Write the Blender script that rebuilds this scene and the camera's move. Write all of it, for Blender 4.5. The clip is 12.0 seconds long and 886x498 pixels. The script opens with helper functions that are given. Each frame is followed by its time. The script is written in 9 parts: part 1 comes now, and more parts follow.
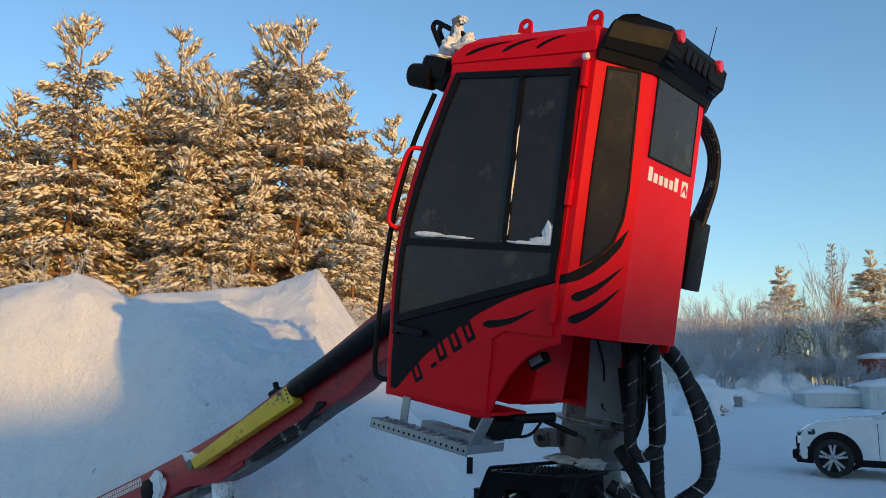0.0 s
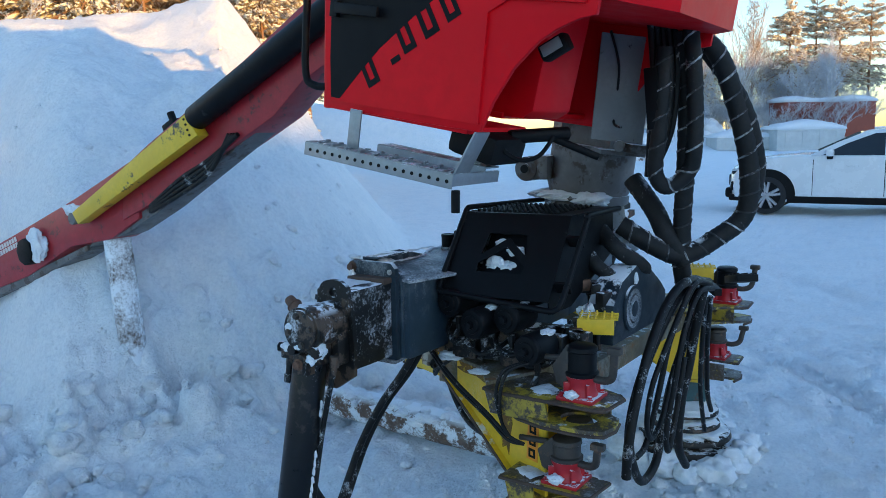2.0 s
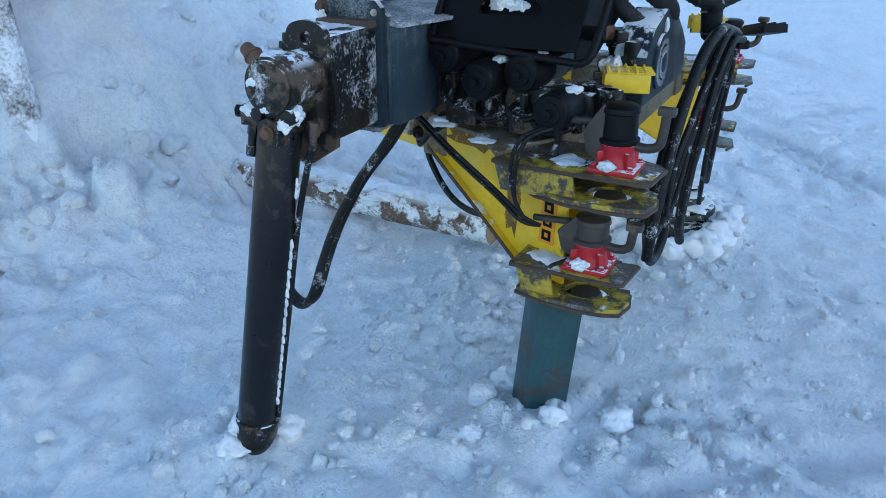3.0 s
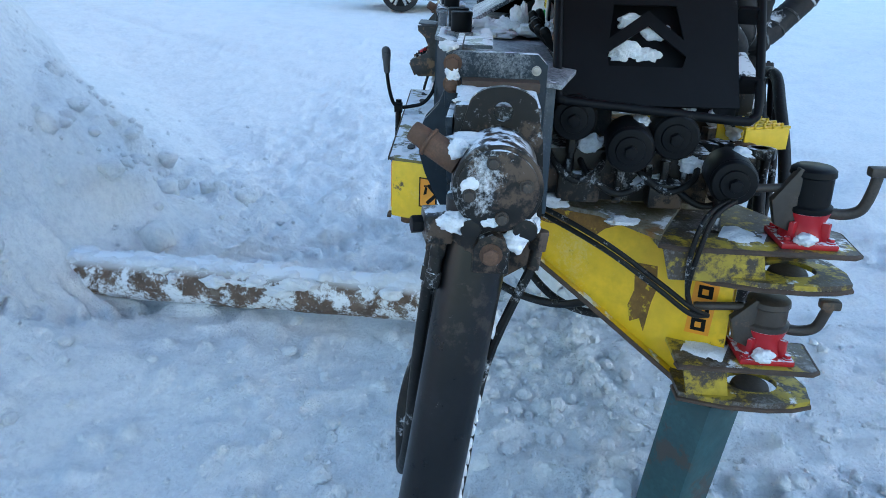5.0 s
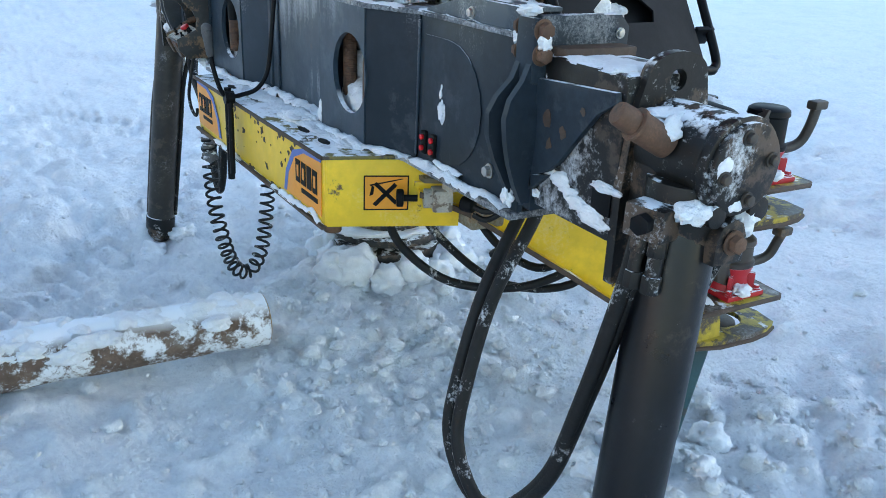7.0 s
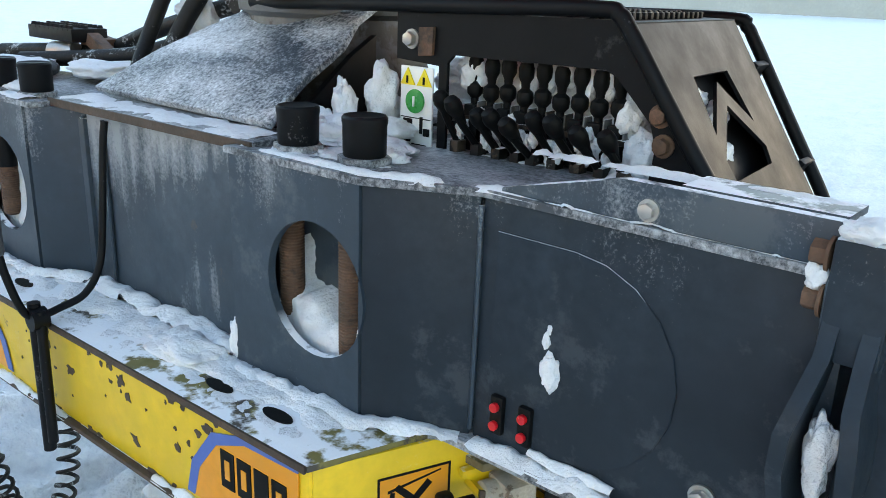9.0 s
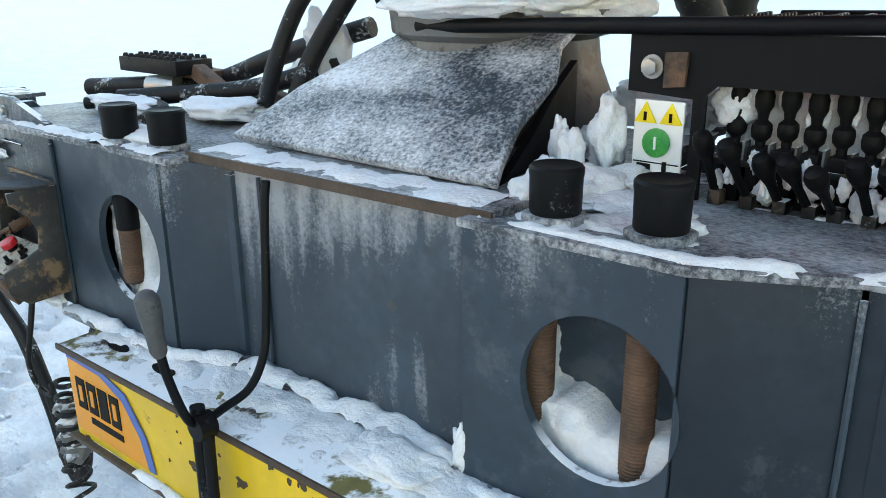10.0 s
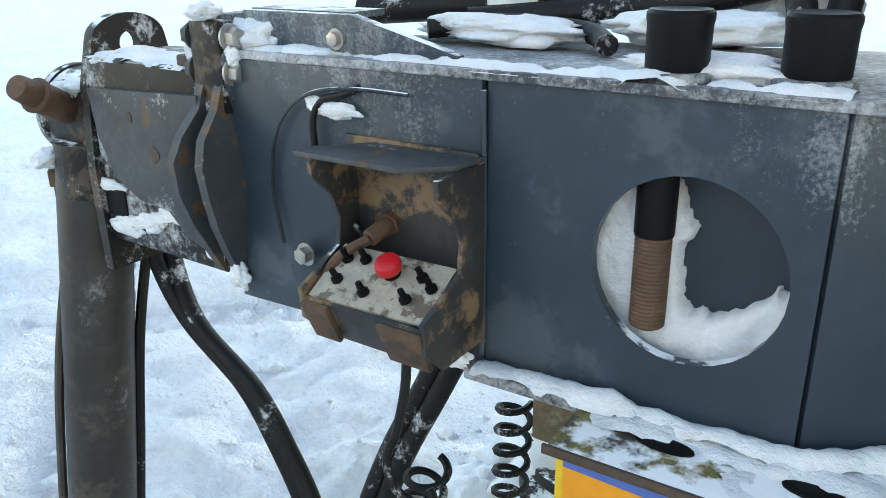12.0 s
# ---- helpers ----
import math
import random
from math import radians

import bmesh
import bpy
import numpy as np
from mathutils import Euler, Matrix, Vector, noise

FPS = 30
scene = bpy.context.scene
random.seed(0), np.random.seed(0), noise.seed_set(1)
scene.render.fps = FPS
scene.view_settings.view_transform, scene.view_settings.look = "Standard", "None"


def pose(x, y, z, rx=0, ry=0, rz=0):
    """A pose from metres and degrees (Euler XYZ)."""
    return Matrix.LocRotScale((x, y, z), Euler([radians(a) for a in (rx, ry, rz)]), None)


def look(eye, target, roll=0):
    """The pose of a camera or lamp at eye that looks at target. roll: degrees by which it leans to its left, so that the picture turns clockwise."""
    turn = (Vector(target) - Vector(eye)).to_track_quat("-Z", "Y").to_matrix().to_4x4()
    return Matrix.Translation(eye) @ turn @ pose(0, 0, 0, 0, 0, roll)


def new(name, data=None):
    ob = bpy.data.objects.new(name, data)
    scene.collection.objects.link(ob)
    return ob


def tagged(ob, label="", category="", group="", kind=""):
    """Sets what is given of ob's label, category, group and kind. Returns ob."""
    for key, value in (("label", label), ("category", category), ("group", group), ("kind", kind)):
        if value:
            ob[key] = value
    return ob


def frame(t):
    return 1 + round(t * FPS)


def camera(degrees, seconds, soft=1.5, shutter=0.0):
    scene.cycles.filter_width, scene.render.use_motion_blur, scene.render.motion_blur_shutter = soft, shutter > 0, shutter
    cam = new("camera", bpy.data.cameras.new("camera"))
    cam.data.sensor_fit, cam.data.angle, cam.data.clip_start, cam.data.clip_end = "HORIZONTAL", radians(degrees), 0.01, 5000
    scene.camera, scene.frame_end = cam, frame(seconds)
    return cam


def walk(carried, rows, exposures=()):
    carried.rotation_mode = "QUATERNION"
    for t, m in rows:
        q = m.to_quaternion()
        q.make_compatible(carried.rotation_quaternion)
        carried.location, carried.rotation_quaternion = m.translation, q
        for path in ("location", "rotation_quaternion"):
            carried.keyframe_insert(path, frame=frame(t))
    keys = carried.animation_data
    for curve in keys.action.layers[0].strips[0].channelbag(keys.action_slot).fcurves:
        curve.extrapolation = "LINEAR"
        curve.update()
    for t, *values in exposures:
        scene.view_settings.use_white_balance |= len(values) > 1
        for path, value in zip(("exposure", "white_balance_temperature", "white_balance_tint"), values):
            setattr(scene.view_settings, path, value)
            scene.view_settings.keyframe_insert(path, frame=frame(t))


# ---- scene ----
cam = camera(57.3, 12.0, 0.9)
PATH = [
    (0, (3.998, 2.488, 1.76), (2.4782, 1.2273, 2.081), 0.35),
    (0.5, (3.848, 2.354, 1.743), (2.3097, 1.1118, 2.0443), 0.20),
    (1, (3.563, 2.188, 1.727), (2.0105, 0.9519, 1.9777), 0.30),
    (1.5, (3.368, 1.92, 1.688), (1.7642, 0.7282, 1.773), -0.02),
    (1.6, (3.321, 1.841, 1.689), (1.7018, 0.6672, 1.7062), -0.70),
    (1.9, (3.242, 1.683, 1.625), (1.6031, 0.5538, 1.4257), -0.64),
    (2, (3.204, 1.63, 1.607), (1.5615, 0.5237, 1.3258), -0.91),
    (2.1, (3.165, 1.58, 1.579), (1.5241, 0.4948, 1.2197), -0.94),
    (2.2, (3.117, 1.537, 1.553), (1.4815, 0.4726, 1.1154), -0.94),
    (2.3, (3.072, 1.484, 1.538), (1.4408, 0.4506, 1.0179), -0.56),
    (2.4, (3.034, 1.432, 1.532), (1.4111, 0.4288, 0.9319), -0.46),
    (2.5, (2.997, 1.386, 1.511), (1.3812, 0.4121, 0.8469), -0.38),
    (3, (2.919, 1.118, 1.438), (1.2892, 0.289, 0.6286), 0.35),
    (3.5, (2.902, 0.806, 1.41), (1.2327, 0.0675, 0.5923), 2.32),
    (3.7, (2.872, 0.692, 1.389), (1.1924, -0.0668, 0.6128), 2.74),
    (5.3, (2.577, -0.277, 1.383), (0.7209, -0.1693, 0.6468), 2.18),
    (5.5, (2.513, -0.347, 1.349), (0.6703, -0.1386, 0.6005), 2.39),
    (6, (2.37, -0.556, 1.327), (0.5828, -0.0734, 0.5699), 2.58),
    (6.5, (2.302, -0.838, 1.321), (0.597, -0.1168, 0.5648), 2.44),
    (6.7, (2.256, -0.926, 1.315), (0.5891, -0.1191, 0.56), 2.46),
    (8.3, (1.529, -1.103, 1.303), (0.2125, 0.2469, 0.6365), 3.09),
    (8.5, (1.426, -1.049, 1.299), (0.1351, 0.3344, 0.6503), 2.75),
    (9, (1.17, -0.902, 1.355), (-0.0573, 0.5509, 0.7364), 2.23),
    (9.5, (1.011, -0.867, 1.406), (-0.1809, 0.6104, 0.7767), 0.54),
    (10, (0.779, -0.908, 1.381), (-0.4681, 0.5212, 0.7479), -0.52),
    (10.5, (0.55, -0.929, 1.326), (-0.6956, 0.4936, 0.6726), -1.05),
    (11, (0.289, -0.909, 1.292), (-0.9366, 0.4998, 0.5746), -1.98),
    (11.5, (0.051, -0.927, 1.258), (-1.1133, 0.5206, 0.5173), -1.98),
    (12, (-0.203, -0.983, 1.256), (-1.2772, 0.5457, 0.5429), -0.69),
]
EXPO = [(0, .90, 5900, 8), (1.5, 1.48, 5850, 9), (2, 1.83, 5900, 10), (2.5, 2.26, 6150, 12), (3.5, 2.42, 6450, 14), (5.5, 2.64, 6800, 14), (6.5, 2.76, 7150, 15), (8.5, 2.98, 8300, 17), (9.5, 3.22, 8900, 16), (12, 3.3, 9400, 15)]
walk(cam, [(t, look(eye, target, roll)) for t, eye, target, roll in PATH], exposures=EXPO)

# ---- world, sun ----
SUN_FROM = Vector((0.29, 0.957, 0.0)).normalized()      # towards the low winter sun
SUN_EL = radians(6.2)
world = bpy.data.worlds.new("winter_sky")
scene.world = world
world.use_nodes = True
wn = world.node_tree.nodes
wl = world.node_tree.links
sky = wn.new("ShaderNodeTexSky")
sky.sky_type = "NISHITA"
sky.sun_disc = False
sky.sun_elevation = SUN_EL
sky.sun_rotation = math.atan2(SUN_FROM.x, SUN_FROM.y)
sky.altitude = 150
sky.air_density, sky.dust_density, sky.ozone_density = 1.0, 0.4, 2.2
wl.new(sky.outputs["Color"], wn["Background"].inputs["Color"])
wn["Background"].inputs["Strength"].default_value = 0.15
sun_data = bpy.data.lights.new("sun", "SUN")
sun_data.energy = 1.9
sun_data.angle = radians(0.53)
sun_data.color = (1.0, 0.52, 0.09)
sun = new("sun", sun_data)
sun.matrix_world = look((0, 0, 30), Vector((0, 0, 30)) - (SUN_FROM * math.cos(SUN_EL) + Vector((0, 0, math.sin(SUN_EL)))))

# ---- materials ----
def mat(name, base, rough=0.55, metal=0.0, var=0.2, scale=6.0, bump=0.15, bscale=90.0, wear=None, wear_amt=0.35, wear_scale=9.0,
        frost=0.0, frost_scale=70.0, frost_big=5.5, up=0.0, up_scale=16.0, soft=0.17, cap=1.0, big_w=0.7, fine_w=0.5, bloom=None, streak=None, streak_w=0.22, coat=0.0, spec=0.5):
    """A worn outdoor surface: base colour at two scales, worn or rusty patches, frost grains and snow lying on what faces up."""
    m = bpy.data.materials.new(name)
    m.use_nodes = True
    n, l = m.node_tree.nodes, m.node_tree.links
    p = n["Principled BSDF"]
    tc = n.new("ShaderNodeTexCoord")

    def noise_at(sc, detail=4.0, rg=0.6):
        q = n.new("ShaderNodeTexNoise")
        q.inputs["Scale"].default_value, q.inputs["Detail"].default_value, q.inputs["Roughness"].default_value = sc, detail, rg
        l.new(tc.outputs["Object"], q.inputs["Vector"])
        return q.outputs["Fac"]

    def ramp(fac, a, b):
        q = n.new("ShaderNodeMapRange")
        q.inputs["From Min"].default_value, q.inputs["From Max"].default_value = a, b
        l.new(fac, q.inputs["Value"])
        return q.outputs["Result"]

    def mix(fac, a, b):
        q = n.new("ShaderNodeMix")
        q.data_type = "RGBA"
        for sock, v in ((q.inputs[0], fac), (q.inputs[6], a), (q.inputs[7], b)):
            if isinstance(v, (tuple, list)):
                sock.default_value = (*v, 1)
            elif isinstance(v, float):
                sock.default_value = v
            else:
                l.new(v, sock)
        return q.outputs[2]

    def maths(op, a, b):
        q = n.new("ShaderNodeMath")
        q.operation, q.use_clamp = op, True
        for i, v in enumerate((a, b)):
            if isinstance(v, float):
                q.inputs[i].default_value = v
            else:
                l.new(v, q.inputs[i])
        return q.outputs[0]

    lo, hi = tuple(c * (1 - var) for c in base), tuple(min(1, c * (1 + var)) for c in base)
    col = mix(ramp(noise_at(scale), 0.3, 0.7), lo, hi)
    col = mix(ramp(noise_at(scale * 9, 3.0), 0.35, 0.75), col, tuple(c * (1 - var * 0.6) for c in base))
    rgh = ramp(noise_at(scale * 3), 0.2, 0.8)
    q = n.new("ShaderNodeMapRange")
    q.inputs["To Min"].default_value, q.inputs["To Max"].default_value = max(0.02, rough - 0.1), min(1, rough + 0.12)
    l.new(rgh, q.inputs["Value"])
    rgh = q.outputs["Result"]
    if wear:
        mask = ramp(noise_at(wear_scale, 8.0, 0.7), 0.68 - wear_amt * 0.36, 0.72 - wear_amt * 0.33)
        col = mix(mask, col, wear)
    white = None
    if frost:
        both = maths("ADD", maths("MULTIPLY", noise_at(frost_big, 5.0, 0.6), big_w), maths("MULTIPLY", noise_at(frost_scale * 2.0, 8.0, 0.75), fine_w))
        if streak:
            mp = n.new("ShaderNodeMapping")
            mp.inputs["Scale"].default_value = streak
            l.new(tc.outputs["Object"], mp.inputs["Vector"])
            sn = n.new("ShaderNodeTexNoise")
            sn.inputs["Scale"].default_value, sn.inputs["Detail"].default_value = 1.0, 5.0
            l.new(mp.outputs["Vector"], sn.inputs["Vector"])
            both = maths("ADD", both, maths("MULTIPLY", ramp(sn.outputs["Fac"], 0.35, 0.8), streak_w))
        if bloom:
            sz = n.new("ShaderNodeSeparateXYZ")
            l.new(tc.outputs["Object"], sz.inputs[0])
            hgt = n.new("ShaderNodeMath")
            hgt.operation = "MULTIPLY_ADD"
            l.new(sz.outputs["X"], hgt.inputs[0])
            hgt.inputs[1].default_value = bloom[3]
            l.new(sz.outputs["Z"], hgt.inputs[2])
            both = maths("ADD", both, maths("MULTIPLY", ramp(hgt.outputs[0], bloom[0], bloom[1]), bloom[2]))
        white = ramp(both, 0.80 - 0.27 * frost, 0.80 + soft - 0.27 * frost)
        if cap < 1:
            white = maths("MULTIPLY", white, cap)
    if up:
        g = n.new("ShaderNodeNewGeometry")
        s = n.new("ShaderNodeSeparateXYZ")
        l.new(g.outputs["Normal"], s.inputs[0])
        face = ramp(s.outputs["Z"], 0.55, 0.85)
        lay = ramp(noise_at(up_scale, 5.0, 0.65), 0.66 - up * 0.42, 0.72 - up * 0.40)
        u = maths("MULTIPLY", face, lay)
        white = maths("MAXIMUM", white, u) if white is not None else u
    if white is not None:
        col = mix(white, col, (0.82, 0.84, 0.87))
        rgh = maths("MAXIMUM", rgh, maths("MULTIPLY", white, 0.85))
    l.new(col, p.inputs["Base Color"])
    l.new(rgh, p.inputs["Roughness"])
    p.inputs["Metallic"].default_value = metal
    p.inputs["Coat Weight"].default_value = coat
    p.inputs["Coat Roughness"].default_value = 0.12
    p.inputs["Specular IOR Level"].default_value = spec
    if bump:
        b = n.new("ShaderNodeBump")
        b.inputs["Strength"].default_value, b.inputs["Distance"].default_value = bump, 0.004
        h = noise_at(bscale, 6.0)
        if white is not None:
            h = maths("ADD", maths("MULTIPLY", h, 0.5), maths("MULTIPLY", white, 0.5))
        l.new(h, b.inputs["Height"])
        l.new(b.outputs["Normal"], p.inputs["Normal"])
    return m


M_RED = mat("red_cab_paint", (0.66, 0.003, 0.010), 0.42, spec=0.13, var=0.08, scale=2.5, bump=0.03, coat=0.0, wear=(0.62, 0.008, 0.014), wear_amt=0.12, frost=0.02, frost_scale=120)
M_REDB = mat("red_boom_paint", (0.36, 0.014, 0.022), 0.42, var=0.25, bump=0.1, wear=(0.12, 0.02, 0.02), wear_amt=0.3, up=0.25, coat=0.1)
M_BLK = mat("black_plastic", (0.0042, 0.0042, 0.0044), 0.55, spec=0.16, var=0.3, bump=0.15, frost=0.06)
M_DECAL = mat("black_decal", (0.005, 0.005, 0.006), 0.5, spec=0.12, var=0.2, bump=0.02)
M_GLASS = mat("dark_tinted_glass", (0.026, 0.023, 0.022), 0.22, var=0.35, scale=3.0, bump=0.02, spec=0.26, wear=(0.055, 0.048, 0.044), wear_amt=0.25, wear_scale=4.0)
M_STEEL = mat("dark_painted_steel", (0.031, 0.050, 0.068), 0.38, spec=0.38, var=0.35, scale=5.0, bump=0.12, wear=(0.060, 0.078, 0.092), wear_amt=0.42, wear_scale=5, frost=0.0001, frost_scale=110, big_w=0.6, fine_w=0.6, soft=0.3, cap=0.5, streak=(30, 30, 4), streak_w=0.19, bloom=(1.02, 1.15, 0.13, 0.0), up=0.55)
# painted steel again, the right end's dimmer light put into its blue-black
M_STEELD = mat("painted_steel_dimmed", (0.020, 0.030, 0.040), 0.42, spec=0.18, var=0.35, scale=5.0, bump=0.12, wear=(0.038, 0.048, 0.058), wear_amt=0.40, wear_scale=6, frost=0.0001, frost_scale=110, big_w=0.6, fine_w=0.6, soft=0.3, cap=0.5, streak=(30, 30, 4), streak_w=0.12, bloom=(1.02, 1.15, 0.13, 0.0), up=0.55)
M_STEELF = mat("frosted_dark_steel", (0.045, 0.053, 0.063), 0.5, spec=0.4, var=0.35, scale=5.0, bump=0.25, frost=1.09, frost_scale=62, frost_big=6, big_w=0.55, fine_w=0.62, soft=0.34, cap=0.92)
M_GUSS = mat("hoar_covered_steel", (0.030, 0.045, 0.062), 0.45, spec=0.4, var=0.4, scale=4.0, bump=0.5, bscale=120, frost=1.04, frost_scale=85, frost_big=6, big_w=0.58, fine_w=0.62, soft=0.20, cap=0.95)
M_PLATE = mat("frost_streaked_plate", (0.040, 0.061, 0.080), 0.44, spec=0.40, var=0.35, scale=5.0, bump=0.2, wear=(0.07, 0.065, 0.06), wear_amt=0.18, frost=0.16, frost_scale=90, frost_big=6, big_w=0.55, fine_w=0.55, soft=0.52, cap=0.70, streak=(38, 38, 5), streak_w=0.30, bloom=(0.98, 1.19, 0.42, -0.35))
M_HEAD = mat("oily_black_steel", (0.0085, 0.0072, 0.0062), 0.45, spec=0.35, var=0.5, scale=9.0, bump=0.35, bscale=60, wear=(0.085, 0.055, 0.038), wear_amt=0.45, frost=0.46, frost_scale=50, frost_big=11, soft=0.14, cap=0.85, up=0.42, up_scale=24)
M_SLIDE = mat("frosted_black_beam", (0.0075, 0.0072, 0.0072), 0.45, spec=0.35, var=0.4, scale=9.0, bump=0.35, bscale=60, wear=(0.05, 0.036, 0.028), wear_amt=0.30, frost=0.62, frost_scale=50, frost_big=7, soft=0.16, cap=0.8, up=0.5)
M_CLAMP = mat("worn_grey_clamp", (0.050, 0.056, 0.062), 0.5, spec=0.4, var=0.4, scale=14, bump=0.35, wear=(0.13, 0.065, 0.03), wear_amt=0.36, wear_scale=16, frost=0.35, frost_scale=60, frost_big=10)
M_GUARD = mat("satin_black_guard", (0.0048, 0.0052, 0.0062), 0.5, spec=0.16, var=0.3, bump=0.1, wear=(0.03, 0.03, 0.03), wear_amt=0.12, frost=0.20, frost_scale=70, soft=0.25, cap=0.6)
M_COL = mat("grey_column_steel", (0.135, 0.130, 0.128), 0.5, var=0.4, scale=5, bump=0.25, wear=(0.055, 0.040, 0.030), wear_amt=0.42, frost=0.3, frost_scale=60, up=0.8)
M_RUST = mat("rusty_steel", (0.12, 0.060, 0.035), 0.75, var=0.4, scale=30, bump=0.4, wear=(0.05, 0.03, 0.02), wear_amt=0.4, frost=0.15)
M_YEL = mat("yellow_frame_paint", (0.80, 0.50, 0.02), 0.42, var=0.22, scale=4, bump=0.12, wear=(0.11, 0.065, 0.03), wear_amt=0.15, wear_scale=9, frost=0.42, frost_scale=60, frost_big=5, soft=0.35, cap=0.45, up=0.28, up_scale=9)
M_YELTOP = mat("dirty_yellow_top", (0.22, 0.18, 0.055), 0.6, var=0.5, scale=9, bump=0.2, wear=(0.06, 0.05, 0.04), wear_amt=0.5, up=0.62, up_scale=13)
M_TOPP = mat("grimy_top_plate", (0.15, 0.115, 0.06), 0.6, var=0.5, scale=7, bump=0.25, wear=(0.20, 0.095, 0.03), wear_amt=0.36, wear_scale=7, frost=0.78, frost_scale=45, frost_big=6, soft=0.45, cap=0.55, up=0.30, up_scale=9)
M_YELP = mat("chipped_lock_plate", (0.44, 0.31, 0.03), 0.5, var=0.4, scale=7, bump=0.2, wear=(0.060, 0.043, 0.030), wear_amt=0.68, wear_scale=9, frost=0.62, frost_scale=60, frost_big=9, soft=0.3, cap=0.55, up=0.12, up_scale=14)
M_RUSTY = mat("brown_rust", (0.22, 0.11, 0.02), 0.7, var=0.5, scale=20, bump=0.3, wear=(0.55, 0.36, 0.02), wear_amt=0.3, wear_scale=30)
M_LEVER = mat("brown_iced_lever", (0.050, 0.038, 0.030), 0.5, var=0.4, scale=18, bump=0.25, wear=(0.12, 0.07, 0.04), wear_amt=0.25, frost=0.10)
M_EDGE = mat("bare_rusty_edge", (0.075, 0.045, 0.03), 0.7, var=0.4, scale=25, bump=0.3)
M_ORANGE = mat("orange_sticker", (0.80, 0.29, 0.015), 0.4, var=0.08, bump=0.02, wear=(0.75, 0.5, 0.05), wear_amt=0.1)
M_BLUE = mat("blue_sticker", (0.06, 0.13, 0.40), 0.4, var=0.1, bump=0.02)
M_TEAL = mat("teal_worn_post", (0.02, 0.075, 0.085), 0.5, var=0.4, scale=7, bump=0.2, wear=(0.055, 0.05, 0.045), wear_amt=0.4, frost=0.12)
M_LOCKRED = mat("red_lock_paint", (0.46, 0.012, 0.02), 0.4, var=0.15, bump=0.1, up=0.45, up_scale=30)
M_RUBBER = mat("black_rubber_hose", (0.0070, 0.0064, 0.0062), 0.55, spec=0.3, var=0.3, scale=20, bump=0.5, bscale=160, frost=0.46, frost_scale=60, frost_big=14, soft=0.14)
M_WRAP = mat("wrapped_hose_sleeve", (0.013, 0.013, 0.013), 0.65, spec=0.3, var=0.4, scale=14, bump=0.6, bscale=40, frost=0.28, frost_scale=60, up=0.3)
M_ALU = mat("galvanised_step", (0.30, 0.31, 0.32), 0.45, metal=0.6, var=0.2, bump=0.15, up=0.35, up_scale=25)
M_CHROME = mat("steel_bolt", (0.45, 0.43, 0.40), 0.35, metal=0.8, var=0.3, bump=0.1, up=0.3)
M_SNOWP = mat("packed_snow_clump", (0.78, 0.79, 0.81), 0.9, var=0.12, scale=20, bump=1.0, bscale=130)
M_WHITE = mat("white_sign_plate", (0.80, 0.80, 0.78), 0.4, var=0.05, bump=0.02)
M_YSIGN = mat("yellow_sign_ink", (0.85, 0.62, 0.02), 0.4, var=0.03, bump=0.0)
M_GREEN = mat("green_button", (0.01, 0.30, 0.06), 0.3, var=0.05, bump=0.0)
M_REDBTN = mat("red_button", (0.62, 0.012, 0.018), 0.3, var=0.1, bump=0.0, coat=0.2)
M_PANEL = mat("worn_panel_plate", (0.42, 0.37, 0.30), 0.6, var=0.3, scale=25, bump=0.2, wear=(0.14, 0.10, 0.07), wear_amt=0.4, wear_scale=30)
M_TANBOX = mat("rusty_black_box", (0.030, 0.029, 0.029), 0.5, var=0.5, scale=9, bump=0.2, wear=(0.20, 0.12, 0.065), wear_amt=0.42, wear_scale=10, up=0.25)
M_PALEB = mat("pale_boom_sticker", (0.70, 0.62, 0.58), 0.5, var=0.1, bump=0.05)
M_GREYG = mat("grey_primed_plate", (0.20, 0.205, 0.21), 0.5, var=0.15, bump=0.15, wear=(0.05, 0.05, 0.05), wear_amt=0.12, frost=0.1)


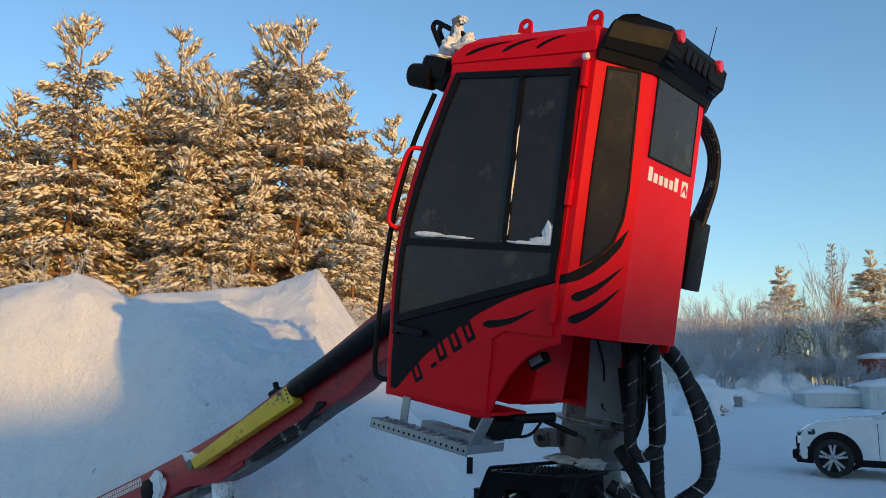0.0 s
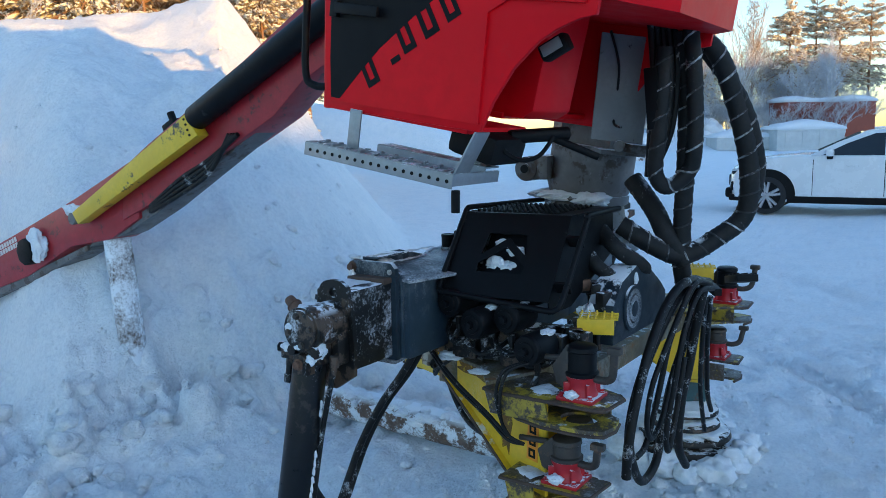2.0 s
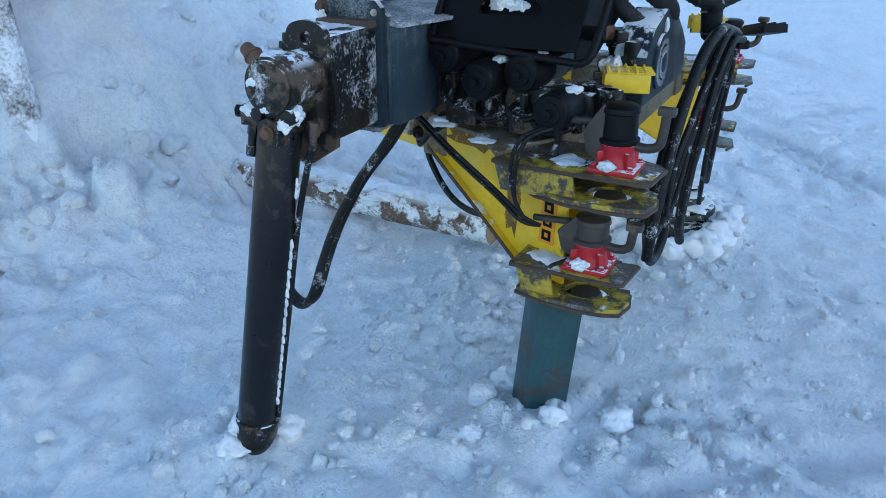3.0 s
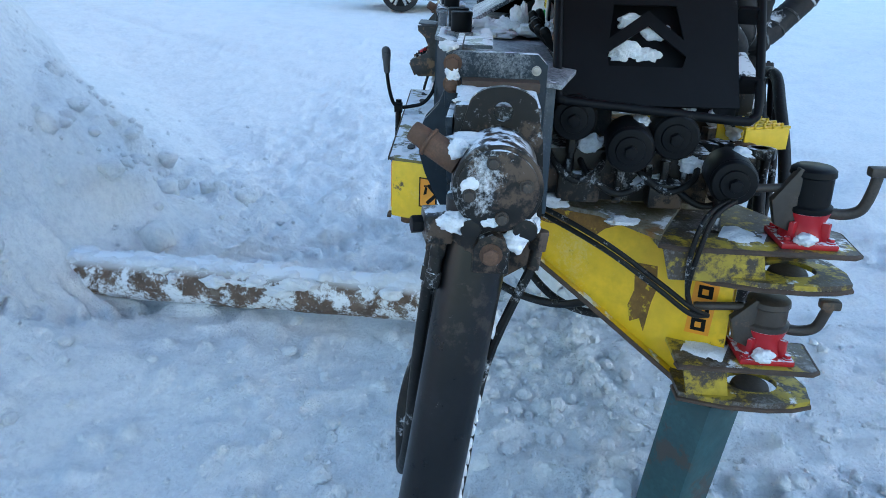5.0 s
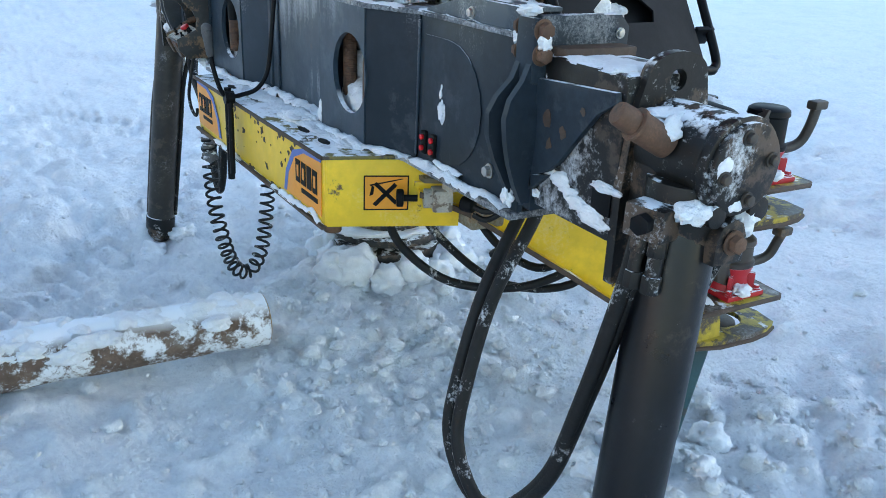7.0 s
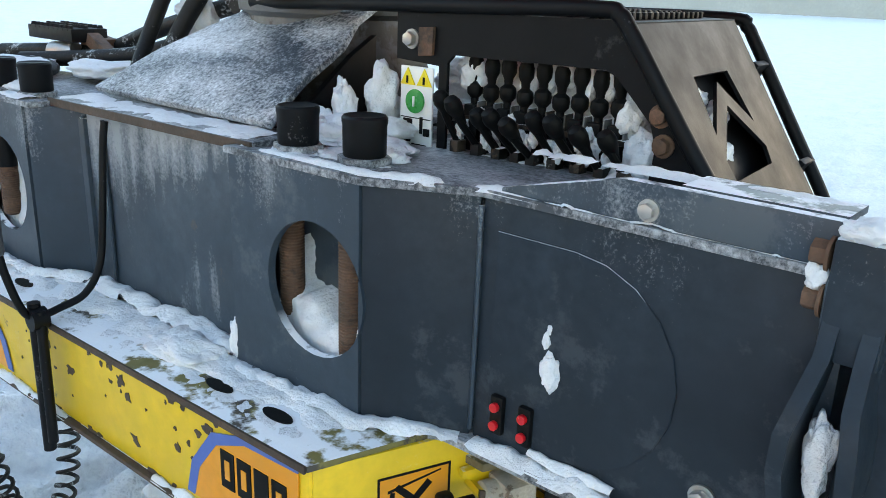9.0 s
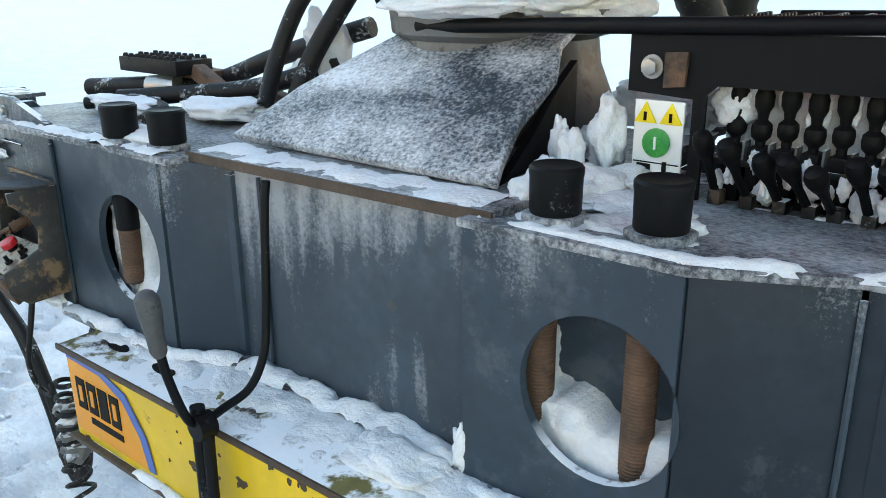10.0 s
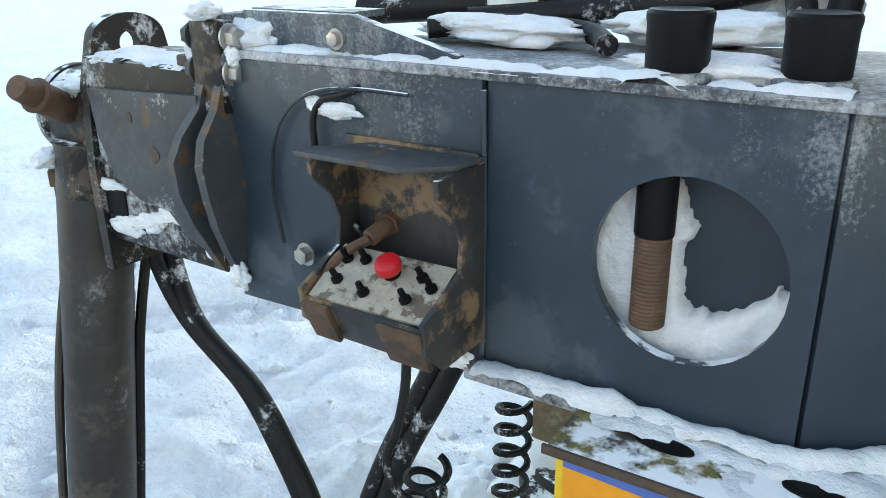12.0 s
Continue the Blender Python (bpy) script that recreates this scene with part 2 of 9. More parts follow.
# ---- mesh tools ----
class G:
    """Gathers one mesh out of shaped pieces."""

    def __init__(self):
        self.bm = bmesh.new()

    def _join(self, b, m=None, bev=0.0, seg=2):
        if bev:
            bmesh.ops.bevel(b, geom=[e for e in b.edges if len(e.link_faces) == 2 and e.calc_face_angle(0) > 0.6], offset=bev, segments=seg, profile=0.6, affect="EDGES")
        if m is not None:
            bmesh.ops.transform(b, matrix=m, verts=b.verts)
        me = bpy.data.meshes.new("tmp")
        b.to_mesh(me)
        b.free()
        self.bm.from_mesh(me)
        bpy.data.meshes.remove(me)
        return self

    def box(self, c, s, rx=0, ry=0, rz=0, bev=0.004):
        b = bmesh.new()
        bmesh.ops.create_cube(b, size=1, matrix=Matrix.Diagonal((*s, 1)))
        return self._join(b, pose(*c, rx, ry, rz), min(bev, min(s) * 0.3))

    def cyl(self, p0, p1, r0, r1=None, n=20, bev=0.0):
        p0, p1 = Vector(p0), Vector(p1)
        b = bmesh.new()
        d = p1 - p0
        bmesh.ops.create_cone(b, cap_ends=True, segments=n, radius1=r0, radius2=r0 if r1 is None else r1, depth=d.length)
        return self._join(b, Matrix.Translation((p0 + p1) / 2) @ d.to_track_quat("Z", "Y").to_matrix().to_4x4(), bev)

    def prism(self, poly, h0, h1, m=None, bev=0.0):
        """A flat polygon (x, y) raised from h0 to h1, then put at the pose m."""
        b = bmesh.new()
        v0 = [b.verts.new((x, y, h0)) for x, y in poly]
        v1 = [b.verts.new((x, y, h1)) for x, y in poly]
        k = len(poly)
        b.faces.new(v0[::-1])
        b.faces.new(v1)
        for i in range(k):
            b.faces.new((v0[i], v0[(i + 1) % k], v1[(i + 1) % k], v1[i]))
        bmesh.ops.recalc_face_normals(b, faces=b.faces)
        return self._join(b, m, bev)

    def holed(self, w, h, cx, cy, rx, ry, t, m, k=32):
        """A plate w x h (from 0, 0) of thickness t with an oval hole."""
        b = bmesh.new()
        rings = {}
        for z in (0, -t):
            inner, outer = [], []
            for i in range(k):
                a = 2 * math.pi * i / k
                ca, sa = math.cos(a), math.sin(a)
                inner.append(b.verts.new((cx + rx * ca, cy + ry * sa, z)))
                f = min((w - cx) / ca if ca > 1e-6 else 9, -cx / ca if ca < -1e-6 else 9, (h - cy) / sa if sa > 1e-6 else 9, -cy / sa if sa < -1e-6 else 9)
                outer.append(b.verts.new((cx + f * ca, cy + f * sa, z)))
            for x, y in ((0, 0), (w, 0), (w, h), (0, h)):
                j = min(range(k), key=lambda q: (outer[q].co.x - x) ** 2 + (outer[q].co.y - y) ** 2)
                outer[j].co.x, outer[j].co.y = x, y
            rings[z] = (inner, outer)
        (i0, o0), (i1, o1) = rings[0], rings[-t]
        for i in range(k):
            j = (i + 1) % k
            for f in ((o0[i], o0[j], i0[j], i0[i]), (i1[i], i1[j], o1[j], o1[i]), (i0[i], i0[j], i1[j], i1[i]), (o0[j], o0[i], o1[i], o1[j])):
                b.faces.new(f)
        bmesh.ops.recalc_face_normals(b, faces=b.faces)
        return self._join(b, m)

    def tube(self, pts, r, n=10, sub=6, closed=False, ribs=0.0):
        """A round bar or hose along a smooth line through pts; ribs: how much its radius swells from ring to ring."""
        P = [Vector(p) for p in pts]
        line = []
        if sub > 1 and len(P) > 2:
            for i in range(len(P) - 1):
                a, b, c, d = P[max(i - 1, 0)], P[i], P[i + 1], P[min(i + 2, len(P) - 1)]
                for s in range(sub):
                    t = s / sub
                    line.append(0.5 * ((2 * b) + (c - a) * t + (2 * a - 5 * b + 4 * c - d) * t * t + (3 * b - a - 3 * c + d) * t ** 3))
            line.append(P[-1])
        else:
            line = P
        bm = self.bm
        up = Vector((0.3, 0.2, 1)).normalized()
        prev = None
        for i, p in enumerate(line):
            d = (line[min(i + 1, len(line) - 1)] - line[max(i - 1, 0)]).normalized()
            s = up - d * up.dot(d)
            if s.length < 0.05:
                s = Vector((1, 0.2, 0)) - d * d.x
            s.normalize()
            up = s
            w = d.cross(s)
            rr = r * (1 + ribs * (1 if i % 2 else -1))
            ring = [bm.verts.new(p + (s * math.cos(2 * math.pi * k / n) + w * math.sin(2 * math.pi * k / n)) * rr) for k in range(n)]
            if prev:
                for k in range(n):
                    bm.faces.new((prev[k], prev[(k + 1) % n], ring[(k + 1) % n], ring[k]))
            else:
                bm.faces.new(ring[::-1])
            prev = ring
        bm.faces.new(prev)
        return self

    def loft(self, rings, cap=True):
        """A skin over rings of equally many points."""
        bm = self.bm
        vs = [[bm.verts.new(p) for p in r] for r in rings]
        k = len(vs[0])
        for a, b in zip(vs, vs[1:]):
            for i in range(k):
                bm.faces.new((a[i], a[(i + 1) % k], b[(i + 1) % k], b[i]))
        if cap:
            bm.faces.new(vs[0][::-1])
            bm.faces.new(vs[-1])
        return self

    def ridge(self, pts, w, h, seed=0, step=0.0065, cover=0.0):
        """A thin granular crust of snow lying along a line, ragged at its edges and worn through in places."""
        P = [Vector(p) for p in pts]
        line = []
        for a, b in zip(P, P[1:]):
            k = max(2, int((b - a).length / step))
            line += [a.lerp(b, i / k) for i in range(k)]
        line.append(P[-1])
        kw = max(4, int(2.4 * w / step))
        sp = {}
        for i, p in enumerate(line):
            d = (line[min(i + 1, len(line) - 1)] - line[max(i - 1, 0)]).normalized()
            s = d.cross(Vector((0, 0, 1))).normalized()
            for k in range(kw + 1):
                u = 2 * k / kw - 1
                c = p + s * (u * w * 1.15)
                q = c + Vector((seed * 3.7, seed * 1.3, 0))
                f = 0.55 + cover - abs(u) ** 2 * 0.8 + 0.85 * noise.noise(q * 16) + 0.50 * noise.noise(q * 40) + 0.22 * noise.noise(q * 85)
                f *= min(1, 0.2 + 0.2 * min(i, len(line) - 1 - i))
                e = max(0.0, min(f, 1.0)) ** 0.6 * h * (0.8 + 0.40 * noise.noise(q * 18) + 0.18 * noise.noise(q * 50)) + 0.0012 * noise.noise(q * 100)
                sp[i, k] = (f > 0, c + Vector((0, 0, e if f > 0 else -0.003)))
        bm = self.bm
        vs = {key: bm.verts.new(v[1]) for key, v in sp.items()}
        for i in range(len(line) - 1):
            for k in range(kw):
                ks = ((i, k), (i, k + 1), (i + 1, k + 1), (i + 1, k))
                if any(sp[q][0] for q in ks):
                    bm.faces.new([vs[q] for q in ks])
        bmesh.ops.delete(bm, geom=[v for v in bm.verts if not v.link_faces], context="VERTS")
        return self

    def lump(self, c, r, sq=0.6, seed=0, sub=2):
        """An uneven clump of snow."""
        b = bmesh.new()
        bmesh.ops.create_icosphere(b, subdivisions=min(4, sub + 1), radius=1)
        for v in b.verts:
            k = 1 + 0.40 * noise.noise(v.co * 1.3 + Vector((seed * 3.1, seed * 1.7, 0))) + 0.26 * noise.noise(v.co * 2.6 + Vector((seed, 0, 0))) + 0.14 * noise.noise(v.co * 6 + Vector((0, seed, 0))) + 0.07 * noise.noise(v.co * 14 + Vector((0, 0, seed)))
            v.co = Vector((v.co.x * k * r[0], v.co.y * k * r[1], v.co.z * k * r[2])) if isinstance(r, tuple) else Vector((v.co.x * k * r, v.co.y * k * r, v.co.z * k * r * sq))
        return self._join(b, Matrix.Translation(c))


WORLD = {}


def thing(name, loc, label, category, group="", kind="", rx=0, ry=0, rz=0, local=False):
    """An Empty at the base of a thing. local: its parts are given in its own axes, else in the world's."""
    ob = new(name)
    ob.empty_display_size = 0.1
    m = pose(*loc, rx, ry, rz)
    ob.matrix_basis = m
    WORLD[ob] = Matrix.Identity(4) if local else m
    return tagged(ob, label, category, group, kind)


def finish(g, name, material, smooth=38):
    bm = g.bm if isinstance(g, G) else g
    bmesh.ops.recalc_face_normals(bm, faces=bm.faces)
    me = bpy.data.meshes.new(name)
    bm.to_mesh(me)
    bm.free()
    me.materials.append(material)
    me.shade_smooth()
    me.set_sharp_from_angle(angle=radians(smooth))
    return me


def part(name, g, material, parent, label="", smooth=38):
    if material is M_SNOWP:
        smooth = 180
    ob = new(name, finish(g, name, material, smooth))
    ob.parent = parent
    ob.matrix_parent_inverse = WORLD[parent].inverted()
    WORLD[ob] = Matrix.Identity(4)
    return tagged(ob, label)


def again(name, me, m, parent, label=""):
    """One more object on a mesh that is already there, at the pose m."""
    ob = new(name, me)
    ob.parent = parent
    ob.matrix_parent_inverse = WORLD[parent].inverted()
    ob.matrix_basis = m
    return tagged(ob, label)


def raw(name, verts, faces, material, smooth=False):
    me = bpy.data.meshes.new(name)
    me.from_pydata(verts, [], faces)
    me.materials.append(material)
    if smooth:
        me.shade_smooth()
    return me


def frame_m(o, ex, ey):
    """The pose of a plane: origin, its x direction and its y direction."""
    ex = Vector(ex).normalized()
    ez = ex.cross(Vector(ey)).normalized()
    ey = ez.cross(ex)
    m = Matrix((ex, ey, ez)).transposed().to_4x4()
    m.translation = o
    return m


def bolt(g, p, d, r=0.012, h=0.010):
    """A hexagon head with a washer."""
    p, d = Vector(p), Vector(d).normalized()
    g.cyl(p, p + d * 0.003, r * 1.35, n=16)
    g.cyl(p + d * 0.003, p + d * (0.003 + h), r, n=6, bev=0.0015)

# ---- crane base: stabiliser beam, legs, column ----
GZ = -0.09                                            # trodden snow under the machine
ZB, ZT = 0.825, 1.13                                  # beam bottom and top
base = thing("crane_stand", (0, 0, GZ), "dark frosted steel crane stand with stabiliser legs", "crane stand")

# outer casing, each facet a plate of its own


def wall_plate(x0, y0, x1, y1, z0=ZB, z1=ZT, t=0.012, hole=None, material=M_STEEL, name="side_plate", label=""):
    """An upright plate from (x1, y1) to (x0, y0), seen from its -y side."""
    d = Vector((x0 - x1, y0 - y1, 0))
    m = frame_m((x1, y1, z0), d, (0, 0, 1))
    g = G()
    if hole:
        g.holed(d.length, z1 - z0, hole[0], hole[1], hole[2], hole[3], t, m)
    else:
        g.prism([(0, 0), (d.length, 0), (d.length, z1 - z0), (0, z1 - z0)], -t, 0, m, bev=0.002)
    return part(name, g, material, base, label)


wall_plate(1.02, -0.195, 0.632, -0.195, material=M_STEELD, label="dark blue-black end plate")
wall_plate(0.628, -0.197, 0.502, -0.262, material=M_STEELD)
wall_plate(0.50, -0.265, 0.25, -0.27, hole=(0.168, 0.152, 0.090, 0.091), label="plate with a round opening packed with snow")
wall_plate(0.247, -0.240, -0.20, -0.243, t=0.010, material=M_PLATE, label="frosted middle plate")
wall_plate(-0.203, -0.240, -0.296, -0.305)
wall_plate(-0.30, -0.308, -0.618, -0.313, hole=(0.206, 0.148, 0.090, 0.090), label="plate with a round opening packed with snow")
wall_plate(-0.622, -0.318, -0.975, -0.338)
# weld seams, lips and frames on the front
for x, y in ((0.63, -0.198), (0.252, -0.262), (0.245, -0.242), (-0.205, -0.246), (-0.62, -0.318), (-0.14, -0.246)):
    part("weld_seam", G().tube([(x, y, ZB + 0.01), (x + 0.001, y, 0.97), (x, y, ZT - 0.01)], 0.0035, n=6, sub=2), M_STEEL, base)
# foot flange round the lower edge
g = G()
low = [(1.02, -0.21), (0.60, -0.215), (0.50, -0.285), (0.24, -0.292), (0.235, -0.262), (-0.19, -0.268), (-0.28, -0.328), (-0.63, -0.34), (-0.66, -0.20), (1.02, -0.05)]
g.prism(low, ZB - 0.014, ZB, bev=0.003)
part("bottom_flange", g, M_STEELF, base, "lower flange rimmed with snow")
# top deck, falling a little towards the column
def deck_plate(outline, y0, y1, drop):
    g = G().prism(outline, ZT, ZT + 0.010, bev=0.002)
    for v in g.bm.verts:
        v.co.z -= drop * max(0.0, min(1.0, (v.co.y - y0) / (y1 - y0)))
    part("top_plate", g, M_STEELF, base, "top plate dusted with frost")


deck_plate([(1.02, -0.200), (0.63, -0.200), (0.50, -0.268), (0.245, -0.275), (0.245, -0.13), (0.245, 0.0), (0.245, 0.20), (1.02, 0.02), (1.02, -0.10)], -0.17, 0.03, 0.028)
deck_plate([(-0.265, -0.312), (-0.62, -0.322), (-0.975, -0.338), (-0.975, -0.08), (-0.265, 0.10)], -0.30, 0.05, 0.01)
g = G()
g.prism([(0.272, -0.250), (0.10, -0.258), (-0.272, -0.272), (-0.272, 0.30), (0.272, 0.30)], ZT + 0.002, ZT + 0.014, bev=0.003)
part("middle_plate", g, M_STEELF, base, "raised middle plate with rusty edge under frost")
g = G()
g.prism([(0.274, -0.2515), (0.10, -0.2595), (-0.273, -0.2735), (-0.273, -0.270), (0.10, -0.256), (0.274, -0.248)], ZT + 0.001, ZT + 0.0145)
part("bare_edge", g, M_EDGE, base, "brown bare edge of the middle plate")
# inner boxes that fill the beam behind the plates
for c, sz in (((0.82, -0.085, 0.977), (0.38, 0.19, 0.28)), ((0.02, -0.02, 0.975), (0.40, 0.40, 0.28)), ((-0.80, -0.19, 0.977), (0.34, 0.25, 0.28)), ((0.37, 0.005, 0.975), (0.50, 0.37, 0.28)), ((-0.45, -0.10, 0.975), (0.50, 0.30, 0.28))):
    part("inner_box", G().box(c, sz), M_STEEL, base)
# threaded tie rods and snow behind the openings
for x, y in ((0.447, -0.226), (0.322, -0.222), (-0.452, -0.284)):
    z0 = ZB + (0.075 if x < 0 else 0.02)
    prof = [(0.012, z0)] + [(0.0178 if k % 2 else 0.0168, z0 + 0.003 + k * 0.0021) for k in range(int((ZT - 0.01 - z0) / 0.0021))]
    g = G().loft([[(x + r * math.cos(2 * math.pi * q / 16), y + r * math.sin(2 * math.pi * q / 16), z) for q in range(16)] for r, z in prof])
    rod = part("tie_rod", g, M_RUST, base, "rusty threaded rod")
    part("sleeve", G().cyl((x, y, ZT - 0.012), (x, y, ZT - (0.135 if x < 0 else 0.07)), 0.0190, n=20, bev=0.002), M_GUARD, rod, "black upper part of the rod")
def packed(cx, cz, y, r, lean, floor, rim, peak, seed):
    """Snow packed in a round opening: a drift against one side, a heap with a peak along the bottom, a thin rest on the other side."""
    K = 60
    g = G()
    grid = []
    for i in range(K + 1):
        for j in range(K + 1):
            u, v = (2 * i / K - 1) * 1.10, (2 * j / K - 1) * 1.10
            q = Vector((u * 1.7 + seed, v * 1.7, seed * 0.7))
            w = 0.18 * noise.noise(q) + 0.11 * noise.noise(q * 2.4) + 0.06 * noise.noise(q * 6)
            rad = math.hypot(u, v)
            f_ = max(lean - u - 0.6 * max(0.0, v - 0.3) + w, floor - v + 0.30 * u * u + peak * math.exp(-((u + 0.46) / 0.22) ** 2) + w, (rad - rim + 0.5 * w) * 2.0 if u > 0 and v < 0.45 else -1.0)
            e = min(max(f_, 0.0) * 2.0, 1.0) ** 0.5
            back = min(0.085, max(0.0, -f_) * 1.3)
            grid.append(g.bm.verts.new((cx + u * r, y - 0.018 * e - 0.006 * noise.noise(q * 3) * e + back, cz + v * r)))
    for i in range(K):
        for j in range(K):
            o = i * (K + 1) + j
            g.bm.faces.new((grid[o], grid[o + K + 1], grid[o + K + 2], grid[o + 1]))
    part("snow_pack", g, M_SNOWP, base, "snow packed in the round opening")


packed(0.415, ZB + 0.150, -0.222, 0.094, -1.0, -0.60, 0.94, 0.12, 2.0)
packed(-0.412, ZB + 0.148, -0.262, 0.094, -0.10, -0.46, 0.92, 0.10, 5.0)
# hexagon caps on the tie rods
for x, y in ((0.330, -0.214), (0.444, -0.202), (-0.447, -0.278), (-0.336, -0.262)):
    g = G().cyl((x, y, ZT + 0.008), (x, y, ZT + 0.018), 0.036, n=6, bev=0.002)
    part("washer", g, M_STEELF, base)
    g = G().loft([[(x + r_ * math.cos(q * math.pi / 12), y + r_ * math.sin(q * math.pi / 12), ZT + h_) for q in range(24)] for r_, h_ in ((0.0255, 0.016), (0.0275, 0.020), (0.0280, 0.056), (0.0290, 0.061), (0.0290, 0.066), (0.0265, 0.069), (0.022, 0.067))])
    part("cap_nut", g, M_GUARD, base, "black cap nut")
# raised rim plates at both beam ends with their bolts
for sx, x0, x1, y in ((1, 0.655, 1.005, -0.182), (-1, -0.965, -0.66, -0.290)):
    g = G()
    m = frame_m((x0, y, ZT + 0.010), (1, 0, 0), (0, 0, 1))
    w = x1 - x0
    poly = [(0.0, 0.0), (w, 0.0), (w, 0.042), (w * 0.42, 0.042), (0.0, 0.006)] if sx > 0 else [(0.0, 0.0), (w, 0.0), (w, 0.008), (w * 0.55, 0.042), (0.0, 0.042)]
    g.prism(poly, 0, 0.014, m, bev=0.002)
    g.prism([(x0 + (0.20 if sx > 0 else 0), y + 0.002), (x1 - (0 if sx > 0 else 0.15), y + 0.002), (x1 - (0 if sx > 0 else 0.15), y + 0.060), (x0 + (0.20 if sx > 0 else 0), y + 0.060)], ZT + 0.046, ZT + 0.053)
    rim = part("rim_plate", g, M_STEEL, base)
    b = G()
    bolt(b, (0.832 if sx > 0 else -0.818, y - 0.014, ZT + 0.026), (0, -1, 0), 0.0085, 0.007)
    part("bolt", b, M_CHROME, rim, "bright hexagon bolt")
for x, y, z in ((0.925, -0.196, 0.878), (-0.850, -0.342, 0.910)):
    b = G()
    bolt(b, (x, y, z), (0, -1, 0), 0.0105)
    part("bolt", b, M_CHROME, base)
# access cover: a shallow rounded plate on the right end
g = G()
m = frame_m((0.655, -0.1962, ZB + 0.02), (1, 0, 0), (0, 0, 1))
poly = [(0, 0), (0.0, 0.25), (0.10, 0.25)] + [(0.10 + 0.13 * math.sin(a), 0.125 + 0.125 * math.cos(a)) for a in (0.3, 0.6, 0.9, 1.2, 1.5, 1.8, 2.1, 2.4, 2.7)] + [(0.10, 0)]
g.prism(poly[::-1], 0, 0.0012, m)
part("cover_plate", g, M_STEELD, base)
g = G().tube([(-0.70, -0.3335, ZB + 0.285), (-0.78, -0.3365, ZB + 0.285), (-0.84, -0.3385, ZB + 0.272), (-0.885, -0.340, ZB + 0.23), (-0.90, -0.3405, ZB + 0.16), (-0.89, -0.340, ZB + 0.09)], 0.0022, n=6)
part("weld_seam", g, M_STEELD, base, "arched weld seam on the end plate")
# little red switch pairs
for x in (0.672, 0.712):
    g = G().box((x, -0.2, 0.872), (0.018, 0.010, 0.050), bev=0.003)
    sw = part("switch_plate", g, M_BLK, base)
    for z in (0.860, 0.884):
        b = G().cyl((x, -0.205, z), (x, -0.211, z), 0.006, n=14, bev=0.001)
        part("button", b, M_REDBTN, sw, "small red button")
# snow stuck on the plates and lying along the flanges
for i, (x, y, z, r) in enumerate(((0.738, -0.199, 0.950, (0.012, 0.005, 0.022)), (0.730, -0.198, 0.985, (0.005, 0.002, 0.010)), (0.733, -0.198, 1.0, (0.003, 0.002, 0.006)), (-0.80, -0.336, 1.085, (0.034, 0.004, 0.009)), (-0.83, -0.335, 1.092, (0.012, 0.003, 0.005)), (0.243, -0.262, 0.85, (0.014, 0.012, 0.034)), (-0.67, -0.335, 0.832, (0.045, 0.012, 0.016)))):
    part("snow_patch", G().lump((x, y, z), r, seed=i + 11, sub=4), M_SNOWP, base, "patch of stuck snow")
for i, (pts, w_, h_) in enumerate((([(1.0, -0.203, ZB), (0.64, -0.205, ZB)], 0.014, 0.018), ([(0.62, -0.206, ZB), (0.50, -0.276, ZB), (0.26, -0.284, ZB)], 0.014, 0.014), ([(0.235, -0.255, ZB), (-0.19, -0.258, ZB)], 0.020, 0.022), ([(-0.20, -0.26, ZB), (-0.29, -0.32, ZB), (-0.62, -0.33, ZB)], 0.014, 0.016),
                                   ([(0.83, -0.200, 0.842), (0.76, -0.200, 0.838), (0.72, -0.200, 0.845)], 0.006, 0.012), ([(0.99, -0.185, ZT + 0.010), (0.64, -0.188, ZT + 0.010), (0.50, -0.25, ZT + 0.010), (0.26, -0.255, ZT + 0.010)], 0.011, 0.008),
                                   ([(-0.30, -0.29, ZT + 0.010), (-0.62, -0.30, ZT + 0.010), (-0.96, -0.31, ZT + 0.010)], 0.020, 0.012), ([(0.25, -0.212, ZT + 0.014), (-0.27, -0.228, ZT + 0.014)], 0.034, 0.007),
                                   ([(1.0, -0.135, ZT + 0.052), (0.66, -0.135, ZT + 0.05)], 0.012, 0.005))):
    part("snow_patch", G().ridge(pts, w_, h_, seed=i + 30, cover=0.15 if i < 4 else -0.10), M_SNOWP, base, "crust of snow along a flange")
# sloping frosted gusset between the beam and the column
COLX, COLY = -0.05, 0.19
g = G()
m = frame_m((0, -0.178, ZT + 0.017), (1, 0, 0), (0, 0.20, 0.112))
g.prism([(-0.282, 0.0), (0.228, 0.0), (0.212, 0.038), (0.192, 0.106), (0.187, 0.205), (0.150, 0.283), (0.150, 0.345), (-0.158, 0.345), (-0.161, 0.290), (-0.199, 0.224), (-0.252, 0.131)], 0, 0.012, m, bev=0.003)
part("gusset", g, M_GUSS, base, "sloping gusset plate thick with frost")
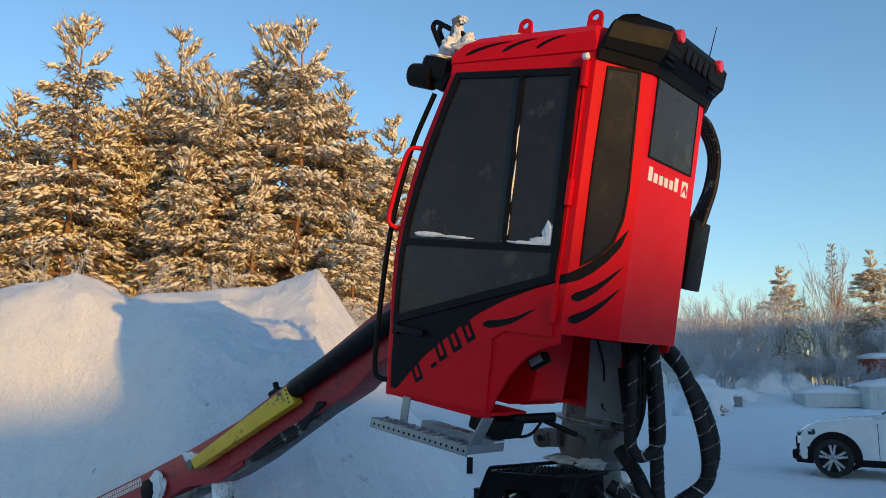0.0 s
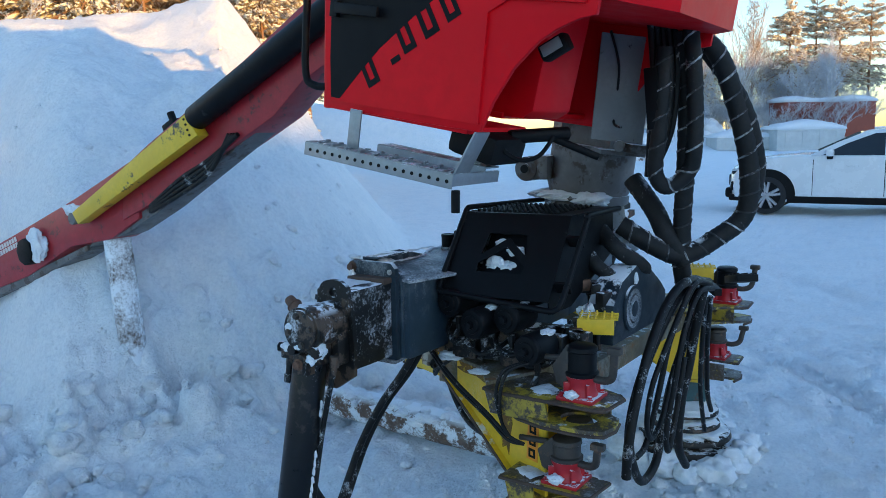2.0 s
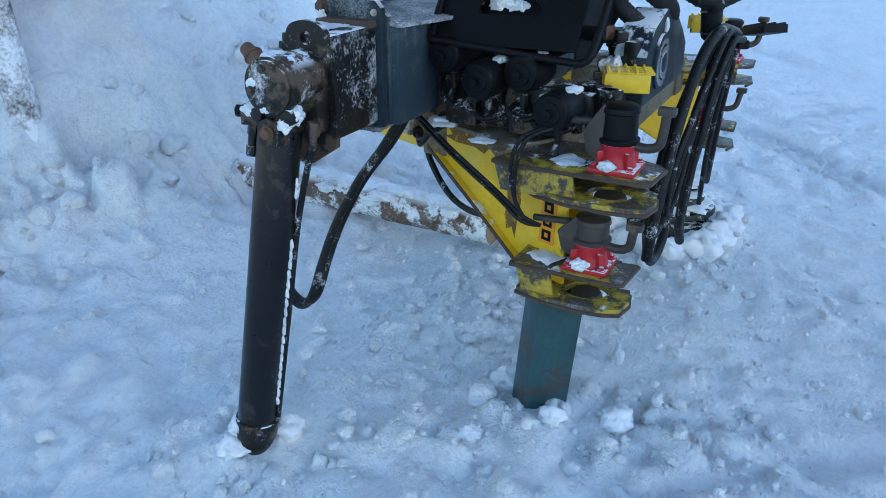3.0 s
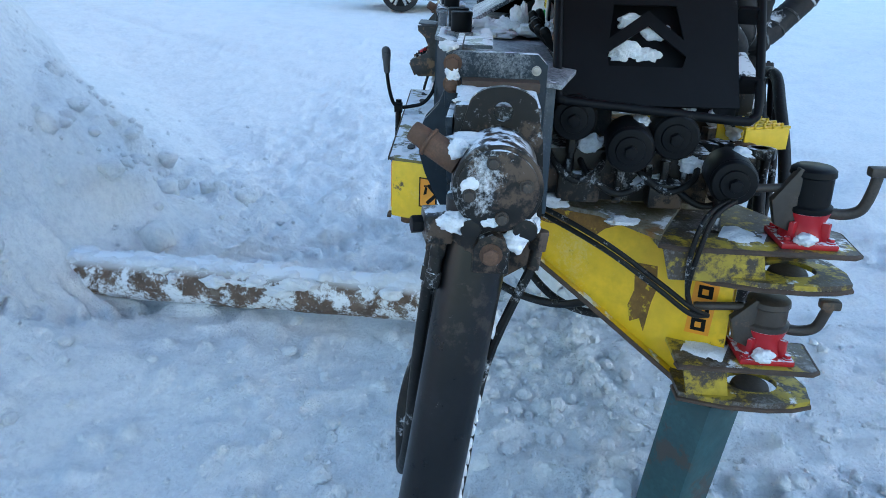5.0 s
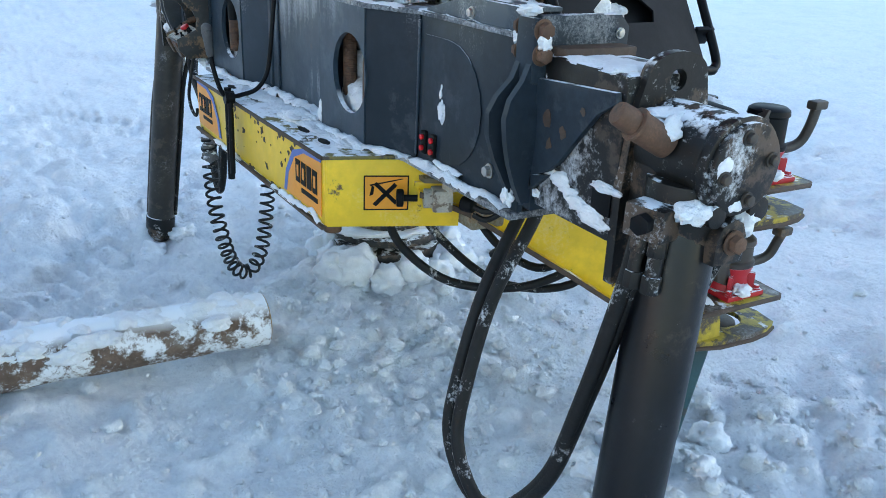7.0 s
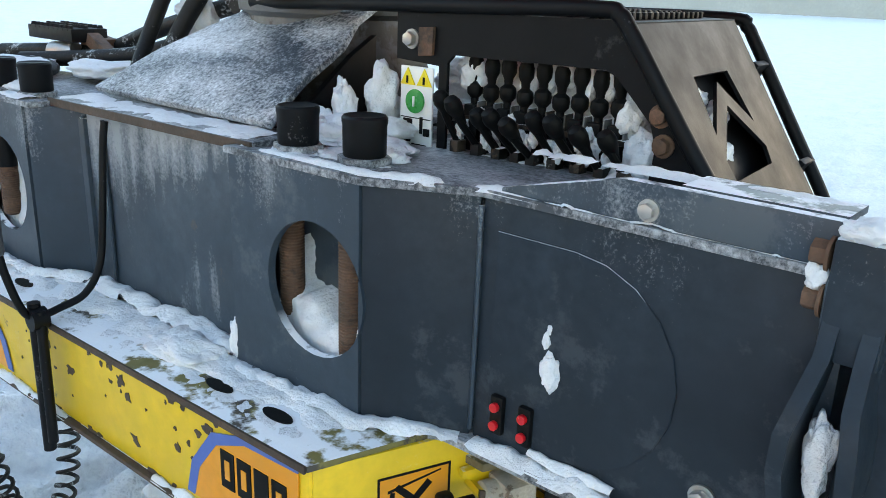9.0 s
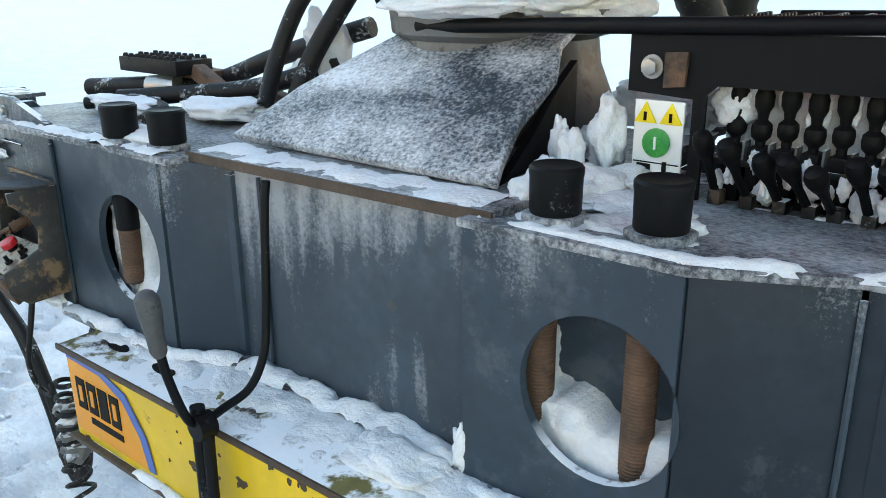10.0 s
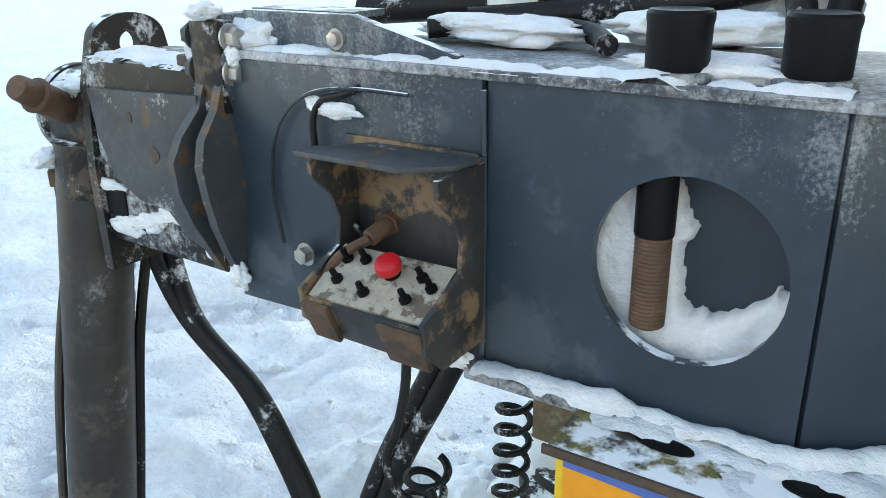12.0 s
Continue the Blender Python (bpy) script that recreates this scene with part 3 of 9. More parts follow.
# upright ribs under the gusset's sides
for x0, x1, lab in ((0.205, 0.150, "black rib with a rolled edge"), (-0.262, -0.165, "dark rib under the gusset")):
    g = G()
    d_ = Vector((x1 - x0, 0.25, 0))
    g.prism([(0.0, 0.0), (0.27, 0.0), (0.27, 0.128), (0.20, 0.098), (0.10, 0.040), (0.03, 0.008)], -0.006, 0.006, frame_m((x0, -0.160, ZT + 0.012), d_, (0, 0, 1)), bev=0.002)
    part("rib", g, M_GUARD, base, lab)
for i, (x, y, z, r) in enumerate(((0.232, -0.085, 1.155, (0.018, 0.014, 0.018)), (0.215, -0.03, 1.175, (0.012, 0.014, 0.034)), (0.262, -0.06, 1.142, (0.03, 0.04, 0.010)), (0.30, -0.10, 1.136, (0.05, 0.05, 0.008)), (0.258, -0.135, 1.145, (0.026, 0.045, 0.022)), (0.245, -0.05, 1.165, (0.014, 0.020, 0.040)), (0.335, -0.215, 1.132, (0.044, 0.038, 0.010)), (0.45, -0.205, 1.130, (0.046, 0.036, 0.010)), (0.385, -0.19, 1.132, (0.05, 0.03, 0.012)), (0.285, -0.09, 1.146, (0.045, 0.05, 0.022)), (0.36, -0.10, 1.136, (0.06, 0.05, 0.009)), (0.30, -0.02, 1.142, (0.04, 0.05, 0.016)), (0.255, 0.02, 1.185, (0.02, 0.03, 0.05)), (0.42, -0.15, 1.138, (0.04, 0.04, 0.012)))):
    part("snow_patch", G().lump((x, y, z), r, seed=i + 620, sub=4), M_SNOWP, base, "snow drifted beside the rib")
# column: foot ring, drum with lugs, upper box
g = G()
prof = [(0.185, 1.14), (0.185, 1.20), (0.165, 1.25), (0.160, 1.29), (0.178, 1.30), (0.182, 1.335)]
g.loft([[(COLX + r * math.cos(2 * math.pi * k / 36), COLY + r * math.sin(2 * math.pi * k / 36), z) for k in range(36)] for r, z in prof])
part("column_foot", g, M_COL, base, "grey column foot caked with snow")
LEANT = Matrix.Translation((COLX, COLY, 1.32)) @ pose(0, 0, 0, -9) @ Matrix.Translation((-COLX, -COLY, -1.32))


def leant(g):
    """The upper column leans back with the cab."""
    bmesh.ops.transform(g.bm, matrix=LEANT, verts=g.bm.verts)
    return g


g = G()
prof = [(0.150, 1.30), (0.165, 1.345), (0.180, 1.385), (0.180, 1.54), (0.172, 1.545)]
g.loft([[(COLX + r * math.cos(2 * math.pi * k / 36), COLY + r * math.sin(2 * math.pi * k / 36), z) for k in range(36)] for r, z in prof])
leant(g)
part("column_drum", g, M_COL, base)
g = G()
g.cyl((COLX, COLY, 1.545), (COLX, COLY, 1.562), 0.215, n=36, bev=0.003)
g.box((COLX + 0.13, COLY + 0.14, 1.553), (0.20, 0.16, 0.018), rz=-40)
part("column_flange", leant(g), M_COL, base)
g = G()
g.cyl((COLX - 0.03, COLY - 0.19, 1.455), (COLX + 0.20, COLY - 0.19, 1.455), 0.052, n=28, bev=0.006)
g.box((COLX + 0.085, COLY - 0.14, 1.46), (0.22, 0.10, 0.10), bev=0.01)
g.cyl((COLX + 0.205, COLY - 0.19, 1.455), (COLX + 0.21, COLY - 0.19, 1.455), 0.024, n=20)
part("lug", g, M_COL, base, "round grey pivot lug")
g = G()
g.cyl((COLX + 0.21, COLY - 0.19, 1.455), (COLX + 0.213, COLY - 0.19, 1.455), 0.018, n=20)
part("pin_hole", g, M_BLK, base)
g = G()
up = [(0.20, 0.16), (0.20, -0.10), (0.10, -0.19), (-0.12, -0.19), (-0.19, -0.10), (-0.19, 0.12), (-0.08, 0.19), (0.10, 0.19)]
g.loft([[(COLX + x * k, COLY + y * k, z) for x, y in up] for k, z in ((0.86, 1.562), (0.86, 1.66), (0.72, 1.80), (0.62, 1.98), (0.60, 2.25), (0.5, 2.70))])
part("upper_column", leant(g), M_COL, base, "tapered grey upper column")
g = G()
g.prism([(-0.10, 0.0), (0.10, 0.0), (0.085, 0.30), (0.14, 0.40), (-0.12, 0.40)], 0, 0.010, frame_m((COLX + 0.245, COLY + 0.19, 1.60), (-0.5, 0.86, 0), (0, 0, 1)), bev=0.003)
part("bracket_plate", leant(g), M_GREYG, base, "bare grey bracket plate")
g = G()
g.cyl((COLX + 0.20, COLY + 0.19, 1.585), (COLX + 0.26, COLY + 0.21, 1.585), 0.022, n=18, bev=0.003)
g.box((COLX + 0.17, COLY + 0.24, 1.58), (0.10, 0.10, 0.035), rz=-35)
part("bracket_bolt", leant(g), M_COL, base)
for i, (x, y, z, r) in enumerate(((0.11, 0.12, 1.345, (0.06, 0.08, 0.02)), (0.10, 0.27, 1.33, (0.07, 0.08, 0.03)), (-0.02, 0.02, 1.345, (0.12, 0.05, 0.018)), (0.21, 0.07, 1.16, (0.03, 0.03, 0.03)), (0.15, 0.42, 1.17, (0.10, 0.07, 0.05)))):
    part("snow_patch", G().lump((x, y, z), r, seed=i + 40, sub=3), M_SNOWP, base, "cream-tinged packed snow")

def hose(name, pts, r, label, parent=None, material=None, n=10, sub=6, ribs=0.0):
    return part(name, G().tube(pts, r, n=n, sub=sub, ribs=ribs), material or M_RUBBER, parent or base, label)


# ---- stabiliser legs with their sliding beams ----


def stabiliser(sx, x_end, x_head, y, top, foot, foot_r, yf):
    """Bolted end flanges with bowed ears, sliding beam with gusset, head with round cap, lifting lug, pin and the leg tube. yf: the flanges' front edge."""
    def X(v):
        return x_head + sx * v
    m_yz = lambda x: frame_m((x, 0, 0), (0, 1, 0), (0, 0, 1))
    # two flanges, one on the casing, one on the beam's collar; their lower ears bow away from each other
    back = y + 0.102
    for k, (dx, zt) in enumerate(((-0.018, 1.150), (0.014, 1.176))):
        g = G()
        t = 0.011
        g.prism([(yf + 0.012, 1.06), (yf + 0.002, 1.10), (yf, zt - 0.02), (yf + 0.012, zt), (back - 0.02, zt), (back, zt - 0.02), (back, 0.84), (yf + 0.02, 0.84)], -t, t, m_yz(x_end + sx * dx), bev=0.003)
        fl = part("end_flange", g, M_STEELD if k else M_STEEL, base, "dark bolted end flange")
        # the ear: a strip bowed outwards and in again
        g = G()
        rows_ = []
        for zz, oy, ox in ((1.10, 0.0, 0.0), (1.07, -0.012, 0.0), (1.04, -0.038, 0.004), (1.01, -0.050, 0.010), (0.97, -0.046, 0.012), (0.93, -0.034, 0.008), (0.89, -0.016, 0.002), (0.855, 0.002, 0.0)):
            ex = x_end + sx * (dx + (ox if k else -ox))
            rows_.append([(ex - 0.007, yf + oy, zz), (ex + 0.007, yf + oy, zz), (ex + 0.007, yf + 0.05, zz), (ex - 0.007, yf + 0.05, zz)])
        g.loft(rows_)
        part("flange_ear", g, M_STEELD if sx > 0 else M_CLAMP, base, "bowed lower ear of the flange")
    g = G().box((x_end - sx * 0.002, yf + 0.012, 1.118), (0.052, 0.026, 0.108), bev=0.006)
    part("flange_spacer", g, M_STEELD if sx > 0 else M_HEAD, base, "thick joint block between the flanges")
    for side, r_, mt in ((1, 0.0135, M_RUST if sx > 0 else M_CLAMP), (-1, 0.012, M_RUST if sx > 0 else M_CHROME)):
        for zz in (1.153, 1.113):
            b = G()
            bolt(b, (x_end + sx * (0.026 if side > 0 else -0.030), yf + 0.014, zz), (sx * side, 0, 0), r_, 0.014)
            part("bolt", b, mt, base, "large hexagon bolt")
    b = G()
    bolt(b, (x_end + sx * 0.026, back - 0.022, 1.145), (sx, 0, 0), 0.007, 0.004)
    part("bolt", b, M_CHROME, base)
    for i, (dx, dy, zz, r) in enumerate(((0.034, 0.014, 1.134, (0.010, 0.012, 0.016)), (-0.004, -0.016, 0.985, (0.013, 0.010, 0.038)), (0.032, 0.05, 1.09, (0.008, 0.02, 0.03)), (-0.038, 0.012, 1.133, (0.010, 0.010, 0.012)), (-0.002, 0.004, 1.182, (0.022, 0.018, 0.010)), (-0.02, 0.0, 0.858, (0.016, 0.010, 0.018)), (0.03, back - yf - 0.03, 1.00, (0.006, 0.008, 0.09)))):
        part("snow_patch", G().lump((x_end + sx * dx, yf + dy, zz), r, seed=i + 210, sub=3), M_SNOWP, base, "snow stuck by the flange")
    # collar with a rusty patch where the beam slides out
    g = G()
    g.box((x_end + sx * 0.045, y + 0.012, 1.118), (0.045, 0.150, 0.020), bev=0.004)
    part("collar", g, M_EDGE, base, "rusty collar round the sliding beam")
    # inner sliding beam
    xl = X(-0.125)
    g = G()
    g.box(((x_end + xl) / 2, y + 0.006, 0.9825), (abs(xl - x_end), 0.152, 0.263), bev=0.010)
    part("sliding_beam", g, M_SLIDE, base, "black sliding beam with frost and grease")
    g = G().ridge([(x_end + sx * 0.05, y - 0.02, 1.113), (xl - sx * 0.01, y - 0.02, 1.113)], 0.045, 0.008, seed=int(31 + sx), cover=0.1)
    part("snow_patch", g, M_SNOWP, base, "snow along the beam")
    # gusset plate on the beam's front, its lower edge drawn up in an arc
    L = abs(xl - x_end)
    gp = [(0.012, 1.075), (L * 0.96, 1.088), (L * 0.98, 1.072), (L * 0.80, 1.048), (L * 0.60, 0.995), (L * 0.44, 0.950), (L * 0.30, 0.925), (L * 0.16, 0.912), (0.075, 0.922), (0.055, 0.905), (0.030, 0.885), (0.012, 0.878)]
    if sx < 0:
        gp = [(0.012, 1.085), (L * 0.92, 1.075), (L * 0.88, 1.01), (L * 0.78, 0.955), (L * 0.60, 0.932), (L * 0.36, 0.925), (0.06, 0.895), (0.012, 0.88)]
    yg_ = y - 0.078
    g = G()
    g.prism([(sx * u_, v_) for u_, v_ in gp], -0.006, 0.006, frame_m((x_end, yg_, 0), (1, 0, 0), (0, 0, 1)), bev=0.002)
    part("gusset", g, M_STEELD if sx > 0 else M_CLAMP, base, "tapering gusset plate with rust spots")
    for k_, (u_, v_, r_) in enumerate(((0.105, 1.000, 0.009), (0.060, 1.015, 0.012), (0.070, 0.975, 0.008), (0.150, 1.045, 0.006))):
        q_ = [(u_ * sx + r_ * (1 + 0.9 * noise.noise(Vector((math.cos(a_ * 0.45), math.sin(a_ * 0.45), k_ * 3.1)))) * math.cos(a_ * 0.45), v_ + 1.2 * r_ * (1 + 0.9 * noise.noise(Vector((math.cos(a_ * 0.45), math.sin(a_ * 0.45), k_ * 3.1 + 7)))) * math.sin(a_ * 0.45)) for a_ in range(14)]
        part("rust_spot", G().prism(q_, 0.0055, 0.0068, frame_m((x_end, yg_, 0), (1, 0, 0), (0, 0, 1))), M_EDGE, base)
    part("beam_slot", G().box((x_end + sx * L * 0.88, y - 0.0705, 0.915), (0.045, 0.004, 0.045), bev=0.001), M_DECAL, base, "dark square slot")
    for i in range(9):
        u_ = 0.10 + 0.85 * ((i * 0.37) % 1.0)
        part("snow_patch", G().lump((x_end + sx * L * u_, y - 0.071, 0.875 + 0.07 * ((i * 0.61) % 1.0)), (0.016 + 0.010 * (i % 3), 0.005, 0.008 + 0.005 * (i % 2)), seed=i + 240, sub=3), M_SNOWP, base, "frost crust on the beam")
    # end plate of the beam, drawn up to a lifting lug
    g = G()
    k = 18
    arch = [(-0.082, -0.25), (-0.085, -0.10), (-0.076, 0.020)] + [(-0.060 * math.cos(math.pi * i / k), 0.070 + 0.042 * math.sin(math.pi * i / k) ** 0.8) for i in range(1, k)] + [(0.072, 0.020), (0.080, -0.10), (0.075, -0.20), (0.0, -0.25)]
    hole = [(0.017 * math.cos(2 * math.pi * i / k), 0.070 + 0.017 * math.sin(2 * math.pi * i / k)) for i in range(k)]
    b = bmesh.new()
    m = frame_m((X(-0.121), y + (0.015 if sx > 0 else 0.005), 1.036 + (0.0 if sx > 0 else 0.018)), (0, 1, 0), (0, 0, 1))
    for z in (-0.009, 0.009):
        vo = [b.verts.new((u, v, z)) for u, v in arch]
        vi = [b.verts.new((u, v, z)) for u, v in hole]
        es = [b.edges.new((q[i], q[(i + 1) % len(q)])) for q in (vo, vi) for i in range(len(q))]
        bmesh.ops.triangle_fill(b, edges=es, use_beauty=True)
    b.verts.ensure_lookup_table()
    n_o, n_i = len(arch), len(hole)
    tot = n_o + n_i
    for i in range(n_o):
        b.faces.new((b.verts[i], b.verts[(i + 1) % n_o], b.verts[tot + (i + 1) % n_o], b.verts[tot + i]))
    for i in range(n_i):
        b.faces.new((b.verts[n_o + i], b.verts[n_o + (i + 1) % n_i], b.verts[tot + n_o + (i + 1) % n_i], b.verts[tot + n_o + i]))
    g._join(b, m)
    part("lifting_lug", g, M_HEAD, base, "dark lifting lug with a round eye")
    # head: round housing lying across, with a bolted cap
    zc, yc = 1.012, y + 0.010
    g = G()
    g.cyl((X(-0.112), yc, zc), (X(0.030), yc, zc), 0.069, n=36, bev=0.006)
    g.box((X(-0.088), yc, 0.955), (0.055, 0.130, 0.15), bev=0.012)
    g.cyl((X(0.018), yc, zc), (X(0.036), yc, zc), 0.073, n=36, bev=0.004)
    g.cyl((X(-0.035), y - 0.012, 0.895), (X(-0.035), y - 0.012, 0.98), 0.062, n=28, bev=0.004)
    g.cyl((X(0.010), yc - 0.040, 0.945), (X(0.044), yc - 0.040, 0.945), 0.017, n=18, bev=0.003)
    g.cyl((X(0.010), yc + 0.048, 0.945), (X(0.040), yc + 0.048, 0.945), 0.020, n=18, bev=0.003)
    head = part("leg_head", g, M_HEAD, base, "black leg head caked with ice")
    g = G().cyl((X(0.034), yc, zc), (X(0.045), yc, zc), 0.065, n=40, bev=0.003)
    part("end_cap", g, M_HEAD, head, "worn round end cap")
    for k in range(4):
        a = 0.20 + k * math.pi / 2
        b = G()
        bolt(b, (X(0.045), yc + 0.046 * math.cos(a), zc + 0.046 * math.sin(a)), (sx, 0, 0), 0.0085, 0.007)
        part("bolt", b, M_LEVER, head)
    # locking pin that sticks out to the front
    g = G()
    p0, p1 = Vector((X(-0.046), y - 0.055, 1.030)), Vector((X(-0.068), y - 0.138, 1.078))
    g.cyl(p0, p0.lerp(p1, 0.62), 0.0225, n=20, bev=0.003)
    g.cyl(p0.lerp(p1, 0.60), p0.lerp(p1, 0.66), 0.0255, n=20, bev=0.002)
    g.cyl(p0.lerp(p1, 0.64), p1, 0.0195, 0.0175, n=20, bev=0.005)
    part("locking_pin", g, M_RUST, base, "rusty locking pin")
    # leg tube
    t0, t1 = Vector(top), Vector(foot)
    d = (t1 - t0).normalized()
    g = G().cyl(t0, t1 - d * 0.11, 0.056, n=32, bev=0.004)
    leg = part("leg_tube", g, M_LEG if sx > 0 else M_LEGF, base, "black round leg tube" if sx > 0 else "frosted leg tube, brighter light in its brown-grey")
    g = G()
    g.cyl(t1 - d * 0.115, t1 - d * 0.055, 0.062, 0.060, n=32, bev=0.004)
    g.cyl(t1 - d * 0.055, t1 - d * 0.035, 0.052, n=32)
    g.cyl(t1 - d * 0.035, t1, 0.052, foot_r, n=32, bev=0.006)
    part("foot", g, M_HEAD, leg, "icy round leg foot")
    # pivot ear with its bolt in front of the tube
    g = G()
    ea = Vector((X(0.028), yc - 0.005, 0.905))
    g.prism([(-0.030, -0.035), (0.030, -0.035), (0.030, 0.005), (0.020, 0.026), (0.0, 0.034), (-0.020, 0.026), (-0.030, 0.005)], -0.022, 0.018, frame_m(ea, (0, 1, 0), (0, 0, 1)), bev=0.004)
    ear = part("pivot_ear", g, M_HEAD, base, "rounded pivot ear")
    b = G()
    bolt(b, ea + Vector((sx * 0.020, 0, 0)), (sx, 0, 0), 0.014, 0.012)
    part("bolt", b, M_RUST, ear)
    # valve block with a big hexagon, unions under it; a slim coupling on the far leg
    if sx > 0:
        g = G()
        o = Vector((X(-0.022), y - 0.088, 0.928))
        g.box(o, (0.066, 0.046, 0.050), rz=12 * sx, bev=0.005)
        blk = part("valve_block", g, M_HEAD, base, "black valve block with hexagon plug")
        part("hexagon_plug", G().cyl(o + Vector((sx * 0.012, -0.024, 0.004)), o + Vector((sx * 0.018, -0.042, 0.004)), 0.016, n=6, bev=0.002), M_GUARD, blk)
        g = G()
        for q_, r_ in ((0.0, 0.015), (0.028, 0.0)):
            c_ = o + Vector((sx * (-0.014 + q_), -0.002 + q_ * 0.3, -0.022))
            g.cyl(c_, c_ + d * 0.030, 0.015, n=6, bev=0.002)
            g.cyl(c_ + d * 0.028, c_ + d * 0.060, 0.012, n=14)
            g.cyl(c_ + d * 0.058, c_ + d * 0.085, 0.0155, n=6, bev=0.002)
        part("union", g, M_HEAD, base, "stacked hose unions")
    else:
        o = Vector((X(0.028), y - 0.050, 0.955))
        g = G().cyl(o, o - Vector((0, 0, 0.030)), 0.011, n=12, bev=0.002)
        g.cyl(o - Vector((0, 0, 0.028)), o - Vector((0, 0, 0.052)), 0.015, n=6, bev=0.002)
        part("coupling", g, M_RUST, base, "brass-brown pipe coupling")
        part("oil_pipe", G().tube([o - Vector((0, 0, 0.05)), o + Vector((-0.004, -0.006, -0.16)), t0.lerp(t1, 0.40) + Vector((-0.050, -0.045, 0)), t1 - d * 0.12 + Vector((-0.045, -0.045, 0))], 0.008, n=8), M_LEVER, base, "thin brown oil pipe")
    g = G()
    c_ = Vector((X(-0.028), y + 0.088, 0.925))
    g.cyl(c_, c_ + d * 0.035, 0.017, n=6, bev=0.002)
    g.cyl(c_ + d * 0.03, c_ + d * 0.07, 0.011, n=12)
    part("union", g, M_HEAD, base)
    g = G().tube([c_ + d * 0.06, t0 + d * 0.30 + Vector((-sx * 0.028, 0.060, 0)), t0 + d * 0.55 + Vector((-sx * 0.026, 0.058, 0)), t1 - d * 0.12 + Vector((-sx * 0.022, 0.056, 0))], 0.009, n=8)
    part("oil_pipe", g, M_RUBBER, base, "thin oil pipe lined with ice")
    for k in range(26):
        c_ = t0.lerp(t1, 0.16 + 0.72 * k / 26) + Vector((-sx * 0.010, 0.058, 0))
        if noise.noise(c_ * 9) > -0.12:
            part("ice", G().lump(c_, (0.005, 0.005, 0.015), seed=k + 3), M_SNOWP, leg, "ice along the pipe" if k == 0 else "")
    for i, (dx, dy, dz, r) in enumerate(((0.022, -0.055, -0.052, (0.022, 0.030, 0.016)), (0.012, 0.060, -0.052, (0.024, 0.024, 0.022)), (-0.075, -0.020, 0.066, (0.030, 0.050, 0.010)), (-0.045, -0.058, 0.052, (0.020, 0.022, 0.018)), (-0.02, 0.00, 0.066, (0.030, 0.035, 0.008)), (-0.16, -0.02, 0.112, (0.02, 0.05, 0.010)), (0.044, -0.036, 0.016, (0.004, 0.014, 0.016)), (0.044, 0.0, -0.042, (0.004, 0.012, 0.008)), (0.026, 0.042, -0.075, (0.018, 0.022, 0.018)))):
        part("snow_patch", G().lump((X(dx), y + dy, 1.0 + dz), r, seed=i + 60 + sx, sub=3), M_SNOWP, base, "patch of stuck snow")
    part("snow_patch", G().lump(t1 - d * 0.09 + Vector((sx * 0.03, -0.04, 0)), (0.035, 0.03, 0.03), seed=7, sub=3), M_SNOWP, base, "snow on the leg foot")


# far leg's lighter copy: frost, plus brighter light put into the colour
M_LEGF = mat("frosted_leg_tube_lit", (0.040, 0.036, 0.032), 0.45, spec=0.35, var=0.5, scale=7, bump=0.15, wear=(0.075, 0.060, 0.048), wear_amt=0.35, wear_scale=6, frost=0.45, frost_scale=45, frost_big=7, soft=0.3, cap=0.6)
M_LEG = mat("worn_leg_tube", (0.0055, 0.006, 0.0075), 0.32, spec=0.35, var=0.6, scale=7, bump=0.15, wear=(0.035, 0.028, 0.023), wear_amt=0.22, wear_scale=6, frost=0.25, frost_scale=45, frost_big=7)
stabiliser(1, 1.032, 1.385, -0.115, (1.350, -0.126, 0.95), (1.428, -0.260, -0.075), 0.035, -0.212)
stabiliser(-1, -0.988, -1.372, -0.275, (-1.355, -0.285, 0.95), (-1.400, -0.41, -0.07), 0.035, -0.348)

# ---- hood over the valve bank ----
HX0, HX1, HX2 = 0.30, 0.672, 0.850
HY0, HY1 = 0.035, 0.440
ZH = 1.318
g = G()
sl = Vector((HX2 - HX1, 0, 1.045 - ZH))
mslope = frame_m((HX1, HY0, ZH), (0, 1, 0), sl)         # x along the width, y down the slope
w, hgt = HY1 - HY0, sl.length
SKEW = Matrix(((1, -0.09, 0, 0.003), (0, 1, 0, 0), (0, 0, 1, 0), (0, 0, 0, 1)))   # the hood sits a little askew


def skewed(g):
    bmesh.ops.transform(g.bm, matrix=SKEW, verts=g.bm.verts)
    return g


def with_holes(outer, holes, t, m):
    """A flat plate with polygon openings."""
    b = bmesh.new()
    loops = [outer, *holes]
    sets = []
    for z in (0, t):
        vs = [[b.verts.new((u, v, z)) for u, v in q] for q in loops]
        es = [b.edges.new((q[i], q[(i + 1) % len(q)])) for q in vs for i in range(len(q))]
        bmesh.ops.triangle_fill(b, edges=es, use_beauty=True)
        sets.append(vs)
    for q0, q1 in zip(*sets):
        for i in range(len(q0)):
            b.faces.new((q0[i], q0[(i + 1) % len(q0)], q1[(i + 1) % len(q0)], q1[i]))
    bmesh.ops.recalc_face_normals(b, faces=b.faces)
    return b, m


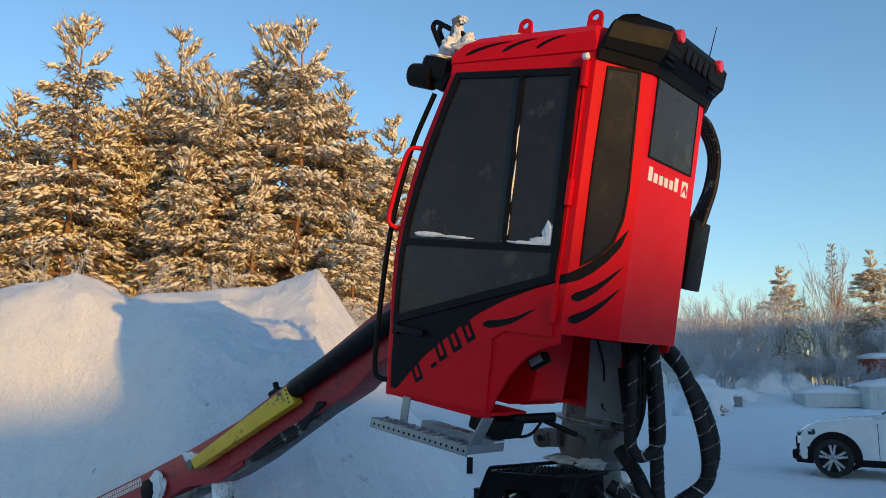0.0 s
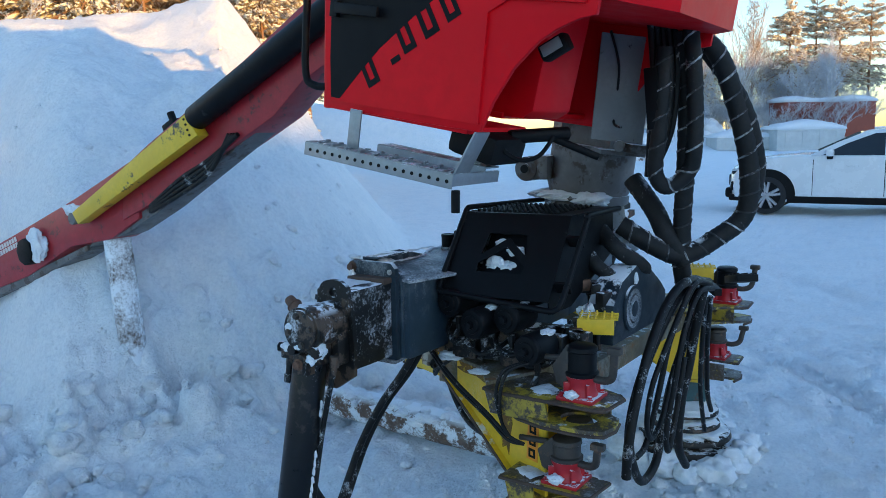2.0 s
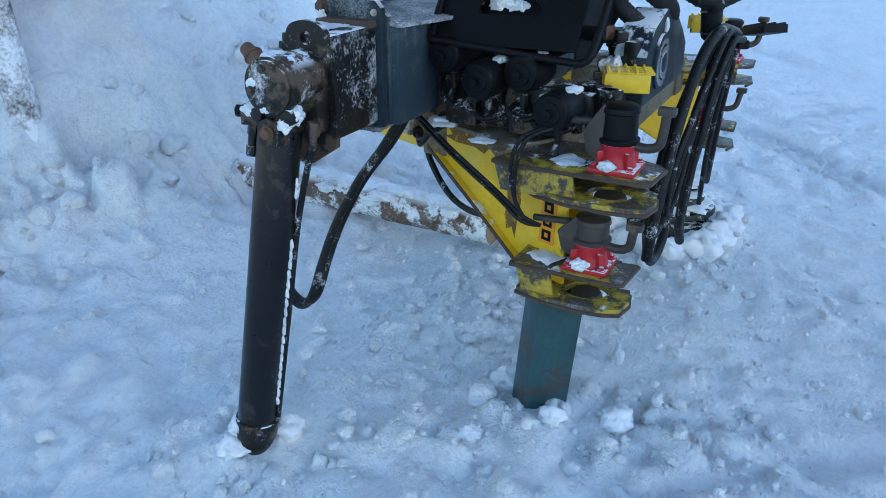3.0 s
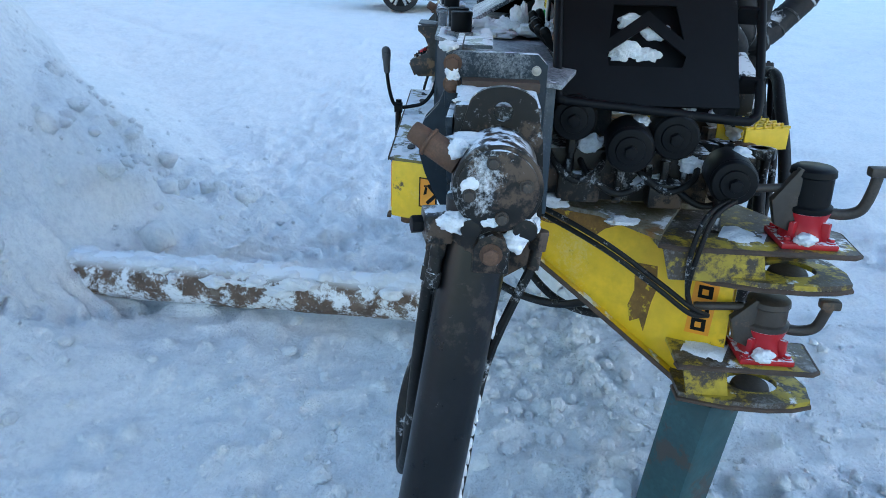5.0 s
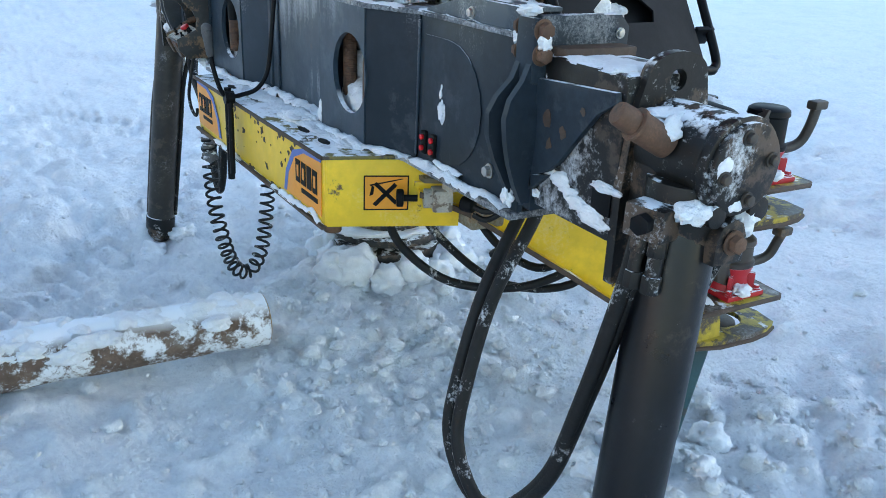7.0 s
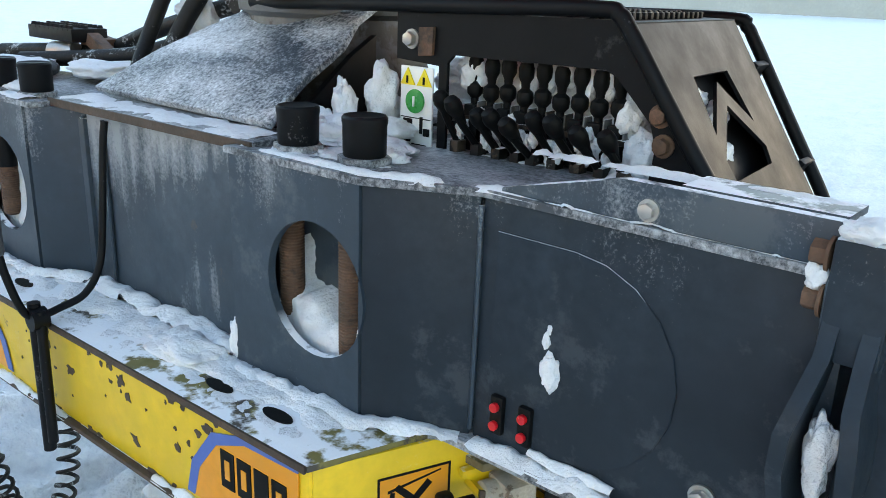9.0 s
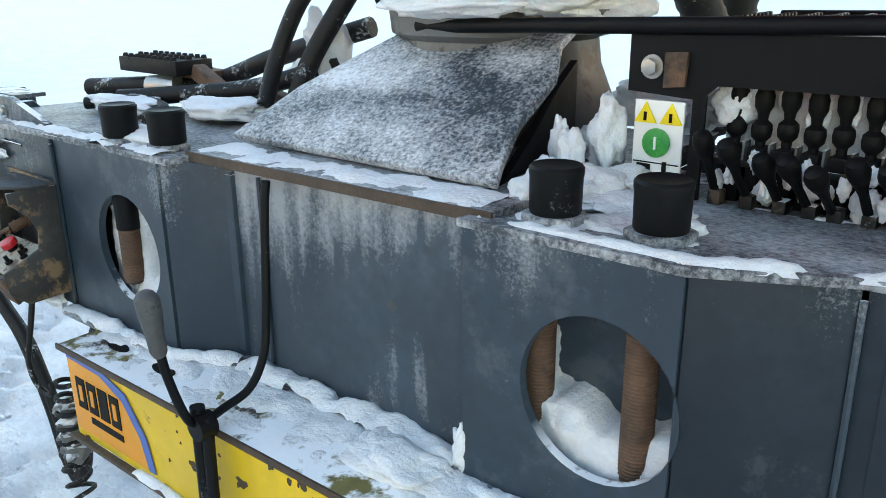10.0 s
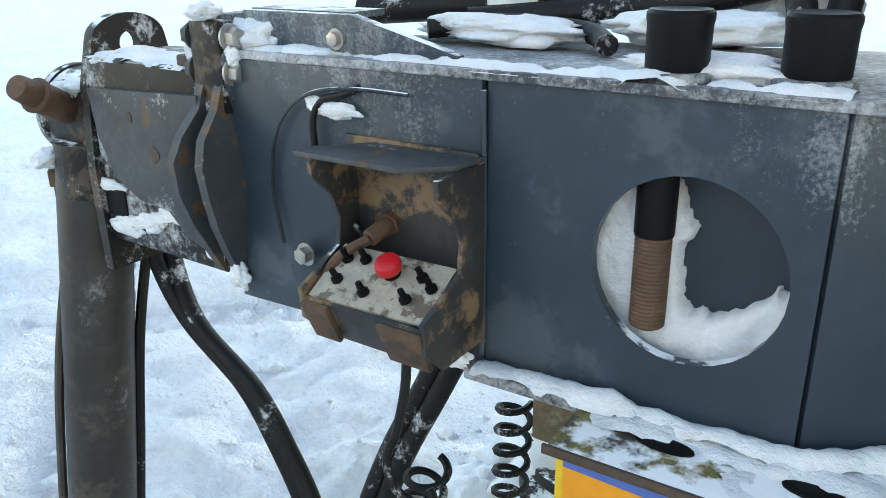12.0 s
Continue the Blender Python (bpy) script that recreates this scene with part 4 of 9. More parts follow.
tri1 = [(0.118, 0.080), (0.262, 0.080), (0.280, 0.165), (0.198, 0.094), (0.108, 0.165)]
tri2 = [(0.104, 0.200), (0.198, 0.130), (0.285, 0.205), (0.276, 0.232), (0.108, 0.232)]
b, m = with_holes([(0, 0), (w, 0), (w, hgt), (0, hgt)], [tri1, tri2], 0.006, mslope)
part("hood_front", skewed(g._join(b, m)), M_GUARD, base, "black hood front with two cut-out triangles")
g = G()
slots = [[(0.06 + 0.036 * k, 0.03), (0.084 + 0.036 * k, 0.03), (0.084 + 0.036 * k, 0.34), (0.06 + 0.036 * k, 0.34)] for k in range(8)]
b, m = with_holes([(0, 0), (HX1 - HX0, 0), (HX1 - HX0, w), (0, w)], slots, 0.006, frame_m((HX0, HY0, ZH - 0.004), (1, 0, 0), (0, 1, 0)))
hood_top = part("hood_top", skewed(g._join(b, m)), M_GUARD, base, "slotted black hood top")
for k in range(9):
    g = G()
    x_ = HX0 + 0.048 + 0.036 * k
    for q in range(16):
        g.box((x_, HY0 + 0.03 + q * 0.0205, ZH + 0.007), (0.009, 0.010, 0.010), bev=0.002)
    tagged(part("serration", skewed(g), M_GUARD, hood_top), kind="stuff")
g = G()
g.prism([(HX0, 1.15), (HX0, ZH - 0.005), (HX1 - 0.003, ZH - 0.005), (HX2 - 0.004, 1.05), (HX2 - 0.01, 1.0), (HX1, 1.0)], 0, 0.006, frame_m((0, HY1, 0), (1, 0, 0), (0, 0, 1)))
part("hood_side", skewed(g), M_GUARD, base)
# open side towards the levers: a frame plate and a round rail
g = G()
b, m = with_holes([(0.362, 1.105), (0.362, 1.24), (0.275, 1.245), (0.275, 1.316), (0.668, 1.322), (0.858, 1.040), (0.83, 1.02)], [[(0.378, 1.112), (0.378, 1.246), (0.390, 1.258), (0.642, 1.260), (0.660, 1.252), (0.712, 1.200), (0.722, 1.170), (0.716, 1.112)]], 0.006, frame_m((0, HY0, 0), (1, 0, 0), (0, 0, 1)))
part("hood_frame", g._join(b, m), M_GUARD, base, "black frame plate round the levers")
g = G().tube([(-0.075, 0.020, 1.314), (0.20, 0.024, 1.322), (0.46, 0.026, 1.329), (0.628, 0.026, 1.334), (0.656, 0.026, 1.328), (0.676, 0.026, 1.306), (0.77, 0.026, 1.178), (0.852, 0.028, 1.072), (0.862, 0.042, 1.056), (0.860, 0.070, 1.052), (0.846, 0.25, 1.036), (0.830, 0.435, 1.020), (0.823, 0.468, 1.024), (0.806, 0.484, 1.050), (0.73, 0.492, 1.165), (0.655, 0.498, 1.280), (0.634, 0.498, 1.308), (0.600, 0.492, 1.320), (0.30, 0.478, 1.318)], 0.0105, n=12)
part("guard_rail", g, M_GUARD, base, "black round guard rail")
for zz, xx in ((1.090, 0.765), (1.235, 0.668)):
    part("rail_bracket", G().box((xx, 0.470, zz), (0.012, 0.055, 0.045), ry=34, bev=0.003), M_GUARD, base)
for x, z in ((0.307, 1.276), (0.725, 1.212), (0.733, 1.176)):
    b = G()
    bolt(b, (x, HY0 - 0.006, z), (0, -1, 0), 0.011)
    part("bolt", b, M_CHROME if x < 0.4 else M_RUST, base)
g = G().prism([(0.325, 1.252), (0.352, 1.255), (0.354, 1.296), (0.325, 1.294)], 0, 0.006, frame_m((0, HY0 - 0.0065, 0), (1, 0, 0), (0, 0, 1)))
part("rusty_tab", g, M_RUST, base)
# valve bank with levers and spools
g = G()
g.box((0.530, 0.20, 1.15), (0.29, 0.20, 0.10), bev=0.006)
g.box((0.530, 0.075, 1.166), (0.30, 0.05, 0.008), bev=0.002)
bank = part("valve_bank", g, M_HEAD, base, "snow-filled black valve bank")
for k in range(9):
    x = 0.405 + k * 0.0305
    g = G()
    g.box((x, 0.080, 1.135), (0.024, 0.05, 0.055), bev=0.003)
    g.box((x, 0.066, 1.176), (0.021, 0.030, 0.022), bev=0.003)
    g.loft([[(x + r_ * math.cos(q * math.pi / 6), 0.064 + r_ * math.sin(q * math.pi / 6), zz - 0.003 * (k % 2)) for q in range(12)] for r_, zz in ((0.006, 1.186), (0.006, 1.196), (0.0115, 1.202), (0.0125, 1.210), (0.0115, 1.217), (0.006, 1.222), (0.007, 1.230), (0.0110, 1.238), (0.0115, 1.250), (0.009, 1.258))])
    sec = part("valve_section", g, M_BLK, base, "black valve spool with rubber bellow")
    part("section_seam", G().box((x + 0.0152, 0.062, 1.178), (0.003, 0.020, 0.030), bev=0.001), M_COL, sec)
g = G().box((0.530, 0.100, 1.195), (0.300, 0.016, 0.13), bev=0.006)
part("snow_patch", g, M_SNOWP, base, "snow packed behind the valve spools")
rnd = random.Random(8)
for k in range(9):
    x = 0.392 + k * 0.0345 + rnd.uniform(-0.004, 0.004)
    z = 1.196 - 0.0022 * k + (rnd.uniform(-0.016, 0.006) if k > 1 else 0.0)
    y = -0.006 + rnd.uniform(-0.010, 0.012)
    bot = Vector((x + 0.014 + rnd.uniform(-0.004, 0.004), 0.040, 1.118))
    knob_ = Vector((x, y, z))
    g = G().tube([knob_ - Vector((0, 0, 0.006)), knob_.lerp(bot, 0.35) + Vector((0.002, -0.006, 0)), knob_.lerp(bot, 0.7), bot], 0.0055, n=8)
    lv = part("lever", g, M_BLK, base, "black valve lever")
    g = G()
    ax = (bot - knob_).normalized()
    side = ax.orthogonal().normalized()
    w2 = ax.cross(side)
    g.loft([[knob_ + ax * h_ + (side * math.cos(q * math.pi / 7) + w2 * math.sin(q * math.pi / 7)) * r_ for q in range(14)] for r_, h_ in ((0.004, -0.014), (0.0095, -0.011), (0.0125, -0.003), (0.0128, 0.004), (0.0105, 0.013), (0.0070, 0.024), (0.0055, 0.034))])
    part("knob", g, M_BLK, lv)
    part("clevis", G().box(bot + Vector((0, -0.006, 0.004)), (0.016, 0.022, 0.026), bev=0.003), M_HEAD, lv)
for i, (x, y, z, r) in enumerate(((0.400, 0.070, 1.232, (0.024, 0.02, 0.026)), (0.455, 0.045, 1.140, (0.012, 0.012, 0.018)), (0.505, 0.040, 1.150, (0.012, 0.012, 0.016)), (0.565, 0.045, 1.138, (0.014, 0.012, 0.020)), (0.620, 0.045, 1.150, (0.015, 0.012, 0.018)), (0.695, 0.060, 1.145, (0.024, 0.024, 0.040)), (0.680, 0.050, 1.118, (0.05, 0.02, 0.014)),
                                  (0.52, 0.035, 1.112, (0.10, 0.016, 0.008)), (0.60, 0.035, 1.112, (0.06, 0.016, 0.008)), (0.665, 0.070, 1.20, (0.02, 0.02, 0.03)))):
    part("snow_patch", G().lump((x, y, z), r, seed=i + 80, sub=3), M_SNOWP, base, "snow packed between the levers")
# black block put in so the hood's inside reads as shaded
g = G().prism([(0.42, 1.02), (0.42, 1.295), (0.630, 1.295), (0.790, 1.045), (0.775, 1.02)], 0, 0.255, frame_m((0, 0.385, 0), (1, 0, 0), (0, 0, 1)), bev=0.01)
part("hood_shade_fill", g, M_DECAL, base, "black block standing for the shade under the hood")
# sign plate with the round green button
g = G().box((0.322, 0.026, 1.172), (0.066, 0.004, 0.128), bev=0.002)
sign = part("sign_plate", g, M_WHITE, base, "white sign plate with warning marks")
g = G().cyl((0.322, 0.024, 1.184), (0.322, 0.019, 1.184), 0.0185, n=28, bev=0.002)
part("button", g, M_GREEN, sign, "round green button")
g = G().box((0.322, 0.018, 1.184), (0.003, 0.003, 0.016))
part("mark", g, M_WHITE, sign)
for x in (0.305, 0.339):
    g = G().prism([(-0.015, 0), (0.015, 0), (0, 0.026)], 0, 0.002, frame_m((x, 0.0238, 1.208), (1, 0, 0), (0, 0, 1)))
    part("warning_triangle", g, M_YSIGN, sign)
    g = G().box((x, 0.0212, 1.216), (0.004, 0.001, 0.011))
    part("mark", g, M_BLK, sign)
for x, z, sx, sz in ((0.306, 1.145, 0.019, 0.022), (0.334, 1.148, 0.006, 0.026), (0.345, 1.138, 0.013, 0.012), (0.306, 1.127, 0.013, 0.014), (0.330, 1.116, 0.03, 0.005)):
    g = G().box((x, 0.0235, z), (sx, 0.0015, sz))
    part("mark", g, M_BLK, sign)
g = G().box((0.322, 0.0237, 1.158), (0.062, 0.001, 0.0016))
part("mark", g, M_BLK, sign)
# filter canisters under the hood
for x, y, z, r in ((0.868, 0.068, 1.013, 0.052), (0.912, 0.192, 0.958, 0.054), (0.864, 0.298, 0.980, 0.054), (0.942, 0.418, 0.903, 0.053)):
    d = Vector((1.0, -0.10, -0.02)).normalized()
    p = Vector((x, y, z))
    g = G()
    g.cyl(p - d * 0.13, p - d * 0.02, r, n=28, bev=0.004)
    g.cyl(p - d * 0.022, p - d * 0.006, r * 1.0, r * 0.90, n=28, bev=0.005)
    g.cyl(p - d * 0.008, p, r * 0.62, r * 0.58, n=28, bev=0.002)
    can = part("canister", g, M_GUARD, base, "matt black canister with snow on top")
    b = G().cyl(p - d * 0.004, p + d * 0.018, 0.015, n=6, bev=0.002)
    part("nut", b, M_GUARD, can)
    part("snow_patch", G().lump(p - d * 0.10 + Vector((0, 0.022, r * 0.90)), (0.035, 0.020, 0.010), seed=int(y * 90), sub=4), M_SNOWP, base, "snow on a canister")
for x, y, z in ((0.80, 0.075, 0.955), (0.815, 0.190, 0.895), (0.805, 0.295, 0.915), (0.85, 0.418, 0.845), (0.77, 0.35, 0.93)):
    g = G().cyl((x, y, z), (x, y, z - 0.030), 0.013, n=6, bev=0.002)
    g.cyl((x, y, z - 0.028), (x, y, z - 0.055), 0.009, n=12)
    g.cyl((x, y, z - 0.050), (x + 0.022, y - 0.006, z - 0.075), 0.011, n=12, bev=0.002)
    part("drain_pipe", g, M_HEAD, base, "short oily pipe fitting")
for i, (ya, yb, z) in enumerate(((0.02, 0.16, 0.90), (0.10, 0.27, 0.875), (0.22, 0.38, 0.885), (0.30, 0.47, 0.855))):
    hose("valve_hose", [(0.76, ya, z + 0.03), (0.82, ya + 0.02, z), (0.84, (ya + yb) / 2, z - 0.035), (0.82, yb - 0.02, z - 0.01), (0.76, yb, z + 0.02)], 0.008, "thin hose under the canisters")
# black blocks added to fill the dark space under the canisters, and snow
g = G().box((0.70, 0.20, 0.865), (0.15, 0.42, 0.125), bev=0.008)
g.box((0.76, 0.10, 0.84), (0.10, 0.10, 0.07), bev=0.008)
g.box((0.77, 0.30, 0.835), (0.12, 0.08, 0.06), bev=0.008)
part("dark_filler", g, M_HEAD, base, "black filler block with snow")
for i, (x, y, z, r) in enumerate(((0.78, 0.03, 0.80, (0.05, 0.05, 0.014)), (0.87, 0.20, 0.785, (0.030, 0.035, 0.008)), (0.76, 0.26, 0.86, (0.02, 0.05, 0.03)), (0.77, 0.12, 0.94, (0.016, 0.03, 0.022)), (0.77, 0.245, 0.96, (0.016, 0.03, 0.022)), (0.78, 0.36, 0.90, (0.016, 0.03, 0.02)))):
    part("snow_patch", G().lump((x, y, z), r, seed=i + 510, sub=4), M_SNOWP, base, "snow drifted under the canisters")
# snow drifted in behind the cut-outs of the guard
for i, (x, y, z, r) in enumerate(((0.722, 0.185, 1.140, (0.016, 0.040, 0.026)), (0.722, 0.235, 1.135, (0.016, 0.040, 0.024)), (0.700, 0.255, 1.190, (0.016, 0.030, 0.020)), (0.690, 0.200, 1.212, (0.014, 0.030, 0.018)))):
    part("snow_patch", G().lump((x, y, z), r, seed=i + 410, sub=4), M_SNOWP, base, "snow drifted under the guard")
# snow lodged between the levers and along their feet
for k in range(22):
    up_ = k < 9
    x = 0.395 + 0.033 * k if up_ else 0.40 + 0.021 * (k - 9)
    y, z, r = (0.076, 1.232 + 0.008 * (k % 3), (0.012, 0.012, 0.024)) if up_ else (0.020 + 0.016 * (k % 2), 1.146 + 0.014 * (k % 3), (0.007, 0.008, 0.012))
    part("snow_patch", G().lump((x, y, z), r, seed=k + 440, sub=3), M_SNOWP, base, "snow lodged between the levers")
# grille of pipes, valve blocks and clutter between hood and column
rnd = random.Random(4)
for k in range(38):
    x, y, z = rnd.uniform(0.40, 0.80), rnd.uniform(0.42, 0.54), rnd.uniform(0.84, 1.06)
    if x > 0.62:
        z = min(z, 0.90)
    g = G()
    if k % 3 == 0:
        g.cyl((x, y, z - 0.04), (x + rnd.uniform(-0.02, 0.02), y, z + 0.04), rnd.uniform(0.010, 0.022), n=12, bev=0.003)
        g.cyl((x, y, z + 0.02), (x, y, z + 0.045), 0.026, n=6, bev=0.003)
    else:
        g.box((x, y, z), (rnd.uniform(0.03, 0.06), rnd.uniform(0.03, 0.06), rnd.uniform(0.04, 0.08)), rz=rnd.uniform(-30, 30), bev=0.006)
    part("valve_block", g, M_HEAD if k % 8 else M_RUST, base)
for i in range(9):
    part("snow_patch", G().lump((rnd.uniform(0.42, 0.60), rnd.uniform(0.44, 0.54), rnd.uniform(0.88, 0.98)), (rnd.uniform(0.02, 0.04), 0.02, rnd.uniform(0.015, 0.03)), seed=i + 450, sub=3), M_SNOWP, base, "snow caught between the valves")
# rear plate with a round snow-filled bearing boss
g = G()
g.prism([(0.58, 0.86), (0.58, 1.00), (0.50, 1.075), (0.36, 1.115), (0.24, 1.10), (0.10, 1.02), (0.03, 0.97), (0.03, 0.86)], 0, 0.10, frame_m((0.0, 0.575, 0), (1, 0, 0.0), (0, 0, 1)), bev=0.006)
rear = part("rear_plate", g, M_STEELD, base, "dark rear plate with frost")
BX, BZ = 0.41, 0.965
rings = ((0.085, 0.072, 0.010), (0.058, 0.048, 0.012), (0.030, 0.0, 0.016))
for r, r2, o in rings:
    g = G()
    g.cyl((BX, 0.575 - 0.002, BZ), (BX, 0.575 + o, BZ), r, n=36, bev=0.003)
    part("boss_ring", g, M_STEELD, rear)
    if r2:
        part("snow_ring", G().cyl((BX, 0.575 + o - 0.002, BZ), (BX, 0.575 + o + 0.002, BZ), r2, n=36), M_STEELF, rear, "frost packed in the bearing boss")
part("snow_patch", G().lump((0.375, 0.575 + 0.004, 1.07), (0.016, 0.006, 0.022), seed=480, sub=3), M_SNOWP, rear, "snow in a slot")
# serrated step on an arm behind the column, and one on the far front side
for ox, oy, oz, rz, lx in ((-0.33, 0.78, 0.975, 28, 0.22), (-0.80, 0.02, 1.215, 0, 0.22)):
    g = G()
    g.box((ox, oy, oz), (lx, 0.085, 0.030), rz=rz, ry=-12 if oy > 0.5 else 0, bev=0.002)
    st = part("step_plate", g, M_GUARD, base, "serrated black step plate")
    g = G()
    c, s = math.cos(radians(rz)), math.sin(radians(rz))
    for k in range(9):
        u = (k - 4) * lx / 9.5
        for v in (-0.035, 0.0, 0.035):
            g.cyl((ox + c * u - s * v, oy + s * u + c * v, oz + 0.010), (ox + c * u - s * v, oy + s * u + c * v, oz + 0.022), 0.009, 0.005, n=6)
    if oy > 0.5:
        bmesh.ops.transform(g.bm, matrix=Matrix.Translation((ox, oy, oz)) @ Matrix.Rotation(radians(rz), 4, "Z") @ Matrix.Rotation(radians(-12), 4, "Y") @ Matrix.Rotation(radians(-rz), 4, "Z") @ Matrix.Translation((-ox, -oy, -oz)), verts=g.bm.verts)
    part("teeth", g, M_GUARD, st)
g = G()
g.box((-0.70, 0.05, 1.20), (0.10, 0.05, 0.018), bev=0.002)
g.box((-0.58, 0.02, 1.165), (0.22, 0.028, 0.030), ry=24, bev=0.003)
g.box((-0.66, 0.11, 1.17), (0.30, 0.03, 0.03), ry=8, bev=0.003)
part("step_arm", g, M_RUST, base)
g = G()
g.box((-0.18, 0.70, 0.955), (0.22, 0.035, 0.03), rz=28)
g.box((-0.10, 0.66, 0.90), (0.05, 0.05, 0.14))
part("step_arm", g, M_GUARD, base)
# hoses on the far deck
for pts, r in (([(-1.0, -0.05, 1.16), (-0.85, 0.0, 1.17), (-0.70, 0.06, 1.18), (-0.52, 0.10, 1.24), (-0.30, 0.14, 1.30)], 0.019), ([(-0.78, -0.10, 1.16), (-0.66, -0.03, 1.17), (-0.5, 0.04, 1.19), (-0.34, 0.10, 1.24)], 0.017),
               ([(-0.40, -0.03, 1.17), (-0.42, 0.02, 1.25), (-0.38, 0.06, 1.36), (-0.30, 0.10, 1.42), (-0.25, 0.13, 1.34)], 0.016), ([(-0.37, 0.00, 1.15), (-0.36, 0.05, 1.25), (-0.31, 0.10, 1.36)], 0.018),
               ([(-0.56, -0.17, 1.15), (-0.62, -0.10, 1.155), (-0.72, -0.10, 1.16), (-0.80, -0.16, 1.155)], 0.012)):
    part("deck_hose", G().tube(pts, r, n=10), M_RUBBER, base, "black hydraulic hose with snow")
g = G().cyl((-0.80, -0.02, 1.172), (-0.74, 0.01, 1.176), 0.024, n=14, bev=0.003)
part("hose_ferrule", g, M_CHROME, base)
for i, (x, y, z, r) in enumerate(((-0.50, -0.05, 1.16, (0.10, 0.06, 0.02)), (-0.72, -0.12, 1.155, (0.10, 0.05, 0.018)), (-0.38, 0.10, 1.26, (0.04, 0.04, 0.07)), (-0.45, 0.14, 1.20, (0.08, 0.06, 0.05)), (-0.42, -0.25, 1.148, (0.09, 0.03, 0.012)),
                                  (-0.95, -0.30, 1.15, (0.04, 0.03, 0.02)), (0.92, -0.17, 1.150, (0.05, 0.02, 0.014)))):
    part("snow_patch", G().lump((x, y, z), r, seed=i + 100, sub=3), M_SNOWP, base, "snow lying on the deck")

# ---- remote control box on the beam ----
ctl = thing("control_box", (-0.70, -0.322, 0.855), "open rusty black control box with red stop button and toggles", "control box")
bx0, bx1, by = -0.790, -0.618, -0.322
g = G()
g.box(((bx0 + bx1) / 2, by - 0.006, 0.985), (bx1 - bx0, 0.006, 0.15), bev=0.002)
part("back_plate", g, M_TANBOX, ctl, "rust-stained back plate")
g = G().prism([(bx0 + 0.055, by + 0.004), (bx1 + 0.002, by + 0.004), (bx1 - 0.002, by - 0.045), (bx1 - 0.040, by - 0.082), (bx0 - 0.006, by - 0.084), (bx0 - 0.006, by - 0.060)], 1.050, 1.056, bev=0.002)
# greyer than the box: the sky's sheen on the flap is in its colour
part("top_flap", g, M_CLAMP, ctl, "bent top flap, grey with painted sky sheen")
for x, lip in ((bx0 + 0.012, 0.010), (bx1, 0.0)):
    g = G().prism([(0, 0.855), (0.0, 1.050), (0.082, 1.050), (0.080, 1.030), (0.052, 1.004), (0.040, 0.975), (0.044, 0.945), (0.108, 0.915), (0.104, 0.880), (0.075, 0.852)], -0.003, 0.003, frame_m((x, by, 0), (lip, -1, 0), (0, 0, 1)), bev=0.001)
    part("side_plate", g, M_TANBOX, ctl)
g = G()
mp = frame_m((bx0 + 0.022, by - 0.104, 0.909), (1, 0.04, 0), (0, 0.064, 0.036))
PW, PD = bx1 - bx0 - 0.028, 0.074
g.prism([(0, 0), (PW, 0), (PW, PD), (0, PD)], -0.004, 0, mp)
pan = part("switch_panel", g, M_PANEL, ctl, "scuffed pale switch panel")
for u, v in ((0.022, 0.026), (0.018, 0.054), (0.040, 0.058), (0.062, 0.018), (0.112, 0.022), (0.116, 0.052), (0.132, 0.042)):
    g = G()
    p = mp @ Vector((u, v, 0))
    q = mp @ Vector((u - 0.003, v + 0.002, 0.015))
    g.cyl(p, p + (q - p) * 0.30, 0.0065, n=12)
    g.cyl(p, q, 0.0040, 0.0034, n=8)
    part("toggle", g, M_BLK, pan)
p, q = mp @ Vector((0.078, 0.050, 0.0)), mp @ Vector((0.078, 0.050, 0.020))
g = G().cyl(p, p + (q - p) * 0.5, 0.010, n=20)
part("button_stem", g, M_BLK, pan)
g = G().cyl(p + (q - p) * 0.4, q, 0.0150, 0.0140, n=28, bev=0.004)
part("stop_button", g, M_REDBTN, pan, "red mushroom stop button")
g = G().prism([(bx0 + 0.014, 0.0), (bx1 - 0.004, 0.0), (bx1 - 0.004, 0.052), (bx0 + 0.014, 0.052)], -0.003, 0.003, frame_m((0, by - 0.082, 0.858), (1, 0, 0), (0, -0.024, 0.052)) , bev=0.001)
part("front_plate", g, M_TANBOX, ctl)
for x, w_ in ((bx0 + 0.034, 0.036), (bx1 - 0.028, 0.052)):
    part("corner_pad", G().box((x, by - 0.099, 0.879), (w_, 0.007, 0.052), rx=25, bev=0.003), M_RUST, ctl, "rusty tan corner pad")
g = G().cyl((bx0 + 0.060, by - 0.012, 0.968), (bx0 + 0.054, by - 0.040, 0.958), 0.010, n=14, bev=0.002)
g.cyl((bx0 + 0.060, by - 0.006, 0.970), (bx0 + 0.060, by - 0.014, 0.968), 0.014, n=6)
part("cable_gland", g, M_RUST, ctl)
g = G().tube([(bx0 + 0.055, by - 0.040, 0.958), (bx0 + 0.030, by - 0.060, 0.940), (bx0 + 0.018, by - 0.075, 0.915)], 0.006, n=8)
part("gland_lead", g, M_RUST, ctl)
g = G().tube([(-0.760, by - 0.020, 0.950), (-0.795, by - 0.016, 0.975), (-0.822, by - 0.018, 1.02), (-0.828, by - 0.018, 1.07), (-0.815, by - 0.015, 1.094), (-0.785, by - 0.014, 1.103), (-0.765, by - 0.010, 1.112)], 0.004, n=8)
part("cable", g, M_RUBBER, ctl, "thin black cable")
